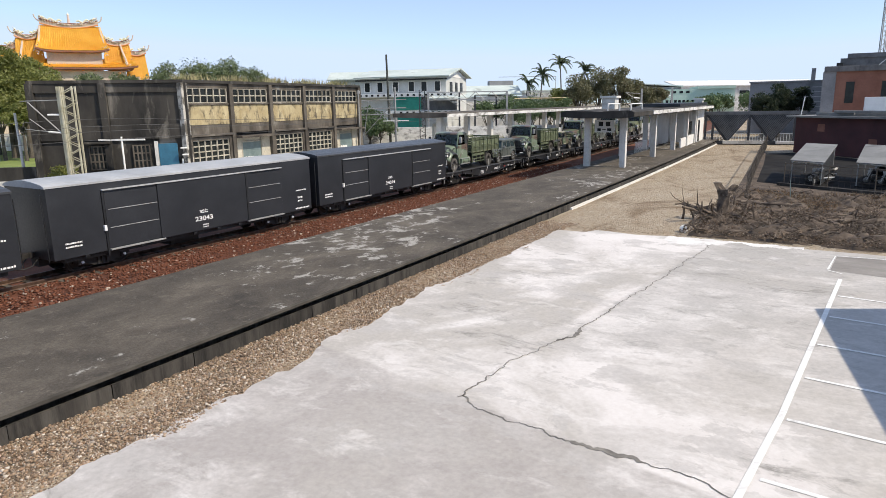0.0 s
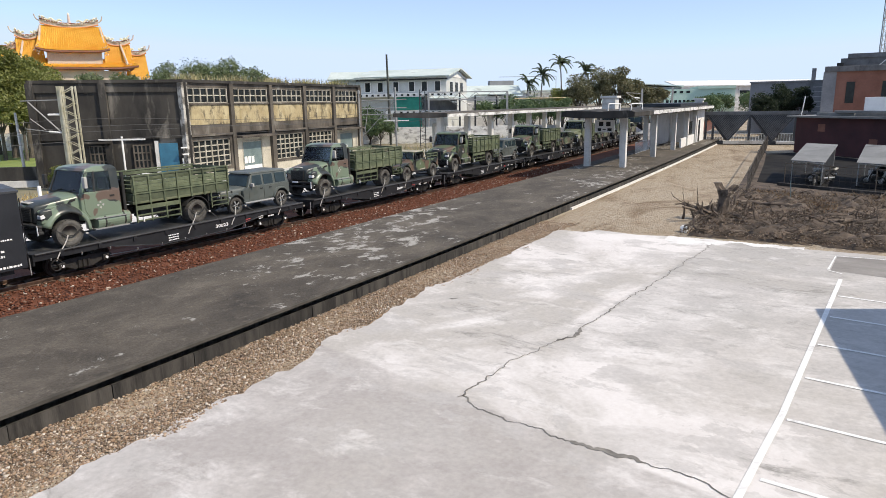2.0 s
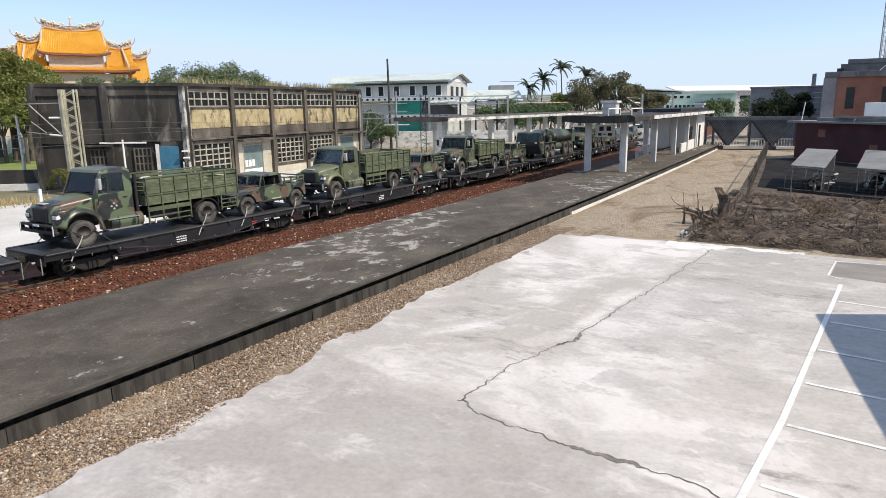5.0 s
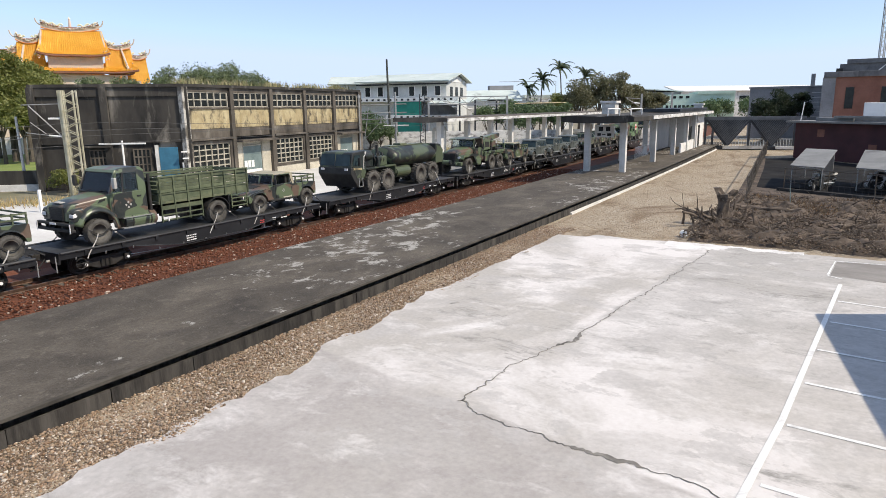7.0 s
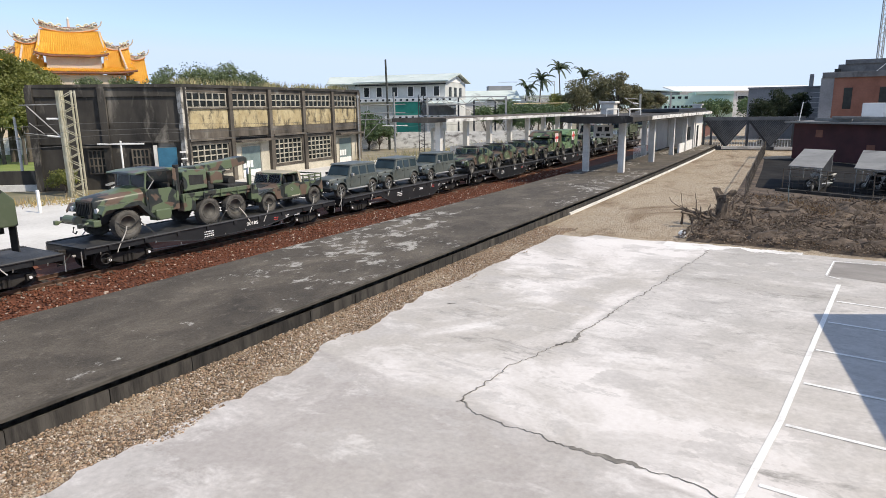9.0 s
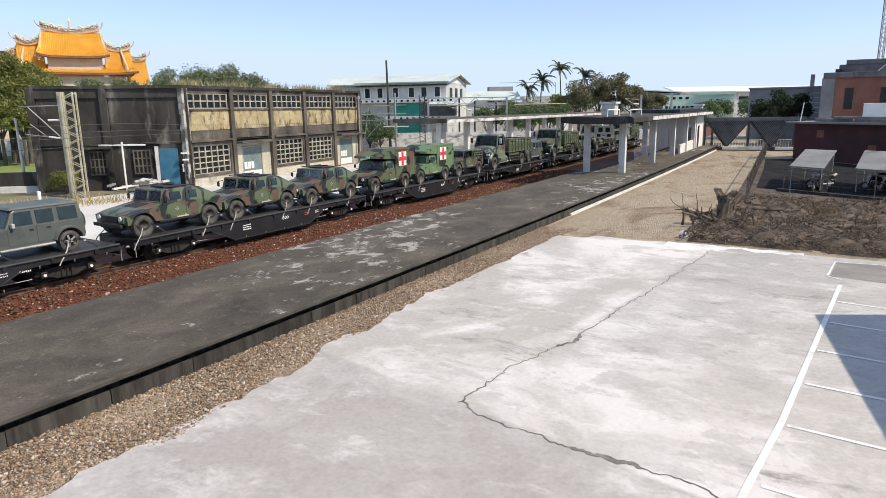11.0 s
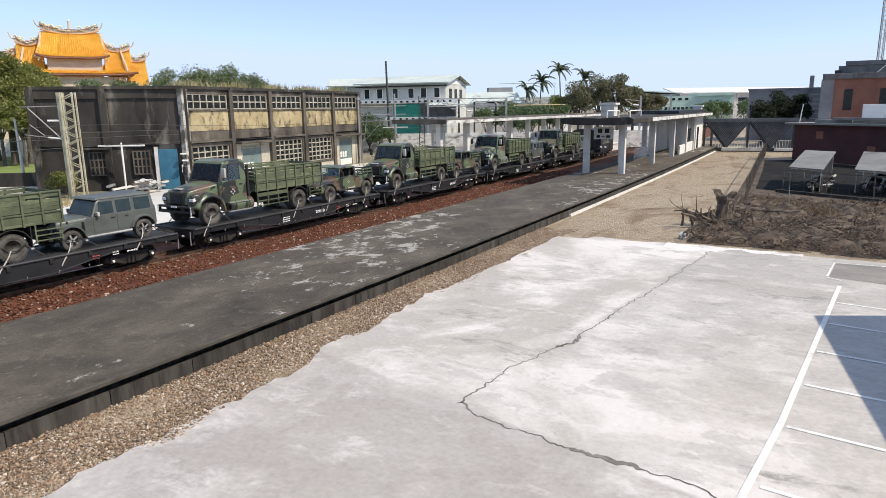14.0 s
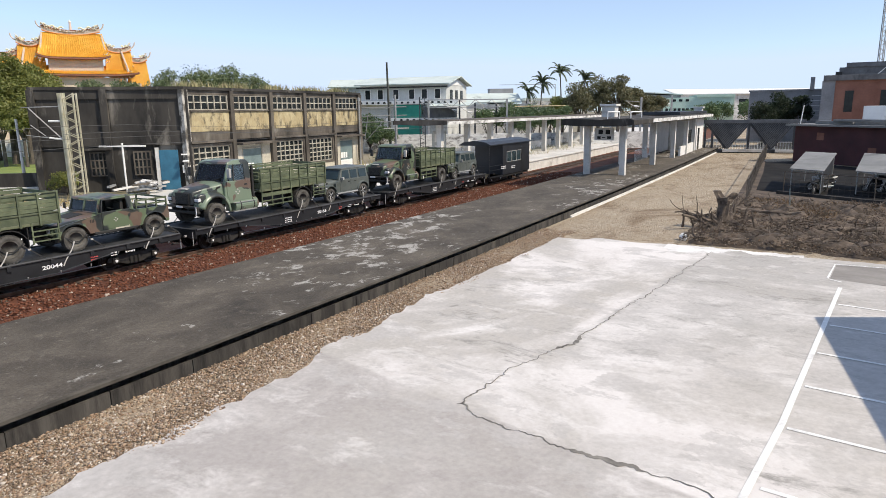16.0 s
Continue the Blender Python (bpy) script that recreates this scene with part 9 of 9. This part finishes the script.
    tyre_set(v, 0.0, R, 0.95, 0.25, True, alloy=True)
    tyre_set(v, 2.95, R, 0.95, 0.25, True, alloy=True)
    straps(v, [(0.0, R, 0.95, -1), (2.95, R, 0.95, -1)])
    return v


def tanker(label):
    """An eight-wheeled cab-forward fuel tanker; origin under the first axle."""
    v = thing("tanker_truck", label, "tanker truck")
    P = M_CAMO_TANK
    R = 0.66
    part("cab", prism(B(), [(-2.08, 1.2), (-2.13, 1.68), (-1.95, 2.4), (-1.85, 2.5), (-0.75, 2.55), (-0.7, 1.3), (-0.95, 0.95), (-1.5, 0.6)], -1.2, 1.2, 0.05, 0.05), P, v)
    part("nose", prism(B(), [(-2.2, 1.28), (-2.19, 1.66), (-1.9, 1.62), (-1.35, 0.5), (-1.6, 0.45)], -1.22, 1.22, 0.0, 0.04), M_DARKTRIM, v)
    part("windscreen", slab(B(), [(-1.08, -2.14, 1.74), (1.08, -2.14, 1.74), (1.03, -1.975, 2.38), (-1.03, -1.975, 2.38)], 0.025), M_GLASS, v)
    part("windscreen_pillar", tube(B(), [(0, -2.16, 1.7), (0, -1.98, 2.42)], 0.035, 6), P, v)
    for s in (1, -1):
        part("side_window", panel(B(), s, 1.17 * s, [(-1.95, 1.74), (-1.3, 1.74), (-1.3, 2.33), (-1.8, 2.33)], 0.02), M_GLASS, v)
        part("door", panel(B(), s, 1.19 * s, [(-1.75, 1.05), (-1.1, 0.95), (-1.1, 1.7), (-2.02, 1.7)], 0.025), P, v)
        part("step_plate", panel(B(), s, 1.21 * s, [(-1.95, 1.5), (-1.2, 1.46), (-1.2, 1.58), (-1.95, 1.62)], 0.02), M_YELLOW, v, "faded yellow marking plate")
        bm = box(B(), min(0.72 * s, 1.2 * s), max(0.72 * s, 1.2 * s), -0.72, 2.3, 1.42, 1.5, 0.02)
        box(bm, min(0.72 * s, 1.2 * s), max(0.72 * s, 1.2 * s), 2.28, 2.4, 0.95, 1.5, 0.02)
        part("mudguard", bm, P, v)
        bm = cyl(B(), (0.82 * s, 2.55, 0.98), (0.82 * s, 4.1, 0.98), 0.36, 18)
        part("fuel_drum", bm, P, v)
        bm = B()
        cyl(bm, (1.2 * s, -1.6, 2.0), (1.45 * s, -1.7, 2.05), 0.02, 6)
        box(bm, min(1.36 * s, 1.52 * s), max(1.36 * s, 1.52 * s), -1.74, -1.66, 1.75, 2.2, 0.02)
        part("wing_mirror", bm, M_DARKTRIM, v)
        part("headlight", box(B(), min(0.75 * s, 1.0 * s), max(0.75 * s, 1.0 * s), -2.24, -2.16, 1.48, 1.6, 0.02), M_CHROME, v)
        part("cab_step", tube(B(), [(1.22 * s, -1.5, 1.0), (1.24 * s, -1.5, 0.5), (1.24 * s, -1.15, 0.5), (1.22 * s, -1.15, 1.0)], 0.03, 6), M_STEEL, v)
        part("intake_pipe", tube(B(), [(1.15 * s, -0.95, 1.5), (1.16 * s, -0.9, 2.2), (1.0 * s, -0.5, 2.45)], 0.05, 8), M_STRAP, v, "pale upright pipe behind the cab")
    bm = B()
    box(bm, -0.8, 0.8, -0.7, 0.5, 1.5, 2.35, 0.06)
    box(bm, -1.1, -0.4, 0.6, 1.7, 1.5, 2.4, 0.06)
    box(bm, 0.3, 1.05, 0.7, 1.6, 1.5, 2.1, 0.06)
    part("engine_cover", bm, P, v)
    part("air_cleaner", cyl(B(), (0.75, -0.55, 2.2), (0.75, 0.15, 2.2), 0.3, 18), P, v)
    part("exhaust_pipe", cyl(B(), (0.6, 1.2, 2.0), (0.6, 1.2, 2.75), 0.09, 10), M_DARKTRIM, v)
    for i in range(4):
        part("hose", tube(B(), [(1.0, 0.3 + 0.3 * i, 1.5), (1.08, 0.35 + 0.3 * i, 1.9), (0.8, 0.5 + 0.3 * i, 2.3)], 0.035, 6), M_DARKTRIM, v)
    bm = B()
    prof = []
    n = 20
    for y, k in ((2.45, 0.86), (2.6, 0.97), (2.8, 1.0), (7.2, 1.0), (7.4, 0.97), (7.5, 0.88)):
        prof.append([bm.verts.new((1.16 * k * math.cos(i * math.tau / n), y, 1.88 + 0.68 * k * math.sin(i * math.tau / n))) for i in range(n)])
    for a, b in zip(prof, prof[1:]):
        for i in range(n):
            bm.faces.new((a[i], a[(i + 1) % n], b[(i + 1) % n], b[i]))
    bm.faces.new(prof[0])
    bm.faces.new(prof[-1])
    bmesh.ops.recalc_face_normals(bm, faces=bm.faces[:])
    tank = part("tank", bm, P, v, smooth=True)
    part("walkway", box(box(B(), -0.35, 0.35, 3.0, 7.0, 2.54, 2.59, 0.01), -0.3, 0.3, 4.2, 5.0, 2.57, 2.7, 0.04), M_OLIVE, tank)
    part("tank_band", cyl(B(), (0, 6.2, 1.88), (0, 6.26, 1.88), 0.69, 24), M_DARKTRIM, tank)
    part("pump_cabinet", prism(B(), [(7.3, 1.2), (7.3, 2.55), (7.9, 2.5), (8.3, 2.1), (8.3, 1.2)], -1.15, 1.15, 0.02, 0.05), P, v)
    for x in (-0.85, 0.85):
        part("rear_flap", box(B(), x - 0.25, x + 0.25, 8.2, 8.24, 0.3, 1.25), M_DARKTRIM, v)
    bm = B()
    for x in (-0.45, 0.45):
        box(bm, x - 0.06, x + 0.06, -1.4, 8.1, 0.9, 1.2)
    for y in (0, 1.5, 5.3, 6.85):
        cyl(bm, (-0.95, y, R), (0.95, y, R), 0.12, 8)
    part("chassis", bm, M_DARKTRIM, v)
    for y in (0, 1.5, 5.3, 6.85):
        tyre_set(v, y, R, 1.22, 0.42, True, blocks=20)
    straps(v, [(0.0, R, 1.22, -1), (6.85, R, 1.22, 1)])
    return v


def wrecker(label):
    """A six-wheeled recovery truck with a folded crane; origin under the front axle."""
    v = thing("recovery_truck", label, "recovery truck")
    P = M_CAMO
    R = 0.6
    hood = part("hood", bonnet(B(), [(-1.02, 0.6, 0.95, 1.58, 1.64), (-0.92, 0.66, 0.95, 1.64, 1.72), (0.0, 0.76, 1.2, 1.7, 1.86), (0.98, 0.92, 1.2, 1.78, 2.0)]), P, v, "", True)
    bm = box(B(), -0.5, 0.5, -1.06, -1.0, 1.0, 1.56, 0.02)
    for i in range(9):
        box(bm, -0.46 + i * 0.11, -0.42 + i * 0.11, -1.09, -1.05, 1.02, 1.54)
    part("grille", bm, M_DARKTRIM, hood)
    cab = part("cab", prism(B(), [(0.95, 0.9), (0.95, 1.86), (1.05, 1.9), (1.05, 1.2), (2.4, 1.2), (2.4, 1.95), (2.5, 1.95), (2.5, 0.9)], -1.05, 1.05), P, v)
    part("cab_top", prism(B(), [(0.62, 2.5), (0.66, 2.56), (1.1, 2.62), (2.4, 2.66), (2.5, 2.58), (2.5, 1.9), (2.44, 1.9), (2.42, 2.54), (1.1, 2.54)], -1.02, 1.02, 0.04, 0.01), P, cab)
    for s in (1, -1):
        part("windscreen", slab(B(), [(0.04 * s, 1.0, 1.94), (0.92 * s, 1.0, 1.94), (0.9 * s, 1.1, 2.54), (0.04 * s, 1.1, 2.54)], 0.012 * s), M_CLEAR, cab)
        d = part("door", panel(B(), s, 1.02 * s, [(1.05, 1.0), (2.36, 1.0), (2.36, 1.7), (2.1, 1.86), (1.05, 1.86)], 0.05), P, cab)
        part("door_frame", tube(B(), [(1.03 * s, 1.08, 1.86), (1.0 * s, 1.4, 2.2), (1.0 * s, 1.16, 2.5)], 0.02, 6), M_STEEL, d)
        part("pillar", box(B(), min(0.96 * s, 1.02 * s), max(0.96 * s, 1.02 * s), 2.3, 2.44, 1.86, 2.58), P, cab)
        seat(cab, 0.55 * s, 1.75, 1.3, 0.55)
        tray = [(-1.0, 1.12), (-0.86, 1.36), (0.52, 1.4), (1.12, 0.75), (1.2, 0.75), (0.62, 1.48), (-0.9, 1.44), (-1.06, 1.16)]
        part("fender", prism(B(), tray, min(0.62 * s, 1.2 * s), max(0.62 * s, 1.2 * s)), P, v)
        part("fender_lip", prism(B(), [(-1.06, 1.06), (-0.88, 1.28), (0.5, 1.32), (1.06, 0.72), (1.2, 0.72), (0.62, 1.48), (-0.9, 1.44), (-1.08, 1.16)], min(1.17 * s, 1.21 * s), max(1.17 * s, 1.21 * s)), P, v)
        part("wheel_well", box(B(), min(0.4 * s, 0.68 * s), max(0.4 * s, 0.68 * s), -0.85, 0.85, 0.75, 1.36), M_DARKTRIM, v)
        part("headlight", cyl(B(), (0.8 * s, -0.98, 1.26), (0.8 * s, -1.06, 1.26), 0.1, 14), M_CHROME, v)
        part("fuel_tank", box(B(), min(0.6 * s, 1.12 * s), max(0.6 * s, 1.12 * s), 1.3, 2.05, 0.55, 1.0, 0.05), P, v)
        part("tool_box", box(B(), min(0.7 * s, 1.16 * s), max(0.7 * s, 1.16 * s), 2.62, 3.25, 0.75, 1.4, 0.03), P, v)
        part("body_side", box(B(), min(1.02 * s, 1.18 * s), max(1.02 * s, 1.18 * s), 2.6, 6.75, 1.32, 1.5, 0.02), P, v)
        for i in range(5):
            part("body_rib", box(B(), min(1.17 * s, 1.21 * s), max(1.17 * s, 1.21 * s), 2.7 + i * 0.95, 2.76 + i * 0.95, 1.2, 1.5), P, v)
        part("tail_locker", box(B(), min(0.8 * s, 1.18 * s), max(0.8 * s, 1.18 * s), 6.4, 6.85, 0.8, 1.32, 0.02), P, v)
        part("mudguard", flare(B(), s, 4.7, 0.4, [(0.6, 1.06), (1.17, 1.06), (1.17, 1.02), (0.6, 1.02)], 50, 130, 8), P, v)
    steering_wheel(cab, -0.55, 1.4, 1.95)
    bm = B()
    for x in (-0.97, 0, 0.97):
        cyl(bm, (x, 0.99, 1.9), (x, 1.1, 2.58), 0.04, 6)
    cyl(bm, (-0.97, 0.99, 1.92), (0.97, 0.99, 1.92), 0.04, 6)
    part("windscreen_frame", bm, P, cab)
    part("exhaust_pipe", cyl(cyl(B(), (0.85, 2.62, 1.2), (0.85, 2.62, 2.72), 0.1, 12), (0.85, 2.62, 2.66), (0.85, 2.62, 2.74), 0.14, 12), M_DARKTRIM, v)
    bm = box(B(), -1.15, 1.15, -1.4, -1.1, 0.7, 0.95, 0.03)
    cyl(bm, (-0.4, -1.55, 0.95), (0.4, -1.55, 0.95), 0.16, 12)
    for x in (-0.8, 0.8):
        cyl(bm, (x, -1.4, 0.85), (x, -1.75, 0.75), 0.05, 8)
        box(bm, x - 0.08, x + 0.08, -1.82, -1.66, 0.7, 0.88, 0.03)
    part("winch_bumper", bm, P, v)
    part("winch_hook", tube(B(), [(0.5, -1.8, 0.75), (0.5, -1.86, 0.55), (0.5, -1.76, 0.48), (0.5, -1.7, 0.56)], 0.03, 6), M_DARKTRIM, v)
    part("bed", box(B(), -1.1, 1.1, 2.6, 6.75, 1.15, 1.34, 0.02), P, v)
    bm = box(B(), -0.6, 0.6, 3.1, 4.2, 1.34, 1.8, 0.06)
    cyl(bm, (0, 3.6, 1.3), (0, 3.6, 2.1), 0.42, 16)
    part("turntable", bm, M_DARKTRIM, v)
    crane = part("crane_boom", prism(B(), [(2.95, 1.95), (3.0, 2.52), (4.3, 2.55), (6.9, 2.8), (7.1, 2.72), (7.1, 2.45), (6.2, 2.3), (4.4, 2.1)], -0.3, 0.3, 0.0, 0.04), P, v)
    part("counter_house", prism(B(), [(2.95, 1.55), (2.95, 2.4), (3.25, 2.5), (4.2, 2.4), (4.2, 1.6)], 0.32, 0.85, 0.03, 0.04), P, crane)
    part("house_opening", panel(B(), 1, 0.83, [(3.25, 1.8), (4.0, 1.8), (4.0, 2.2), (3.25, 2.25)], 0.02), M_DARKTRIM, crane)
    part("boom_ram", cyl(cyl(B(), (0.38, 4.1, 1.75), (0.38, 5.6, 2.25), 0.09, 10), (-0.38, 4.1, 1.75), (-0.38, 5.6, 2.25), 0.09, 10), P, crane)
    part("operator_cab", box(B(), 0.4, 0.95, 4.3, 5.0, 1.75, 2.3, 0.05), P, crane)
    part("operator_seat", box(B(), 0.5, 0.9, 4.2, 4.5, 1.5, 1.9, 0.05), M_DARKTRIM, v)
    for i in range(4):
        part("hose", tube(B(), [(0.6 + 0.06 * i, 2.85, 1.35), (0.75 + 0.05 * i, 2.8 + 0.04 * i, 1.8 + 0.08 * i), (0.55, 3.05, 2.1 + 0.05 * i), (0.4, 3.3, 2.2)], 0.025, 5), M_DARKTRIM, crane)
    bm = box(B(), -1.0, 1.0, 5.2, 6.4, 1.34, 1.62, 0.04)
    part("rear_winch", cyl(bm, (-0.6, 5.8, 1.75), (0.6, 5.8, 1.75), 0.22, 14), M_DARKTRIM, v)
    for x in (-0.95, 0.95):
        part("rear_post", box(B(), x - 0.08, x + 0.08, 6.45, 6.62, 1.4, 2.3, 0.02), P, v)
    part("post_marker", box(B(), 0.9, 1.04, 6.44, 6.5, 2.0, 2.3, 0.01), M_MARK, v, "white marker board")
    part("spare_wheel", ring(B(), [(-0.18, 0.35), (-0.18, 0.5), (-0.1, 0.57), (0.1, 0.57), (0.18, 0.5), (0.18, 0.35)], -0.9, 3.0, 1.9, 24), M_TYRE, v)
    bm = B()
    for x in (-0.45, 0.45):
        box(bm, x - 0.06, x + 0.06, -1.2, 6.6, 0.8, 1.1)
    for y in (0, 3.95, 5.45):
        cyl(bm, (-0.95, y, R), (0.95, y, R), 0.11, 8)
    box(bm, -0.6, 0.6, -0.8, 0.9, 0.7, 1.3)
    part("chassis", bm, M_DARKTRIM, v)
    for y in (0, 3.95, 5.45):
        tyre_set(v, y, R, 1.15, 0.38)
    straps(v, [(0.0, R, 1.15, -1), (5.45, R, 1.15, 1)])
    return v


def brake_van(label):
    v = thing("brake_van", label, "brake van")
    L, z0, z1 = 8.4, 0.5, 3.05
    body = part("body", box(B(), -1.3, 1.3, 2.5, L - 0.2, z0, z1, 0.02), M_BOX, v)
    bm = B()
    prof = [(-1.42, z1 - 0.04), (-1.42, z1 + 0.03), (-1.0, z1 + 0.24), (0, z1 + 0.36), (1.0, z1 + 0.24), (1.42, z1 + 0.03), (1.42, z1 - 0.04)]
    a = [bm.verts.new((x, -0.1, z)) for x, z in prof]
    b = [bm.verts.new((x, L, z)) for x, z in prof]
    for i in range(len(prof) - 1):
        bm.faces.new((a[i], a[i + 1], b[i + 1], b[i]))
    for f in (a, b):
        bm.faces.new(f)
    bm.faces.new((a[0], b[0], b[-1], a[-1]))
    bmesh.ops.recalc_face_normals(bm, faces=bm.faces[:])
    part("roof", bm, M_BOX, v)
    bm = B()
    for x in (-1.25, 1.25):
        cyl(bm, (x, 0.05, z0), (x, 0.05, z1), 0.03, 6)
        for zz in (1.0, 1.35):
            cyl(bm, (x, 0.05, zz), (x, 2.5, zz), 0.02, 6)
    for zz in (1.0, 1.35):
        cyl(bm, (-1.25, 0.05, zz), (1.25, 0.05, zz), 0.02, 6)
    box(bm, -1.3, 1.3, 0, 2.5, z0 - 0.1, z0)
    part("veranda", bm, M_BLACK, v)
    for i, y in enumerate((3.3, 4.3, 5.3)):
        w = part("window", panel(B(), 1, 1.3, [(y, 1.55), (y + 0.85, 1.55), (y + 0.85, 2.35), (y, 2.35)], 0.02), M_GLASS, v)
        fr = rim(B(), y, y + 0.85, 1.55, 2.35, 0.06, -1.335, -1.3)
        fr.transform(Matrix.Rotation(math.pi / 2, 4, "Z"))
        part("window_frame", fr, M_STEEL, w)
    part("side_door", panel(B(), 1, 1.3, [(6.3, 0.6), (7.1, 0.6), (7.1, 2.6), (6.3, 2.6)], 0.03), M_BLACK, v)
    bm = B()
    for i in range(4):
        slab(bm, [(-1.1 + i * 0.6, -0.02, z0 - 0.1), (-0.8 + i * 0.6, -0.02, z0 - 0.1), (-0.5 + i * 0.6, -0.02, z0 + 0.3), (-0.8 + i * 0.6, -0.02, z0 + 0.3)], 0.02)
    part("warning_stripe", bm, M_YELLOW, v, "yellow warning stripes")
    tagged(part("stencil", bars(bars(B(), 1.305, 2.2, 1.0, 0.9, 0.3, 2, 3, 2), 1.305, 4.2, 0.9, 0.8, 0.3, 2, 3, 3), M_MARK, v), kind="stuff")
    part("underframe", box(box(B(), -1.2, 1.2, 0.2, L - 0.3, 0.3, z0), -0.6, 0.5, 3.4, 5.0, -0.05, 0.35, 0.04), M_BOGIE, v)
    for y in (1.7, L - 1.9):
        bogie(v, y)
    coupler(v, 0, -1.1)
    return v


# wagons, by the place along the train of their leading end
a = boxcar("24042", M_BOXROOF, "black steel covered wagon with white number")
ride(a, -2.55)
# this wagon's roof colour is lightened to look sunlit
ride(boxcar("23043", M_SUNLITGREY, "black steel covered wagon with roof coloured grey as if sunlit"), 12.12)
ride(boxcar("24014", M_BOXROOF, "black steel covered wagon with sliding side door"), 26.38)
ends = [40.15, 54.6, 68.9, 83.55, 98.1, 112.75, 127.6, 142.45, 157.65, 173.35, 189.15, 205.0, 219.3, 233.9, 248.4, 262.9, 277.3]
NUMBERS = ["30023", "30044", "30017", "", "", "", "20183", "20185", "300", "300", "304", "", "20010", "20044", "20156", ""]
for i in range(16):
    L = ends[i + 1] - ends[i] - 0.95
    belly = 8 <= i <= 10
    ride(flatcar(L, NUMBERS[i], belly, "black fishbelly flat wagon carrying vehicles" if belly else "black flat wagon with timber-dark deck carrying vehicles"), ends[i])
ride(brake_van("black brake van with open end veranda"), 277.35)

# vehicles, by the place along the train of their front axle
t_olive = cargo_truck(M_OLIVE, "olive green military cargo truck with slatted bed")
t_camo = cargo_truck(M_CAMO, "camouflaged military cargo truck with slatted bed")
t_pale = cargo_truck(M_CAMO_LIGHT, "pale green military cargo truck with slatted bed")
pk = humvee_pickup(M_CAMO, M_TANCLOTH, "camouflaged military pickup with tan canvas cab")
pk2 = humvee_pickup(M_CAMO, M_CAMO, "camouflaged military pickup with railed bed")
jp = jeep(M_GREYGREEN, "grey-green four-door military jeep")
ht = humvee_hardtop(M_CAMO, "camouflaged four-door slant-back military vehicle")
amb_b = ambulance(M_AMB_LIGHT, "pale green camouflaged field ambulance with red cross")
amb_a = ambulance(M_AMB, "camouflaged field ambulance with red cross panel")
used = set()


def load(kind, u, z=DECK):
    """The first of a kind is the one built; the rest are copies."""
    ob = kind if kind not in used else copy_thing(kind, Matrix())
    used.add(kind)
    return ride(ob, u, z)


for u, kind in ((41.65, t_pale), (55.86, t_pale), (70.46, t_camo), (85.2, t_camo), (99.8, t_olive), (114.5, t_camo), (206.43, t_pale), (220.55, t_camo), (235.3, t_camo), (249.8, t_pale), (264.3, t_camo)):
    load(kind, u)
for u, kind in ((49.7, jp), (64.1, pk), (78.7, jp), (93.3, pk2), (108.0, pk2), (122.8, pk), (152.17, pk), (157.97, jp), (162.7, jp), (167.9, jp), (173.85, ht), (178.75, ht), (183.98, ht), (189.74, amb_a), (194.96, amb_b), (200.35, pk2), (214.26, jp), (228.8, pk2), (243.3, pk2), (257.95, jp), (272.2, jp)):
    load(kind, u)
ride(tanker("camouflaged eight-wheeled military fuel tanker truck"), 132.0, DECK)
ride(wrecker("camouflaged six-wheeled military recovery crane truck"), 144.45, DECK)


def motions():
    """The train runs past along its track at an even pace."""
    times = [0, 1, 2, 3, 4, 5, 6, 7, 8, 9, 10, 11, 12, 13, 14, 15, 16]
    for ob, u, z, x in TRAIN:
        walk(ob, [(t, arc_pose(TRACK + x, u - travelled(t), z)) for t in times])


motions()
